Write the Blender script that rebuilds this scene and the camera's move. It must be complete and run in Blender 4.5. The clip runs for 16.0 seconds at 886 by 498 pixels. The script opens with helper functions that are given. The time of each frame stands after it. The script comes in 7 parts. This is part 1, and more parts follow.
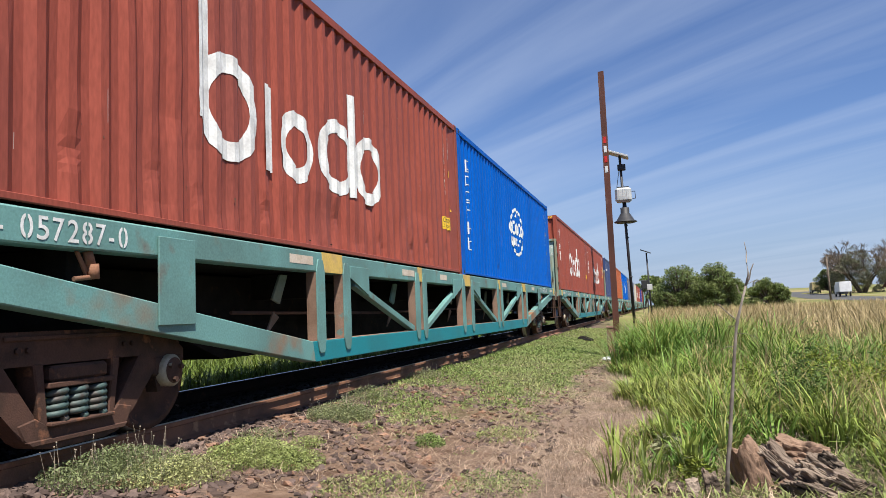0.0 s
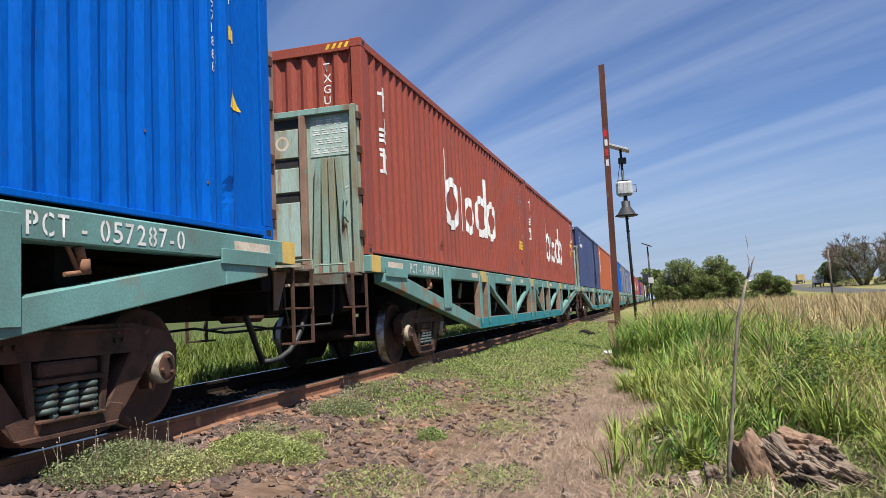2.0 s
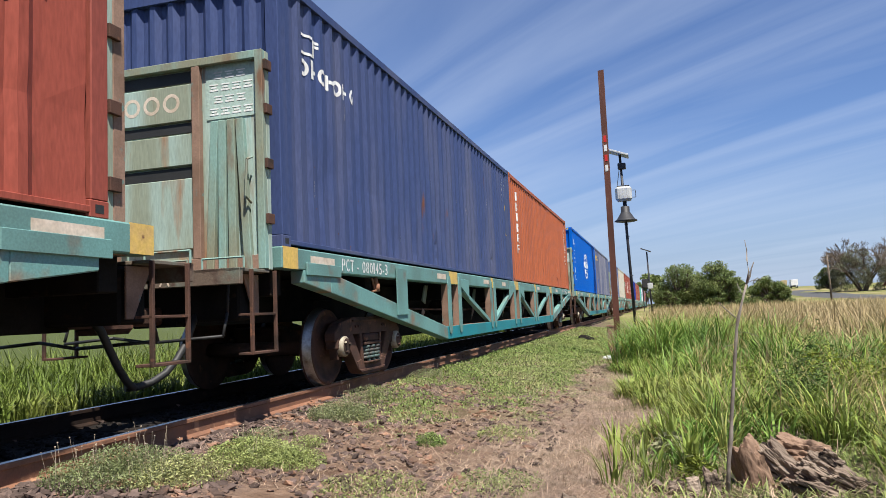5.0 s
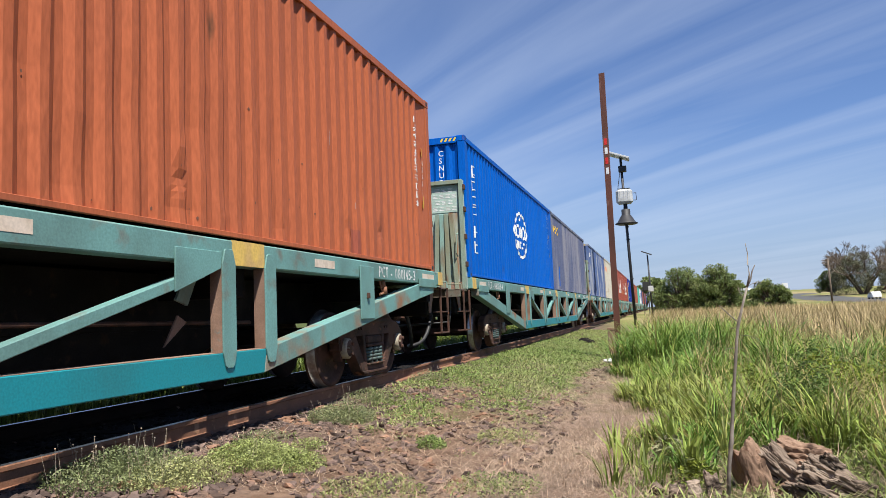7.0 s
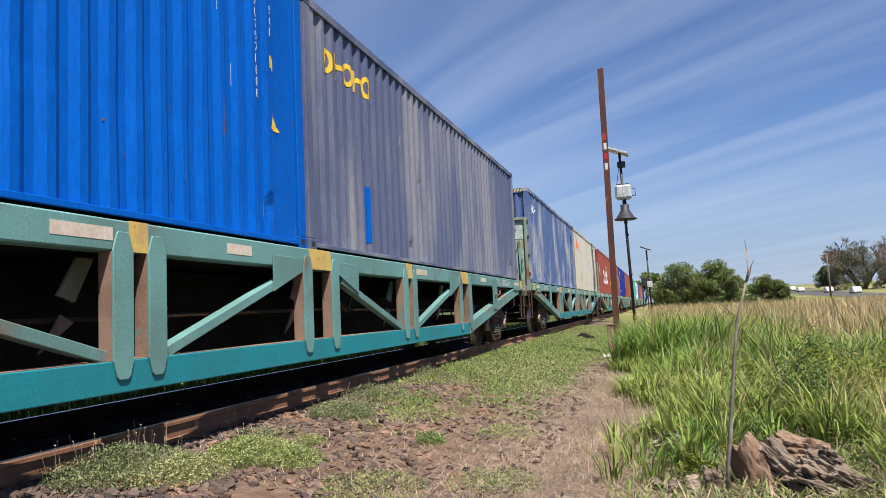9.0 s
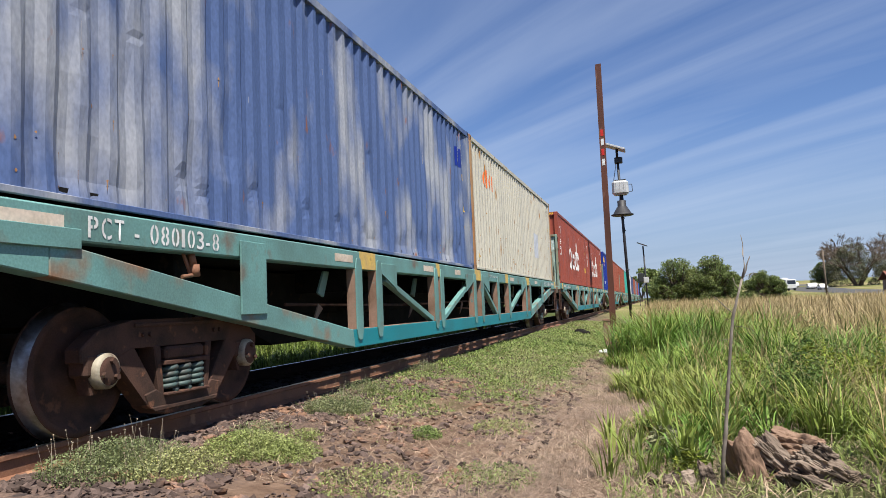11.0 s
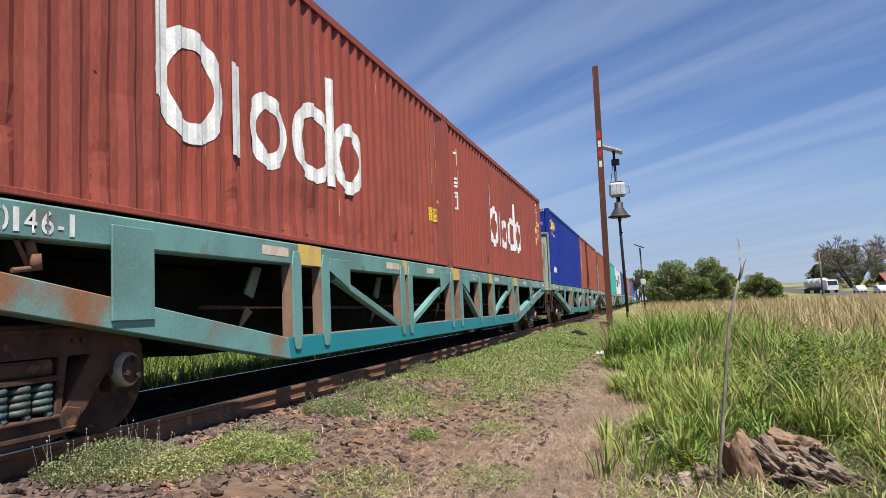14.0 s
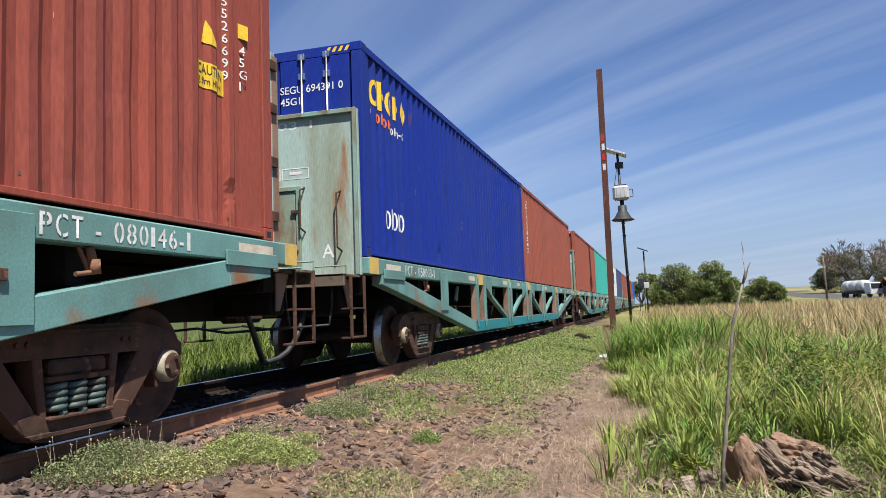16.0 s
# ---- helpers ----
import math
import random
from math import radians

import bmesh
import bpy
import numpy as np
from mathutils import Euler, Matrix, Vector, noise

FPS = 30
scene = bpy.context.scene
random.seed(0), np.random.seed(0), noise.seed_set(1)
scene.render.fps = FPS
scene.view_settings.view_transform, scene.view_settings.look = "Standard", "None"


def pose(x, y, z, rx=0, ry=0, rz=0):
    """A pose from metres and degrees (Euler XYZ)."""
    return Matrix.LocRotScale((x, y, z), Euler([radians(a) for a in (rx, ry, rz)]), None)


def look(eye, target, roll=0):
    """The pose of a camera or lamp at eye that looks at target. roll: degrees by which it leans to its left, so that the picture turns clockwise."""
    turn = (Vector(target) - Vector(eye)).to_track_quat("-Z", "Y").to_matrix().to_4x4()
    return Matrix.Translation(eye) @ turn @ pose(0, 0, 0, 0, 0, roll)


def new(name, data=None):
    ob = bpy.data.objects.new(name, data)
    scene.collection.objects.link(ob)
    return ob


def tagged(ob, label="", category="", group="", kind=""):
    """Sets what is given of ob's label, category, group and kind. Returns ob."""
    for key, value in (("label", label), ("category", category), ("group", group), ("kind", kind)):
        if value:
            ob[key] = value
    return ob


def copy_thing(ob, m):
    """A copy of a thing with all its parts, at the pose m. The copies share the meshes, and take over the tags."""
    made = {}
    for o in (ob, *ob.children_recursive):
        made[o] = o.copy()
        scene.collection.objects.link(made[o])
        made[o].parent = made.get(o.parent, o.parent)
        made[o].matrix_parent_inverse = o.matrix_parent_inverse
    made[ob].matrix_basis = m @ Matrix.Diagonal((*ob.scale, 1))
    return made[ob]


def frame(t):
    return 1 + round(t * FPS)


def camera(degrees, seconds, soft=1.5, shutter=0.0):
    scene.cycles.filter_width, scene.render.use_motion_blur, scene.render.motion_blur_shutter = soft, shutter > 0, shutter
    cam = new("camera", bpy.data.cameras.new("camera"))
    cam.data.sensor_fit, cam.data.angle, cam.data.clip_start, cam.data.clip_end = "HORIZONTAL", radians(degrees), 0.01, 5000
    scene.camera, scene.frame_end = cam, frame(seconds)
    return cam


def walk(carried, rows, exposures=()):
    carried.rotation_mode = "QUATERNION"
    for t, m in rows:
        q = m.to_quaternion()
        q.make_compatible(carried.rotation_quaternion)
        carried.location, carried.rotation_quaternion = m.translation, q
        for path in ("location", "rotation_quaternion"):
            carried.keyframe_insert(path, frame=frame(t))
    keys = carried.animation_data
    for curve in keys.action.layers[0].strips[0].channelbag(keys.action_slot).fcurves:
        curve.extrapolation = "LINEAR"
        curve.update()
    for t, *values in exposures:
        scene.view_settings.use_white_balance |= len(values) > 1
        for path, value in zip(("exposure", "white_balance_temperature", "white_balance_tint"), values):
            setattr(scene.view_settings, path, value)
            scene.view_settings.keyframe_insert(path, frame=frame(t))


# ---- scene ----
cam = camera(62.35, 16.0, soft=0.85)
EYE_Z = 0.805
# seconds, turn to the left of the track, tilt up, lean (degrees)
PATH = [
    (0.0, 16.15, 5.05, -2.38), (0.5, 16.21, 4.87, -2.44), (1.0, 16.27, 4.68, -2.47), (1.5, 16.28, 4.57, -2.58),
    (2.0, 16.25, 4.61, -2.62), (2.5, 16.24, 4.66, -2.60), (3.0, 16.23, 4.68, -2.54), (3.5, 16.18, 4.70, -2.52),
    (4.0, 16.15, 4.79, -2.56), (5.2, 16.19, 5.03, -2.50), (6.5, 16.22, 5.19, -2.44), (7.0, 16.22, 5.19, -2.41),
    (7.5, 16.21, 5.18, -2.42), (8.0, 16.20, 5.07, -2.45), (8.5, 16.18, 4.95, -2.49), (9.0, 16.16, 4.87, -2.55),
    (10.2, 16.03, 4.62, -2.45), (11.5, 15.91, 4.45, -2.36), (12.0, 15.91, 4.49, -2.37), (12.5, 15.91, 4.55, -2.36),
    (13.0, 15.87, 4.53, -2.38), (13.5, 15.75, 4.52, -2.40), (14.0, 15.70, 4.59, -2.31), (14.5, 15.69, 4.67, -2.26),
    (15.0, 15.73, 4.73, -2.22), (15.5, 15.86, 4.78, -2.16), (16.0, 15.95, 4.80, -2.07)]
walk(cam, [(t, pose(0, 0, EYE_Z) @ pose(0, 0, 0, 0, 0, yaw) @ pose(0, 0, 0, 90 + tilt) @ pose(0, 0, 0, 0, 0, lean))
           for t, yaw, tilt, lean in PATH],
     # the phone dims its picture while the pale container fills it
     exposures=[(0, 0.85), (2, 0.80), (3.5, 0.85), (6.5, 0.92), (8, 0.85), (9, 0.84), (11.3, 0.80), (11.7, 0.78), (12, 0.72), (12.7, 0.54), (13.3, 0.60), (14, 0.78), (16, 0.85)])

# ---- light ----
SUN_EL = radians(62)
SUN_XY = Vector((0.64, -0.768))
sun_from = Vector((SUN_XY.x * math.cos(SUN_EL), SUN_XY.y * math.cos(SUN_EL), math.sin(SUN_EL)))
sun = new("sun", bpy.data.lights.new("sun", "SUN"))
sun.data.energy, sun.data.angle, sun.data.color = 5.0, radians(0.53), (1.0, 0.95, 0.87)
sun.matrix_world = look(sun_from * 50, (0, 0, 0))

world = bpy.data.worlds.new("sky")
scene.world = world
world.use_nodes = True
wt = world.node_tree
for n in list(wt.nodes):
    wt.nodes.remove(n)


def wnode(kind, **kw):
    n = wt.nodes.new(kind)
    for key, value in kw.items():
        n.inputs[key].default_value = value
    return n


sky = wnode("ShaderNodeTexSky")
sky.sky_type, sky.sun_disc = "NISHITA", False
sky.sun_elevation, sky.sun_rotation = SUN_EL, math.atan2(SUN_XY.x, SUN_XY.y)
sky.air_density, sky.dust_density, sky.ozone_density = 1.0, 0.3, 2.2
coord = wnode("ShaderNodeTexCoord")
# thin high cloud, drawn out along one direction of the sky dome
split = wnode("ShaderNodeSeparateXYZ")
wt.links.new(coord.outputs["Generated"], split.inputs[0])
lift = wnode("ShaderNodeMath"); lift.operation = "ADD"; lift.inputs[1].default_value = 0.12
wt.links.new(split.outputs[2], lift.inputs[0])
flat = wnode("ShaderNodeCombineXYZ")
for i in (0, 1):
    div = wnode("ShaderNodeMath"); div.operation = "DIVIDE"
    wt.links.new(split.outputs[i], div.inputs[0]); wt.links.new(lift.outputs[0], div.inputs[1])
    wt.links.new(div.outputs[0], flat.inputs[i])
turn = wnode("ShaderNodeMapping")
turn.inputs["Rotation"].default_value = (0, 0, radians(-142))
wt.links.new(flat.outputs[0], turn.inputs["Vector"])
drawn = wnode("ShaderNodeMapping")
drawn.inputs["Scale"].default_value = (0.16, 1.25, 1.0)
wt.links.new(turn.outputs[0], drawn.inputs["Vector"])
wisps = wnode("ShaderNodeTexNoise", Scale=1.7, Detail=7.0, Roughness=0.50, Distortion=0.9)
wt.links.new(drawn.outputs[0], wisps.inputs["Vector"])
amount = wnode("ShaderNodeMapRange")
for key, value in (("From Min", 0.40), ("From Max", 0.80), ("To Min", 0.0), ("To Max", 0.40)):
    amount.inputs[key].default_value = value
wt.links.new(wisps.outputs["Fac"], amount.inputs["Value"])
blend = wt.nodes.new("ShaderNodeMix"); blend.data_type = "RGBA"
blend.inputs["B"].default_value = (6.6, 7.6, 9.4, 1)
# the veil thickens towards the horizon
veil = wnode("ShaderNodeMapRange")
for key, value in (("From Min", 0.0), ("From Max", 0.22), ("To Min", 0.85), ("To Max", 0.0)):
    veil.inputs[key].default_value = value
wt.links.new(split.outputs[2], veil.inputs["Value"])
haze = wt.nodes.new("ShaderNodeMix"); haze.data_type = "RGBA"
haze.inputs["B"].default_value = (3.75, 4.75, 6.7, 1)
wt.links.new(veil.outputs[0], haze.inputs["Factor"])
wt.links.new(amount.outputs[0], blend.inputs["Factor"])
tint = wt.nodes.new("ShaderNodeMix"); tint.data_type, tint.blend_type = "RGBA", "MULTIPLY"
tint.inputs["Factor"].default_value = 1.0
tint.inputs["B"].default_value = (0.82, 0.94, 1.24, 1)
wt.links.new(sky.outputs[0], tint.inputs["A"])
wt.links.new(tint.outputs["Result"], haze.inputs["A"])
wt.links.new(haze.outputs["Result"], blend.inputs["A"])
back = wnode("ShaderNodeBackground", Strength=0.055)
wt.links.new(blend.outputs["Result"], back.inputs["Color"])
wout = wnode("ShaderNodeOutputWorld")
wt.links.new(back.outputs[0], wout.inputs["Surface"])


# ---- materials ----
def material(name, base, second=None, third=None, rough=0.7, metal=0.0, scale=3.0, fine=40.0, bump=0.15, stretch=(1, 1, 1),
             edge=(0.45, 0.65), spot=(0.62, 0.7), spot_scale=8.0, island=0.0, spec=0.5, dist=0.01, through_light=0.0):
    """A surface whose base colour goes over into a second one in large soft stains and into a third in small spots."""
    m = bpy.data.materials.new(name)
    m.use_nodes = True
    nt = m.node_tree
    p = nt.nodes["Principled BSDF"]
    p.inputs["Roughness"].default_value, p.inputs["Metallic"].default_value = rough, metal
    p.inputs["Specular IOR Level"].default_value = spec
    tc = nt.nodes.new("ShaderNodeTexCoord")
    mp = nt.nodes.new("ShaderNodeMapping")
    mp.inputs["Scale"].default_value = stretch
    info = nt.nodes.new("ShaderNodeObjectInfo")
    shift = nt.nodes.new("ShaderNodeVectorMath"); shift.operation = "ADD"
    mul = nt.nodes.new("ShaderNodeMath"); mul.operation = "MULTIPLY"; mul.inputs[1].default_value = 37.0
    nt.links.new(info.outputs["Random"], mul.inputs[0])
    nt.links.new(tc.outputs["Object"], shift.inputs[0]); nt.links.new(mul.outputs[0], shift.inputs[1])
    nt.links.new(shift.outputs[0], mp.inputs["Vector"])

    def noise_at(s, detail=5.0):
        n = nt.nodes.new("ShaderNodeTexNoise")
        n.inputs["Scale"].default_value, n.inputs["Detail"].default_value = s, detail
        nt.links.new(mp.outputs[0], n.inputs["Vector"])
        return n

    def ramp(source, lo, hi):
        r = nt.nodes.new("ShaderNodeMapRange")
        r.inputs["From Min"].default_value, r.inputs["From Max"].default_value = lo, hi
        nt.links.new(source, r.inputs["Value"])
        return r.outputs[0]

    def mixed(fac, a, b, kind="MIX"):
        x = nt.nodes.new("ShaderNodeMix"); x.data_type, x.blend_type = "RGBA", kind
        if isinstance(fac, float):
            x.inputs["Factor"].default_value = fac
        else:
            nt.links.new(fac, x.inputs["Factor"])
        for key, c in (("A", a), ("B", b)):
            if isinstance(c, tuple):
                x.inputs[key].default_value = (*c[:3], 1)
            else:
                nt.links.new(c, x.inputs[key])
        return x.outputs["Result"]

    big, small = noise_at(scale), noise_at(fine, 3.0)
    colour = mixed(ramp(big.outputs["Fac"], *edge), tuple(base), tuple(second or [c * 0.8 for c in base]))
    if third:
        spots = noise_at(spot_scale, 6.0)
        colour = mixed(ramp(spots.outputs["Fac"], *spot), colour, tuple(third))
    grain = ramp(small.outputs["Fac"], 0.25, 0.75)
    dark = mixed(grain, (0.80, 0.80, 0.80), (1.12, 1.12, 1.12))
    colour = mixed(1.0, colour, dark, "MULTIPLY")
    if island:
        geo = nt.nodes.new("ShaderNodeNewGeometry")
        r = nt.nodes.new("ShaderNodeMapRange")
        r.inputs["To Min"].default_value, r.inputs["To Max"].default_value = 1 - island, 1 + island
        nt.links.new(geo.outputs["Random Per Island"], r.inputs["Value"])
        tone = nt.nodes.new("ShaderNodeVectorMath"); tone.operation = "SCALE"
        nt.links.new(colour, tone.inputs[0]); nt.links.new(r.outputs[0], tone.inputs["Scale"])
        colour = tone.outputs[0]
    nt.links.new(colour, p.inputs["Base Color"])
    if bump:
        b = nt.nodes.new("ShaderNodeBump")
        b.inputs["Strength"].default_value, b.inputs["Distance"].default_value = bump, dist
        nt.links.new(small.outputs["Fac"], b.inputs["Height"])
        nt.links.new(b.outputs[0], p.inputs["Normal"])
    if through_light:
        thin = nt.nodes.new("ShaderNodeBsdfTranslucent")
        nt.links.new(colour, thin.inputs["Color"])
        mix = nt.nodes.new("ShaderNodeMixShader"); mix.inputs[0].default_value = through_light
        out = nt.nodes["Material Output"]
        nt.links.new(p.outputs[0], mix.inputs[1]); nt.links.new(thin.outputs[0], mix.inputs[2])
        nt.links.new(mix.outputs[0], out.inputs["Surface"])
    return m


RUST = (0.16, 0.065, 0.03)
WHITE = material("white_paint", (0.72, 0.72, 0.70), (0.55, 0.54, 0.52), scale=5, rough=0.6, bump=0.05)
CREAM = material("reflective_strip", (0.62, 0.52, 0.42), (0.5, 0.4, 0.3), scale=6, rough=0.5, bump=0.03)
YELLOW = material("yellow_paint", (0.62, 0.42, 0.10), (0.5, 0.33, 0.12), RUST, scale=5, rough=0.6, spot=(0.66, 0.74))
ORANGE = material("orange_paint", (0.8, 0.16, 0.03), scale=4, rough=0.6, bump=0.03)
SIGN = material("yellow_sign", (0.80, 0.50, 0.03), scale=4, rough=0.5, bump=0.02)
BLACK = material("black_paint", (0.02, 0.02, 0.02), scale=4, rough=0.6, bump=0.03)
GREEN = material("wagon_green_paint", (0.13, 0.285, 0.265), (0.104, 0.205, 0.187), (0.15, 0.105, 0.075), scale=1.3, fine=60, rough=0.62,
                 spot=(0.60, 0.76), spot_scale=3.0, bump=0.06, edge=(0.4, 0.62))
TEAL = material("wagon_teal_paint", (0.003, 0.205, 0.245), (0.01, 0.172, 0.20), (0.15, 0.12, 0.09), scale=1.2, fine=60, rough=0.55,
                spot=(0.70, 0.8), spot_scale=3.0, bump=0.06)
PALE = material("faded_green_paint", (0.20, 0.33, 0.29), (0.21, 0.21, 0.14), (0.16, 0.085, 0.045), scale=1.6, fine=70, rough=0.75,
                spot=(0.56, 0.70), spot_scale=4, bump=0.08, stretch=(1, 1, 0.35), edge=(0.42, 0.6))
BROWN = material("rusty_web", (0.25, 0.155, 0.11), (0.17, 0.10, 0.065), (0.12, 0.19, 0.17), scale=3, fine=70, rough=0.85, bump=0.2)
PANEL = material("rust_streaked_panel", (0.33, 0.445, 0.405), (0.24, 0.27, 0.20), (0.27, 0.125, 0.055), scale=1.8, fine=70, rough=0.75, spot=(0.55, 0.70),
                 spot_scale=5, bump=0.08, stretch=(1, 1, 0.16), edge=(0.42, 0.6))
TREAD = material("wheel_tread", (0.34, 0.33, 0.32), (0.16, 0.12, 0.10), scale=6, rough=0.42, metal=1.0, bump=0.05)
IRON = material("cast_iron", (0.088, 0.046, 0.033), (0.04, 0.026, 0.02), (0.17, 0.078, 0.046), scale=4, fine=90, rough=0.85, bump=0.3, spec=0.2)
# near-black colour holds the deep shade under the wagons; clods use it too
DARK = material("shade_and_earth_black", (0.012, 0.011, 0.010), (0.02, 0.017, 0.015), (0.03, 0.02, 0.014), scale=3, fine=60, rough=0.95, bump=0.2, spec=0.1)
STEEL = material("bright_steel", (0.55, 0.55, 0.56), (0.35, 0.34, 0.33), scale=8, rough=0.32, metal=1.0, bump=0.03)
RAIL_RUST = material("rail_rust", (0.215, 0.097, 0.052), (0.135, 0.064, 0.038), (0.32, 0.17, 0.095), scale=2.5, fine=80, rough=0.85, bump=0.25)
SPRING = material("spring_paint", (0.05, 0.085, 0.078), (0.05, 0.042, 0.036), scale=9, fine=80, rough=0.6, bump=0.1)
CAP = material("axle_cap_paint", (0.33, 0.29, 0.21), (0.20, 0.16, 0.115), (0.10, 0.07, 0.05), scale=8, rough=0.6, bump=0.15)


def container_paint(name, base, faded, rust=(0.13, 0.055, 0.03), wear=(0.66, 0.74), edge=(0.45, 0.7), rough=0.5):
    return material(name, base, faded, rust, rough=rough, scale=1.1, fine=45, bump=0.05, stretch=(1, 1, 0.22), edge=edge,
                    spot=wear, spot_scale=4.5, spec=0.10)


PAINT = {
    "red": container_paint("red_oxide_paint", (0.285, 0.070, 0.048), (0.228, 0.064, 0.049), wear=(0.72, 0.8)),
    "blue": container_paint("bright_blue_paint", (0.0, 0.098, 0.46), (0.0, 0.080, 0.38), wear=(0.70, 0.76)),
    "navy": container_paint("dull_navy_paint", (0.045, 0.065, 0.155), (0.085, 0.095, 0.16), wear=(0.70, 0.78)),
    "orange": container_paint("rust_orange_paint", (0.385, 0.108, 0.048), (0.315, 0.092, 0.046), wear=(0.70, 0.8)),
    "faded": container_paint("faded_blue_grey_paint", (0.095, 0.11, 0.185), (0.21, 0.21, 0.25), wear=(0.72, 0.8), edge=(0.42, 0.6)),
    "worn": material("worn_blue_paint", (0.080, 0.122, 0.255), (0.29, 0.305, 0.345), (0.24, 0.10, 0.055), rough=0.55, scale=1.3, fine=45, bump=0.05, stretch=(1, 1, 0.45),
                     edge=(0.47, 0.64), spot=(0.66, 0.72), spot_scale=3.0, spec=0.10),
    "cream": container_paint("cream_paint", (0.50, 0.47, 0.39), (0.43, 0.41, 0.35), (0.30, 0.15, 0.05), wear=(0.62, 0.69)),
    "deep": container_paint("deep_blue_paint", (0.012, 0.030, 0.235), (0.020, 0.038, 0.20), wear=(0.72, 0.8)),
    "brown": container_paint("brown_red_paint", (0.29, 0.082, 0.052), (0.24, 0.075, 0.05), wear=(0.72, 0.8)),
    "teal": container_paint("sea_green_paint", (0.05, 0.36, 0.31), (0.06, 0.30, 0.26), wear=(0.72, 0.8)),
    "white": container_paint("white_container_paint", (0.60, 0.61, 0.62), (0.5, 0.5, 0.5), wear=(0.70, 0.78)),
}
PAINT["pale"] = container_paint("pale_blue_patch_paint", (0.41, 0.43, 0.48), (0.45, 0.45, 0.46), wear=(0.70, 0.78))
OLD_RUST = material("old_rust", (0.10, 0.042, 0.025), (0.15, 0.07, 0.04), scale=6, rough=0.9, bump=0.1)
SCUFF = material("scuffed_paint", (0.45, 0.42, 0.40), (0.34, 0.31, 0.30), scale=6, rough=0.7, bump=0.05)
OXIDE = material("rust_streaks", (0.32, 0.15, 0.055), (0.36, 0.22, 0.11), (0.14, 0.06, 0.03), scale=3, stretch=(1, 1, 0.3), rough=0.85, bump=0.1)


# ---- mesh helpers ----
def box(bm, x0, x1, y0, y1, z0, z1, bevel=0.0, m=None):
    vs = [bm.verts.new((x, y, z)) for x in (x0, x1) for y in (y0, y1) for z in (z0, z1)]
    fs = [bm.faces.new([vs[i] for i in q]) for q in ((0, 1, 3, 2), (4, 6, 7, 5), (0, 4, 5, 1), (2, 3, 7, 6), (0, 2, 6, 4), (1, 5, 7, 3))]
    if bevel:
        es = list({e for f in fs for e in f.edges})
        r = bmesh.ops.bevel(bm, geom=es, offset=bevel, segments=1, affect="EDGES")
        vs = list({v for v in vs if v.is_valid} | {v for f in r["faces"] for v in f.verts})
    if m is not None:
        bmesh.ops.transform(bm, matrix=m, verts=[v for v in vs if v.is_valid])
    return vs


def tube(bm, a, b, r0, r1=None, n=10, caps=True):
    a, b = Vector(a), Vector(b)
    r1 = r0 if r1 is None else r1
    q = (b - a).to_track_quat("Z", "Y")
    rings = []
    for c, r in ((a, r0), (b, r1)):
        rings.append([bm.verts.new(c + q @ Vector((r * math.cos(2 * math.pi * i / n), r * math.sin(2 * math.pi * i / n), 0))) for i in range(n)])
    for i in range(n):
        f = bm.faces.new((rings[0][i], rings[0][(i + 1) % n], rings[1][(i + 1) % n], rings[1][i]))
        f.smooth = n > 6
    if caps:
        bm.faces.new(rings[0][::-1]); bm.faces.new(rings[1])


def loft(bm, points, radii, n=9):
    """One unbroken tapering stem through the points."""
    rings = []
    for i, (p, rad) in enumerate(zip(points, radii)):
        a, b = Vector(points[max(i - 1, 0)]), Vector(points[min(i + 1, len(points) - 1)])
        q = (b - a).to_track_quat("Z", "Y")
        rings.append([bm.verts.new(Vector(p) + q @ Vector((rad * math.cos(2 * math.pi * k / n), rad * math.sin(2 * math.pi * k / n), 0))) for k in range(n)])
    for a, b in zip(rings[:-1], rings[1:]):
        for k in range(n):
            f = bm.faces.new((a[k], a[(k + 1) % n], b[(k + 1) % n], b[k]))
            f.smooth = True
    bm.faces.new(rings[0][::-1]); bm.faces.new(rings[-1])


def bent_tube(bm, points, r, n=8):
    for a, b in zip(points[:-1], points[1:]):
        tube(bm, a, b, r, n=n)


def plate(bm, outline, x0, x1, bevel=0.0):
    """A plate whose outline lies in y, z, between x0 and x1."""
    lo = [bm.verts.new((x0, y, z)) for y, z in outline]
    hi = [bm.verts.new((x1, y, z)) for y, z in outline]
    n = len(outline)
    bm.faces.new(lo[::-1]); bm.faces.new(hi)
    for i in range(n):
        bm.faces.new((lo[i], lo[(i + 1) % n], hi[(i + 1) % n], hi[i]))
    if bevel:
        bmesh.ops.bevel(bm, geom=list({e for v in lo + hi for e in v.link_edges}), offset=bevel, segments=1, affect="EDGES")


def lathe(bm, profile, n=32, axis="x", centre=(0, 0, 0)):
    """Turns (along, radius) pairs round an axis."""
    rings = []
    for along, r in profile:
        ring = []
        for i in range(n):
            a = 2 * math.pi * i / n
            p = (along, r * math.cos(a), r * math.sin(a)) if axis == "x" else (r * math.cos(a), r * math.sin(a), along)
            ring.append(bm.verts.new(Vector(p) + Vector(centre)))
        rings.append(ring)
    for a, b in zip(rings[:-1], rings[1:]):
        for i in range(n):
            f = bm.faces.new((a[i], a[(i + 1) % n], b[(i + 1) % n], b[i]))
            f.smooth = True
    bm.faces.new(rings[0][::-1]); bm.faces.new(rings[-1])


def slab(bm, y0, y1, z0, z1):
    bm.faces.new([bm.verts.new((0, y, z)) for y, z in ((y0, z0), (y1, z0), (y1, z1), (y0, z1))])


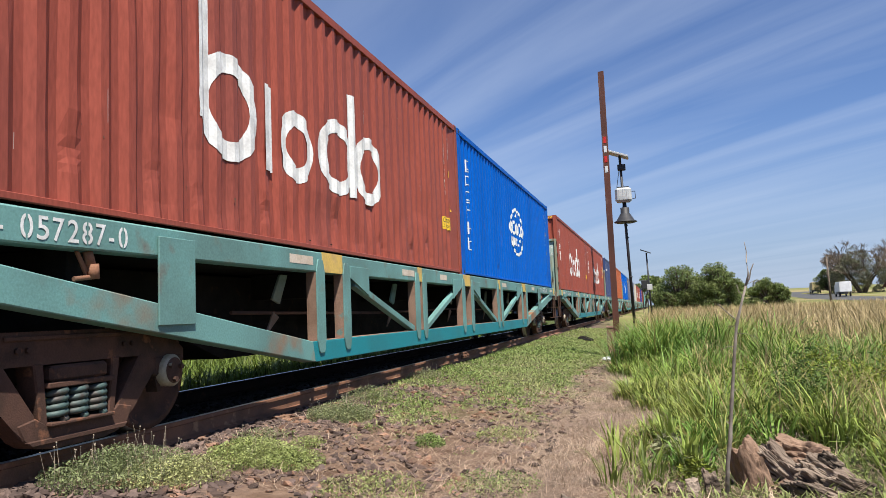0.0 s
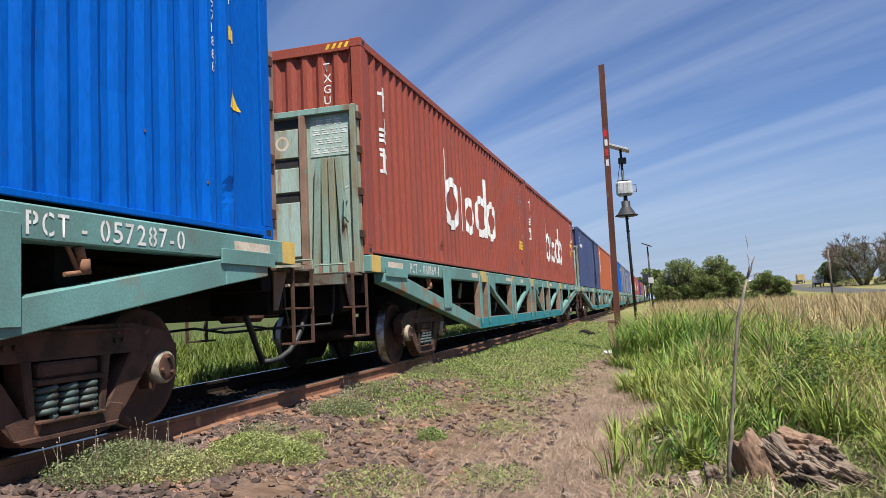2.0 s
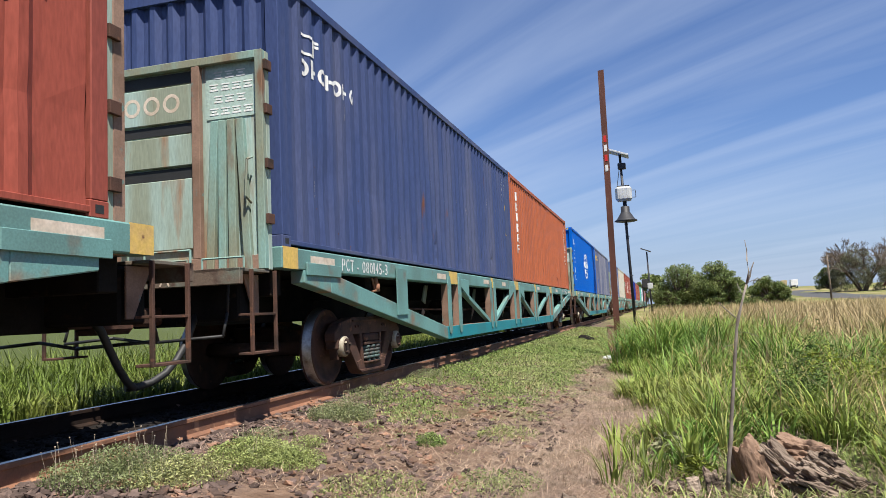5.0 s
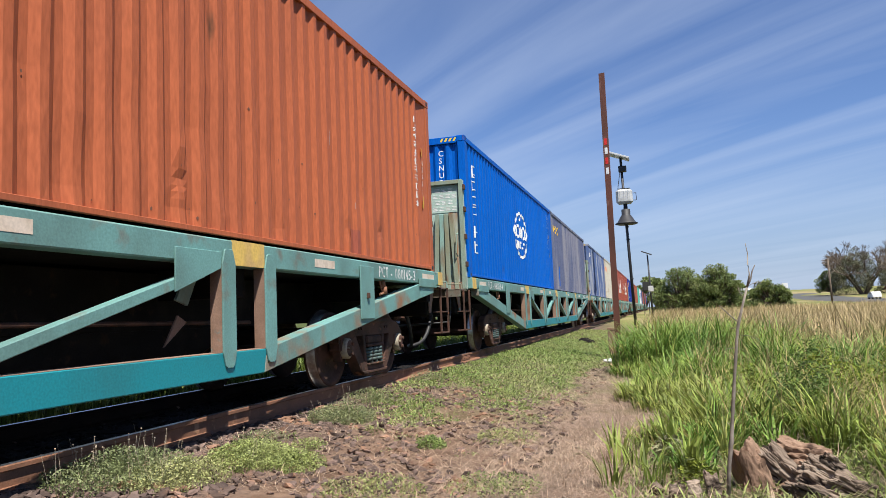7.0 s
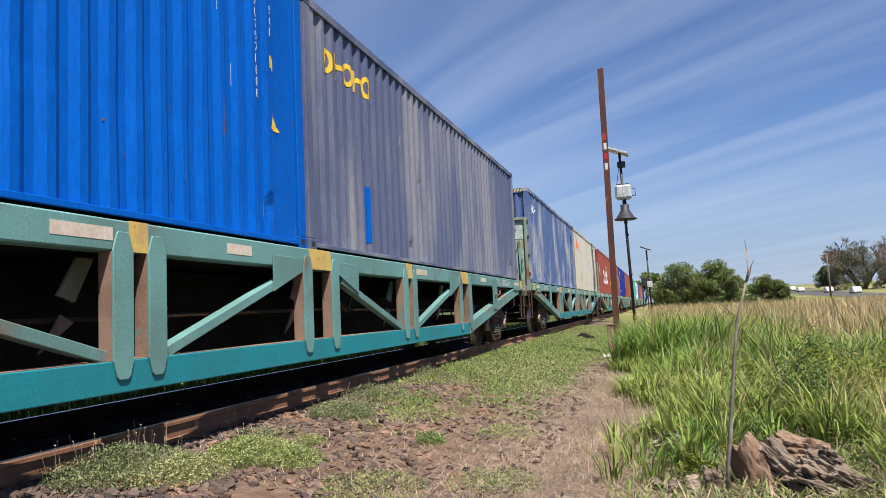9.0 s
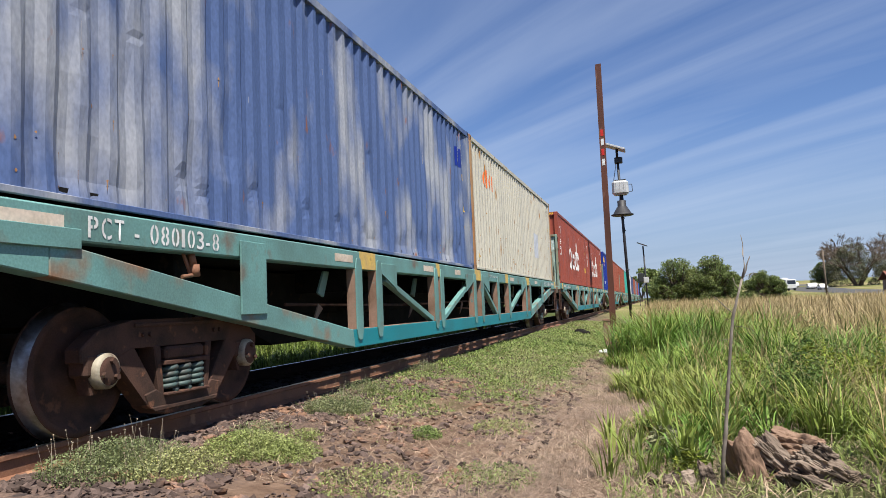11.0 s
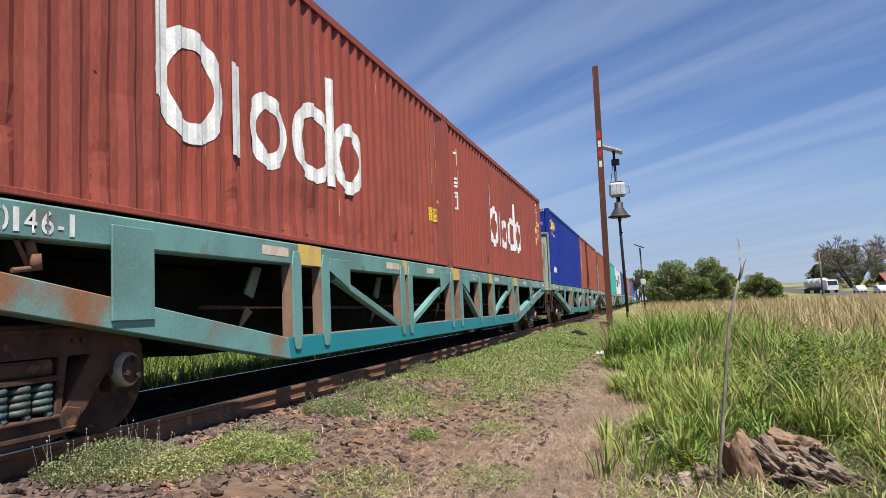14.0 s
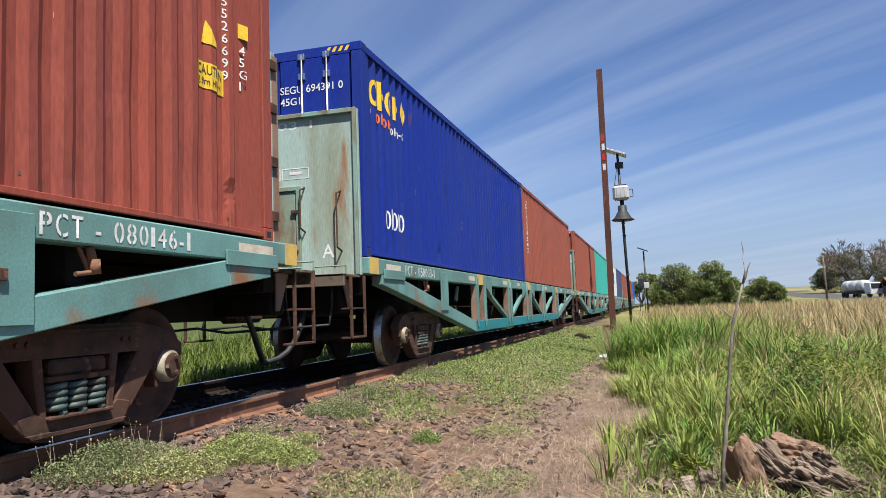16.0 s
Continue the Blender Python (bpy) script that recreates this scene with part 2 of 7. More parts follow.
def ring(bm, cy, cz, ry, rz, thick, a0=0, a1=360, n=28):
    pts = []
    for i in range(n + 1):
        a = radians(a0 + (a1 - a0) * i / n)
        pts.append([bm.verts.new((0, cy + (ry - k) * math.cos(a), cz + (rz - k) * math.sin(a))) for k in (0, thick)])
    for p, q in zip(pts[:-1], pts[1:]):
        bm.faces.new((p[0], q[0], q[1], p[1]))


def mesh_of(name, bm, *mats):
    bmesh.ops.recalc_face_normals(bm, faces=bm.faces)
    me = bpy.data.meshes.new(name)
    bm.to_mesh(me)
    bm.free()
    for mat in mats:
        me.materials.append(mat)
    return me


def part(name, bm, mat, parent, label=""):
    ob = new(name, mesh_of(name, bm, mat))
    ob.parent = parent
    return tagged(ob, label)


def thing(name, bm, mat, label, category, group="", kind="", at=None):
    ob = new(name, mesh_of(name, bm, mat) if bm is not None else None)
    if at is not None:
        ob.matrix_basis = at
    return tagged(ob, label, category, group, kind)


def letters(text, height, width=None):
    """Flat lettering as a bmesh in y, z, from (0, 0) upwards, with the given capital height and, if given, the total width."""
    curve = bpy.data.curves.new("lettering", "FONT")
    curve.body, curve.resolution_u, curve.offset = text, (4 if height > 0.09 else 2), 0.008 if height > 0.09 else 0.004
    ob = bpy.data.objects.new("lettering", curve)
    scene.collection.objects.link(ob)
    dg = bpy.context.evaluated_depsgraph_get()
    me = bpy.data.meshes.new_from_object(ob.evaluated_get(dg))
    bpy.data.objects.remove(ob); bpy.data.curves.remove(curve)
    bm = bmesh.new()
    bm.from_mesh(me)
    bpy.data.meshes.remove(me)
    xs, ys = [v.co.x for v in bm.verts], [v.co.y for v in bm.verts]
    s = height / 0.69
    w = width / (max(xs) - min(xs)) if width else s
    lo = min(xs)
    for v in bm.verts:
        v.co = Vector((0, (v.co.x - lo) * w, v.co.y * s))
    return bm


def moved(bm, offset):
    bmesh.ops.translate(bm, verts=bm.verts, vec=offset)
    return bm
TRACK_X = -4.788
PITCH = 26.862
BASE_Z = 1.543
HALF = 1.219
LONG, HIGH = 12.192, 2.896


def train_at(t):
    """How far the front of the first wagon stands along the track at t seconds."""
    return 1.414 - 9.7646 * t + 0.00979 * t * t


# ---- track ----
def rail_profile(bm, x, y0, y1):
    half = [(0.0, 0.0), (0.028, 0.0), (0.034, -0.008), (0.034, -0.034), (0.013, -0.044), (0.011, -0.138), (0.066, -0.158), (0.068, -0.172)]
    outline = half + [(-a, b) for a, b in half[::-1] if a > 0]
    rings = [[bm.verts.new((x + a, y, b)) for a, b in outline] for y in (y0, y1)]
    n = len(outline)
    for i in range(n):
        f = bm.faces.new((rings[0][i], rings[0][(i + 1) % n], rings[1][(i + 1) % n], rings[1][i]))
        f.material_index = 1 if i in (0, n - 1) else 0
    bm.faces.new(rings[0]); bm.faces.new(rings[1][::-1])


# far rail's copy of the rust, darkened for the train's shade
SHADED_RAIL = material("shaded_rail", (0.028, 0.018, 0.014), (0.018, 0.013, 0.011), (0.045, 0.026, 0.018), scale=2.5, fine=80, rough=0.9, bump=0.25, spec=0.1)


def build_track():
    for side in (1, -1):
        bm = bmesh.new()
        rail_profile(bm, 0, -30, 420)
        ob = new("rail", mesh_of("rail", bm, RAIL_RUST if side > 0 else SHADED_RAIL, STEEL))
        ob.matrix_basis = pose(TRACK_X + side * 0.835, 0, 0)
        tagged(ob, "rusty steel rail with a polished running surface", "rail", "rails of the track", "structure")
        # a bolted joint bar where two rails meet
        for y in (2.9, 14.9, 26.9):
            bm = bmesh.new()
            for s in (1, -1):
                box(bm, s * 0.012, s * 0.034, y - 0.3, y + 0.3, -0.13, -0.05, 0.004)
                for k in (-0.22, -0.08, 0.08, 0.22):
                    tube(bm, (s * 0.03, y + k, -0.09), (s * 0.055, y + k, -0.09), 0.014, n=6)
            part("joint_bar", bm, RAIL_RUST if side > 0 else SHADED_RAIL, ob, "bolted rusty joint bar")
    # sleeper colour darkened too, for the shade under the train
    wood = material("sleeper_wood", (0.03, 0.024, 0.02), (0.02, 0.016, 0.014), (0.05, 0.038, 0.03), scale=6, fine=50, stretch=(0.2, 1, 1), rough=1.0, bump=0.4, spec=0.05)
    bm = bmesh.new()
    box(bm, -1.35, 1.35, -0.11, 0.11, -0.34, -0.172, 0.012)
    me = mesh_of("sleeper", bm, wood)
    rnd = random.Random(4)
    bed = tagged(new("sleeper_row"), "row of weathered wooden sleepers half sunk in ballast", "sleepers", "", "structure")
    for i in range(150):
        ob = new("sleeper", me)
        ob.parent = bed
        ob.matrix_basis = pose(TRACK_X + rnd.uniform(-0.04, 0.04), -6 + i * 0.6 + rnd.uniform(-0.03, 0.03), rnd.uniform(-0.012, 0.0), 0, 0, rnd.uniform(-1.2, 1.2))


build_track()


# ---- wagons ----
def wheelset_mesh():
    bm = bmesh.new()
    tube(bm, (-0.95, 0, 0), (0.95, 0, 0), 0.085, n=14)
    for s in (1, -1):
        lathe(bm, [(s * a, r) for a, r in ((0.765, 0.12), (0.768, 0.36), (0.755, 0.40), (0.755, 0.487), (0.785, 0.487), (0.800, 0.465),
                                           (0.885, 0.455), (0.890, 0.40), (0.845, 0.37), (0.835, 0.16), (0.89, 0.12))], 40)
    me = mesh_of("wheelset", bm, IRON, TREAD)
    for f in me.polygons:
        c = f.center
        r = math.hypot(c.y, c.z)
        if r > 0.452 and 0.78 < abs(c.x) < 0.89:
            f.material_index = 1
    return me


def cap_mesh(s):
    bm = bmesh.new()
    lathe(bm, [(s * a, r) for a, r in ((0.95, 0.105), (1.02, 0.105), (1.03, 0.125), (1.12, 0.125), (1.14, 0.10), (1.145, 0.05))], 24)
    for k in range(3):
        a = 2.1 * k + 0.4
        tube(bm, (s * 1.13, 0.068 * math.cos(a), 0.068 * math.sin(a)), (s * 1.17, 0.068 * math.cos(a), 0.068 * math.sin(a)), 0.022, n=6)
    me = mesh_of("axle_cap", bm, CAP, IRON)
    for f in me.polygons:
        if math.hypot(f.center.y, f.center.z) < 0.085 and abs(f.center.x) > 1.1 or abs(f.center.x) < 1.03:
            f.material_index = 1
    return me


def bogie(parent, y):
    b = new("bogie")
    b.parent = parent
    b.matrix_basis = pose(0, y, 0)
    for s in (1, -1):
        bm = bmesh.new()
        x0, x1 = s * 0.94, s * 1.08
        # top member, sloping arms and bottom member of a cast side frame, round two windows
        for i, o in enumerate(([(-1.12, 0.62), (-1.12, 0.52), (-0.80, 0.52), (-0.62, 0.60), (0.62, 0.60), (0.80, 0.52), (1.12, 0.52), (1.12, 0.62), (0.95, 0.74), (0.6, 0.80), (-0.6, 0.80), (-0.95, 0.74)],
                  [(-0.82, 0.53), (-0.60, 0.61), (-0.36, 0.28), (-0.34, 0.20), (-0.46, 0.15), (-0.52, 0.22)], [(0.82, 0.53), (0.60, 0.61), (0.36, 0.28), (0.34, 0.20), (0.46, 0.15), (0.52, 0.22)],
                  [(-0.50, 0.24), (-0.36, 0.27), (-0.28, 0.20), (0.28, 0.20), (0.36, 0.27), (0.50, 0.24), (0.45, 0.14), (0.36, 0.085), (0.22, 0.06), (-0.22, 0.06), (-0.36, 0.085), (-0.45, 0.14)],
                  [(-0.38, 0.60), (-0.30, 0.60), (-0.26, 0.21), (-0.32, 0.21)], [(0.38, 0.60), (0.30, 0.60), (0.26, 0.21), (0.32, 0.21)])):
            lift = s * 0.004 * (0, 1, 1, 3, 2, 2)[i]
            plate(bm, o, x0 - lift, x1 + lift, 0.010)
        for e in (-0.915, 0.915):
            box(bm, s * 0.93, s * 1.09, e - 0.17, e + 0.17, 0.42, 0.58, 0.02)
            plate(bm, [(e - 0.17, 0.55), (e - 0.10, 0.30), (e - 0.06, 0.30), (e - 0.10, 0.55)], s * 0.96, s * 1.06)
        # raised lip along the casting, spring seat flange, rows of rivets
        plate(bm, [(-0.60, 0.745), (0.60, 0.745), (0.60, 0.775), (-0.60, 0.775)], s * 1.08, s * 1.10, 0.006)
        plate(bm, [(-0.40, 0.10), (0.40, 0.10), (0.44, 0.135), (-0.44, 0.135)], s * 1.08, s * 1.105, 0.006)
        for e in (-0.5, -0.42, 0.42, 0.5):
            tube(bm, (s * 1.08, e, 0.685), (s * 1.10, e, 0.685), 0.018, n=8)
        part("side_frame", bm, IRON, b, "rusty cast-iron bogie side frame")
        for k in (-0.17, 0.0, 0.17):
            bm = bmesh.new()
            steps = 54
            coil = []
            for i in range(steps + 1):
                a = 2 * math.pi * 4.5 * i / steps
                c = Vector((s * 1.045 + 0.066 * math.cos(a), k + 0.066 * math.sin(a), 0.235 + 0.20 * i / steps))
                coil.append(c)
            loft(bm, coil, [0.022] * len(coil), 6)
            part("spring", bm, SPRING, b, "worn green coil spring")
        bm = bmesh.new()
        box(bm, s * 0.80, s * 1.12, -0.29, 0.29, 0.44, 0.475, 0.006)
        box(bm, s * 0.80, s * 1.10, -0.25, 0.25, 0.475, 0.58, 0.02)
        box(bm, s * 0.93, s * 1.13, -0.28, 0.28, 0.205, 0.228, 0.006)
        part("bolster_end", bm, IRON, b)
    bm = bmesh.new()
    box(bm, -0.9, 0.9, -0.22, 0.22, 0.42, 0.72, 0.03)
    box(bm, -0.75, 0.75, -0.62, -0.54, 0.34, 0.46, 0.02)
    box(bm, -0.75, 0.75, 0.54, 0.62, 0.34, 0.46, 0.02)
    for s in (1, -1):
        for e in (-0.44, 0.44):
            box(bm, s * 0.72, s * 0.86, e - 0.05, e + 0.05, 0.28, 0.60, 0.02)
    part("bolster", bm, IRON, b)
    return b


POSTS = [(5.84, 0.20), (6.54, 0.20), (9.20, 0.20), (9.56, 0.20), (11.98, 0.20), (12.66, 0.20), (14.31, 0.20), (15.69, 0.20), (18.22, 0.20), (18.92, 0.20)]
BANDS = [(6.02, 6.56), (9.38, 9.58), (12.16, 12.68), (15.38, 15.70), (18.40, 18.94), (24.60, 24.85), (0.02, 0.33)]
STRIP_B = 16.02
STRIPS = [(5.28, 5.80), (8.68, 9.22), (10.6, 11.0), (STRIP_B, STRIP_B + 0.52), (20.0, 20.5), (23.75, 24.35), (0.62, 1.22)]
# diagonals: foot (along, up), head (along, up); gussets: from, to, on which side the cut corner is
DIAGONALS = [((9.16, 0.60), (6.95, 1.22)), ((9.80, 0.60), (11.75, 1.24)), ((14.28, 0.60), (12.98, 1.24)), ((15.92, 0.60), (18.0, 1.24))]
GUSSETS = [(6.76, 7.35, 1), (11.37, 11.97, -1), (12.87, 13.45, 1), (17.60, 18.21, -1)]

UNEVEN_GUSSETS = [GUSSETS[0], GUSSETS[1], (12.87, 13.46, 1), GUSSETS[3]]
# every other wagon has its bays set out evenly
EVEN_POSTS = [(y, d) for y, d in POSTS if y not in (14.31, 15.69)] + [(15.10, 0.20), (15.52, 0.20)]
EVEN_BANDS = [b for b in BANDS if b[0] != 15.38] + [(15.28, 15.54)]
EVEN_STRIPS = [b for b in STRIPS if b[0] != STRIP_B] + [(15.76, 16.28)]
EVEN_DIAGONALS = [DIAGONALS[0], DIAGONALS[1], ((15.06, 0.60), (12.98, 1.22)), ((15.75, 0.60), (18.0, 1.24))]


CHORD_TOP = [(0.45, 1.312), (1.1, 1.312), (5.75, 0.570), (18.95, 0.570), (23.60, 1.312), (24.30, 1.312)]
CHORD_LOW = [(0.45, 1.18), (1.1, 1.085), (5.80, 0.350), (18.90, 0.350), (23.60, 1.085), (24.30, 1.18)]


def chord_piece(s, i):
    """One straight length of the bent lower chord."""
    bm = bmesh.new()
    plate(bm, [CHORD_TOP[i], CHORD_TOP[i + 1], CHORD_LOW[i + 1], CHORD_LOW[i]], s * 1.10, s * 1.262, 0.008)
    return bm


STAIN = material("rust_stained_green", (0.13, 0.285, 0.265), (0.104, 0.205, 0.187), (0.24, 0.115, 0.055), scale=1.3, fine=60, rough=0.65, bump=0.1, spot=(0.52, 0.68), spot_scale=1.7)


GRIMY = material("grimy_rust_green", (0.12, 0.085, 0.06), (0.12, 0.15, 0.12), (0.07, 0.04, 0.028), scale=4, fine=60, rough=0.85, bump=0.2, spot=(0.52, 0.64))


def build_wagon(plain=False, even=True):
    w = new("container_wagon")
    for s in (1, -1):
        bm = bmesh.new()
        box(bm, s * 1.08, s * 1.255, 0.0, 24.85, 1.315, 1.535, 0.012)
        sill = part("side_sill", bm, GREEN, w, "green painted side sill with scuffed edges")
        part("lower_chord", chord_piece(s, 2), TEAL, w, "teal painted level lower chord")
        bm = bmesh.new()
        box(bm, s * 1.104, s * 1.256, 5.76, 18.94, 0.5695, 0.5735)
        part("dust_layer", bm, BROWN, w, "brown dust on the chord")
        for i in (0, 1, 3, 4):
            part("end_chord", chord_piece(s, i), STAIN, w, "green sloping chord with rust stains")
        for y, d in (EVEN_POSTS if even else POSTS):
            bm = bmesh.new()
            plate(bm, [(y, 0.57), (y, 1.32), (y + 0.035, 1.43), (y + 0.05, 1.45), (y + d - 0.05, 1.45), (y + d - 0.035, 1.43), (y + d, 1.32), (y + d, 0.57), (y + d - 0.035, 0.46), (y + d - 0.06, 0.44), (y + 0.06, 0.44), (y + 0.035, 0.46)],
                  s * 1.262, s * 1.278, 0.003)
            post = part("post", bm, GREEN, w)
            bm = bmesh.new()
            plate(bm, [(y + 0.004, 0.575), (y + 0.004, 1.312), (y + 0.02, 1.312), (y + 0.02, 0.575)], s * 1.165, s * 1.2615)
            box(bm, s * 1.145, s * 1.163, y + 0.01, y + d - 0.01, 0.575, 1.312)
            part("web", bm, BROWN, post, "rusty brown inner web")
        for (ya, za), (yb, zb) in (EVEN_DIAGONALS if even else DIAGONALS):
            bm = bmesh.new()
            a, b = Vector((0, ya, za)), Vector((0, yb, zb))
            length = (b - a).length
            ang = math.atan2(zb - za, yb - ya)
            m = Matrix.Translation((s * 1.21, ya, za)) @ Matrix.Rotation(ang, 4, "X")
            box(bm, -0.05, 0.045, 0, length, -0.042, 0.042, 0.006, m)
            part("diagonal_brace", bm, GREEN, w)
        for y0, y1, cut in GUSSETS if even else UNEVEN_GUSSETS:
            bm = bmesh.new()
            o = [(y0, 1.42), (y1, 1.42), (y1, 1.07), (y0, 1.28)] if cut > 0 else [(y0, 1.42), (y1, 1.42), (y1, 1.28), (y0, 1.07)]
            plate(bm, o, s * 1.256, s * 1.271, 0.003)
            part("gusset", bm, GREEN, w)
        for y0, y1 in ((3.23, 3.67), (21.05, 21.49)):
            bm = bmesh.new()
            box(bm, s * 1.264, s * 1.282, y0, y1, 0.805, 1.465, 0.004)
            part("side_plate", bm, GREEN, w, "welded green side plate")
        bm = bmesh.new()
        box(bm, s * 1.284, s * 1.31, 21.22, 21.28, 1.06, 1.13, 0.004)
        part("bracket", bm, IRON, w)
        for y0, y1 in ((0.49, 1.34), (23.52, 24.40)):
            bm = bmesh.new()
            box(bm, s * 1.264, s * 1.284, y0, y1, 1.265, 1.395, 0.004)
            part("splice_plate", bm, GREEN, w)
        for y0, y1 in (EVEN_BANDS if even else BANDS):
            bm = bmesh.new()
            box(bm, s * 1.248, s * 1.2582, y0, y1, 1.318, 1.5372)
            part("yellow_band", bm, YELLOW, sill, "faded yellow paint band")
        for y0, y1 in (EVEN_STRIPS if even else STRIPS):
            bm = bmesh.new()
            box(bm, s * 1.248, s * 1.2574, y0, y1, 1.385, 1.475)
            part("reflector_strip", bm, CREAM, sill, "dull cream reflector strip")
        for y in (2.62, 22.02):
            bm = bmesh.new()
            tube(bm, (s * 1.19, y, 1.313), (s * 1.20, y + 0.02, 1.22), 0.032, n=10)
            tube(bm, (s * 1.20, y + 0.03, 1.23), (s * 1.20, y + 0.04, 1.13), 0.042, n=10)
            tube(bm, (s * 1.20, y - 0.13, 1.125), (s * 1.20, y + 0.08, 1.15), 0.016, n=8)
            plate(bm, [(y - 0.10, 1.31), (y - 0.07, 1.31), (y + 0.02, 1.17), (y - 0.01, 1.15)], s * 1.17, s * 1.19, 0.004)
            part("twist_lock", bm, RAIL_RUST, w, "rusty container twist lock")
        # short struts under the deck
        for y in (5.75, 9.3, 12.6, 15.6, 18.3):
            bm = bmesh.new()
            plate(bm, [(y, 1.30), (y + 0.16, 1.30), (y - 0.02, 0.98), (y - 0.18, 1.03)], s * 0.86, s * 0.89, 0.004)
            part("inner_strut", bm, PALE, w)
            bm = bmesh.new()
            plate(bm, [(y - 0.14, 0.90), (y - 0.02, 0.84), (y - 0.32, 0.64)], s * 0.86, s * 0.875)
            part("inner_gusset", bm, BROWN, w)
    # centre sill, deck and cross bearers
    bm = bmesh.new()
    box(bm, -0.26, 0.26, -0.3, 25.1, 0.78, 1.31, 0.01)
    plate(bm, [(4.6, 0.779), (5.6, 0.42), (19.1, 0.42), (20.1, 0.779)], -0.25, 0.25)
    # thin dark sheet added so the truss bays look dark inside
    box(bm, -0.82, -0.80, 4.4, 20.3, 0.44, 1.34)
    part("centre_sill", bm, DARK, w, "centre sill, near-black for the shade beneath the wagon")
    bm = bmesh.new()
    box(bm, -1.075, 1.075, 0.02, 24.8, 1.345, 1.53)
    part("deck", bm, DARK, w, "steel deck, near-black for the shade beneath the load")
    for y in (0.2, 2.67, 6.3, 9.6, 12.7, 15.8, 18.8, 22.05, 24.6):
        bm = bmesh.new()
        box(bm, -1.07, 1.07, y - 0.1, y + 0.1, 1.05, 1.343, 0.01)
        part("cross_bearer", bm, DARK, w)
    # air reservoir, brake cylinder and pipes
    bm = bmesh.new()
    tube(bm, (0.55, 13.6, 0.95), (0.55, 14.7, 0.95), 0.19, n=16)
    part("air_reservoir", bm, DARK, w, "air reservoir in the near-black underframe shade colour")
    bm = bmesh.new()
    tube(bm, (0.62, 7.2, 0.92), (0.62, 7.8, 0.92), 0.15, n=16)
    part("brake_cylinder", bm, DARK, w, "brake cylinder in the near-black underframe shade colour")
    bm = bmesh.new()
    bent_tube(bm, [(0.75, 5.0, 0.9), (0.75, 9.0, 0.86), (0.75, 13.4, 0.9), (0.75, 19.5, 0.82)], 0.02)
    bent_tube(bm, [(0.9, 13.3, 1.25), (0.95, 13.6, 0.95), (0.9, 13.9, 0.85), (0.85, 14.2, 1.1), (0.9, 14.3, 1.28)], 0.016)
    part("brake_pipe", bm, IRON, w)
    if not even:
        bm = bmesh.new()
        tube(bm, (0.74, 12.6, 0.77), (0.74, 13.62, 0.74), 0.016, n=8)
        for dz in (0.035, -0.035):
            tube(bm, (0.74, 13.60, 0.74), (0.74, 13.82, 0.74 + dz), 0.014, n=6)
        tube(bm, (0.70, 13.81, 0.74), (0.78, 13.81, 0.74), 0.03, n=8)
        part("brake_rod", bm, RAIL_RUST, w, "rusty brake rod with a forked end")
        for y0, z0, dy, dz, n in ((13.84, 0.73, 0.035, -0.04, 6), (14.34, 0.55, 0.04, 0.035, 4)):
            for i in range(n):
                bm = bmesh.new()
                ringpts = [(0.028 * math.cos(q * 0.785), 0.045 * math.sin(q * 0.785)) for q in range(9)]
                m = Matrix.Translation((0.76, y0 + dy * i, z0 + dz * i)) @ Matrix.Rotation(math.atan2(dz, dy), 4, "X") @ Matrix.Rotation((i % 2) * 1.2 + 0.3, 4, "Y")
                bent_tube(bm, [tuple(m @ Vector((a, b, 0))) for a, b in ringpts], 0.009, 6)
                part("chain_link", bm, RAIL_RUST, w)
    for y in (2.67, 22.05):
        bogie(w, y)
    ends(w, plain)
    return w


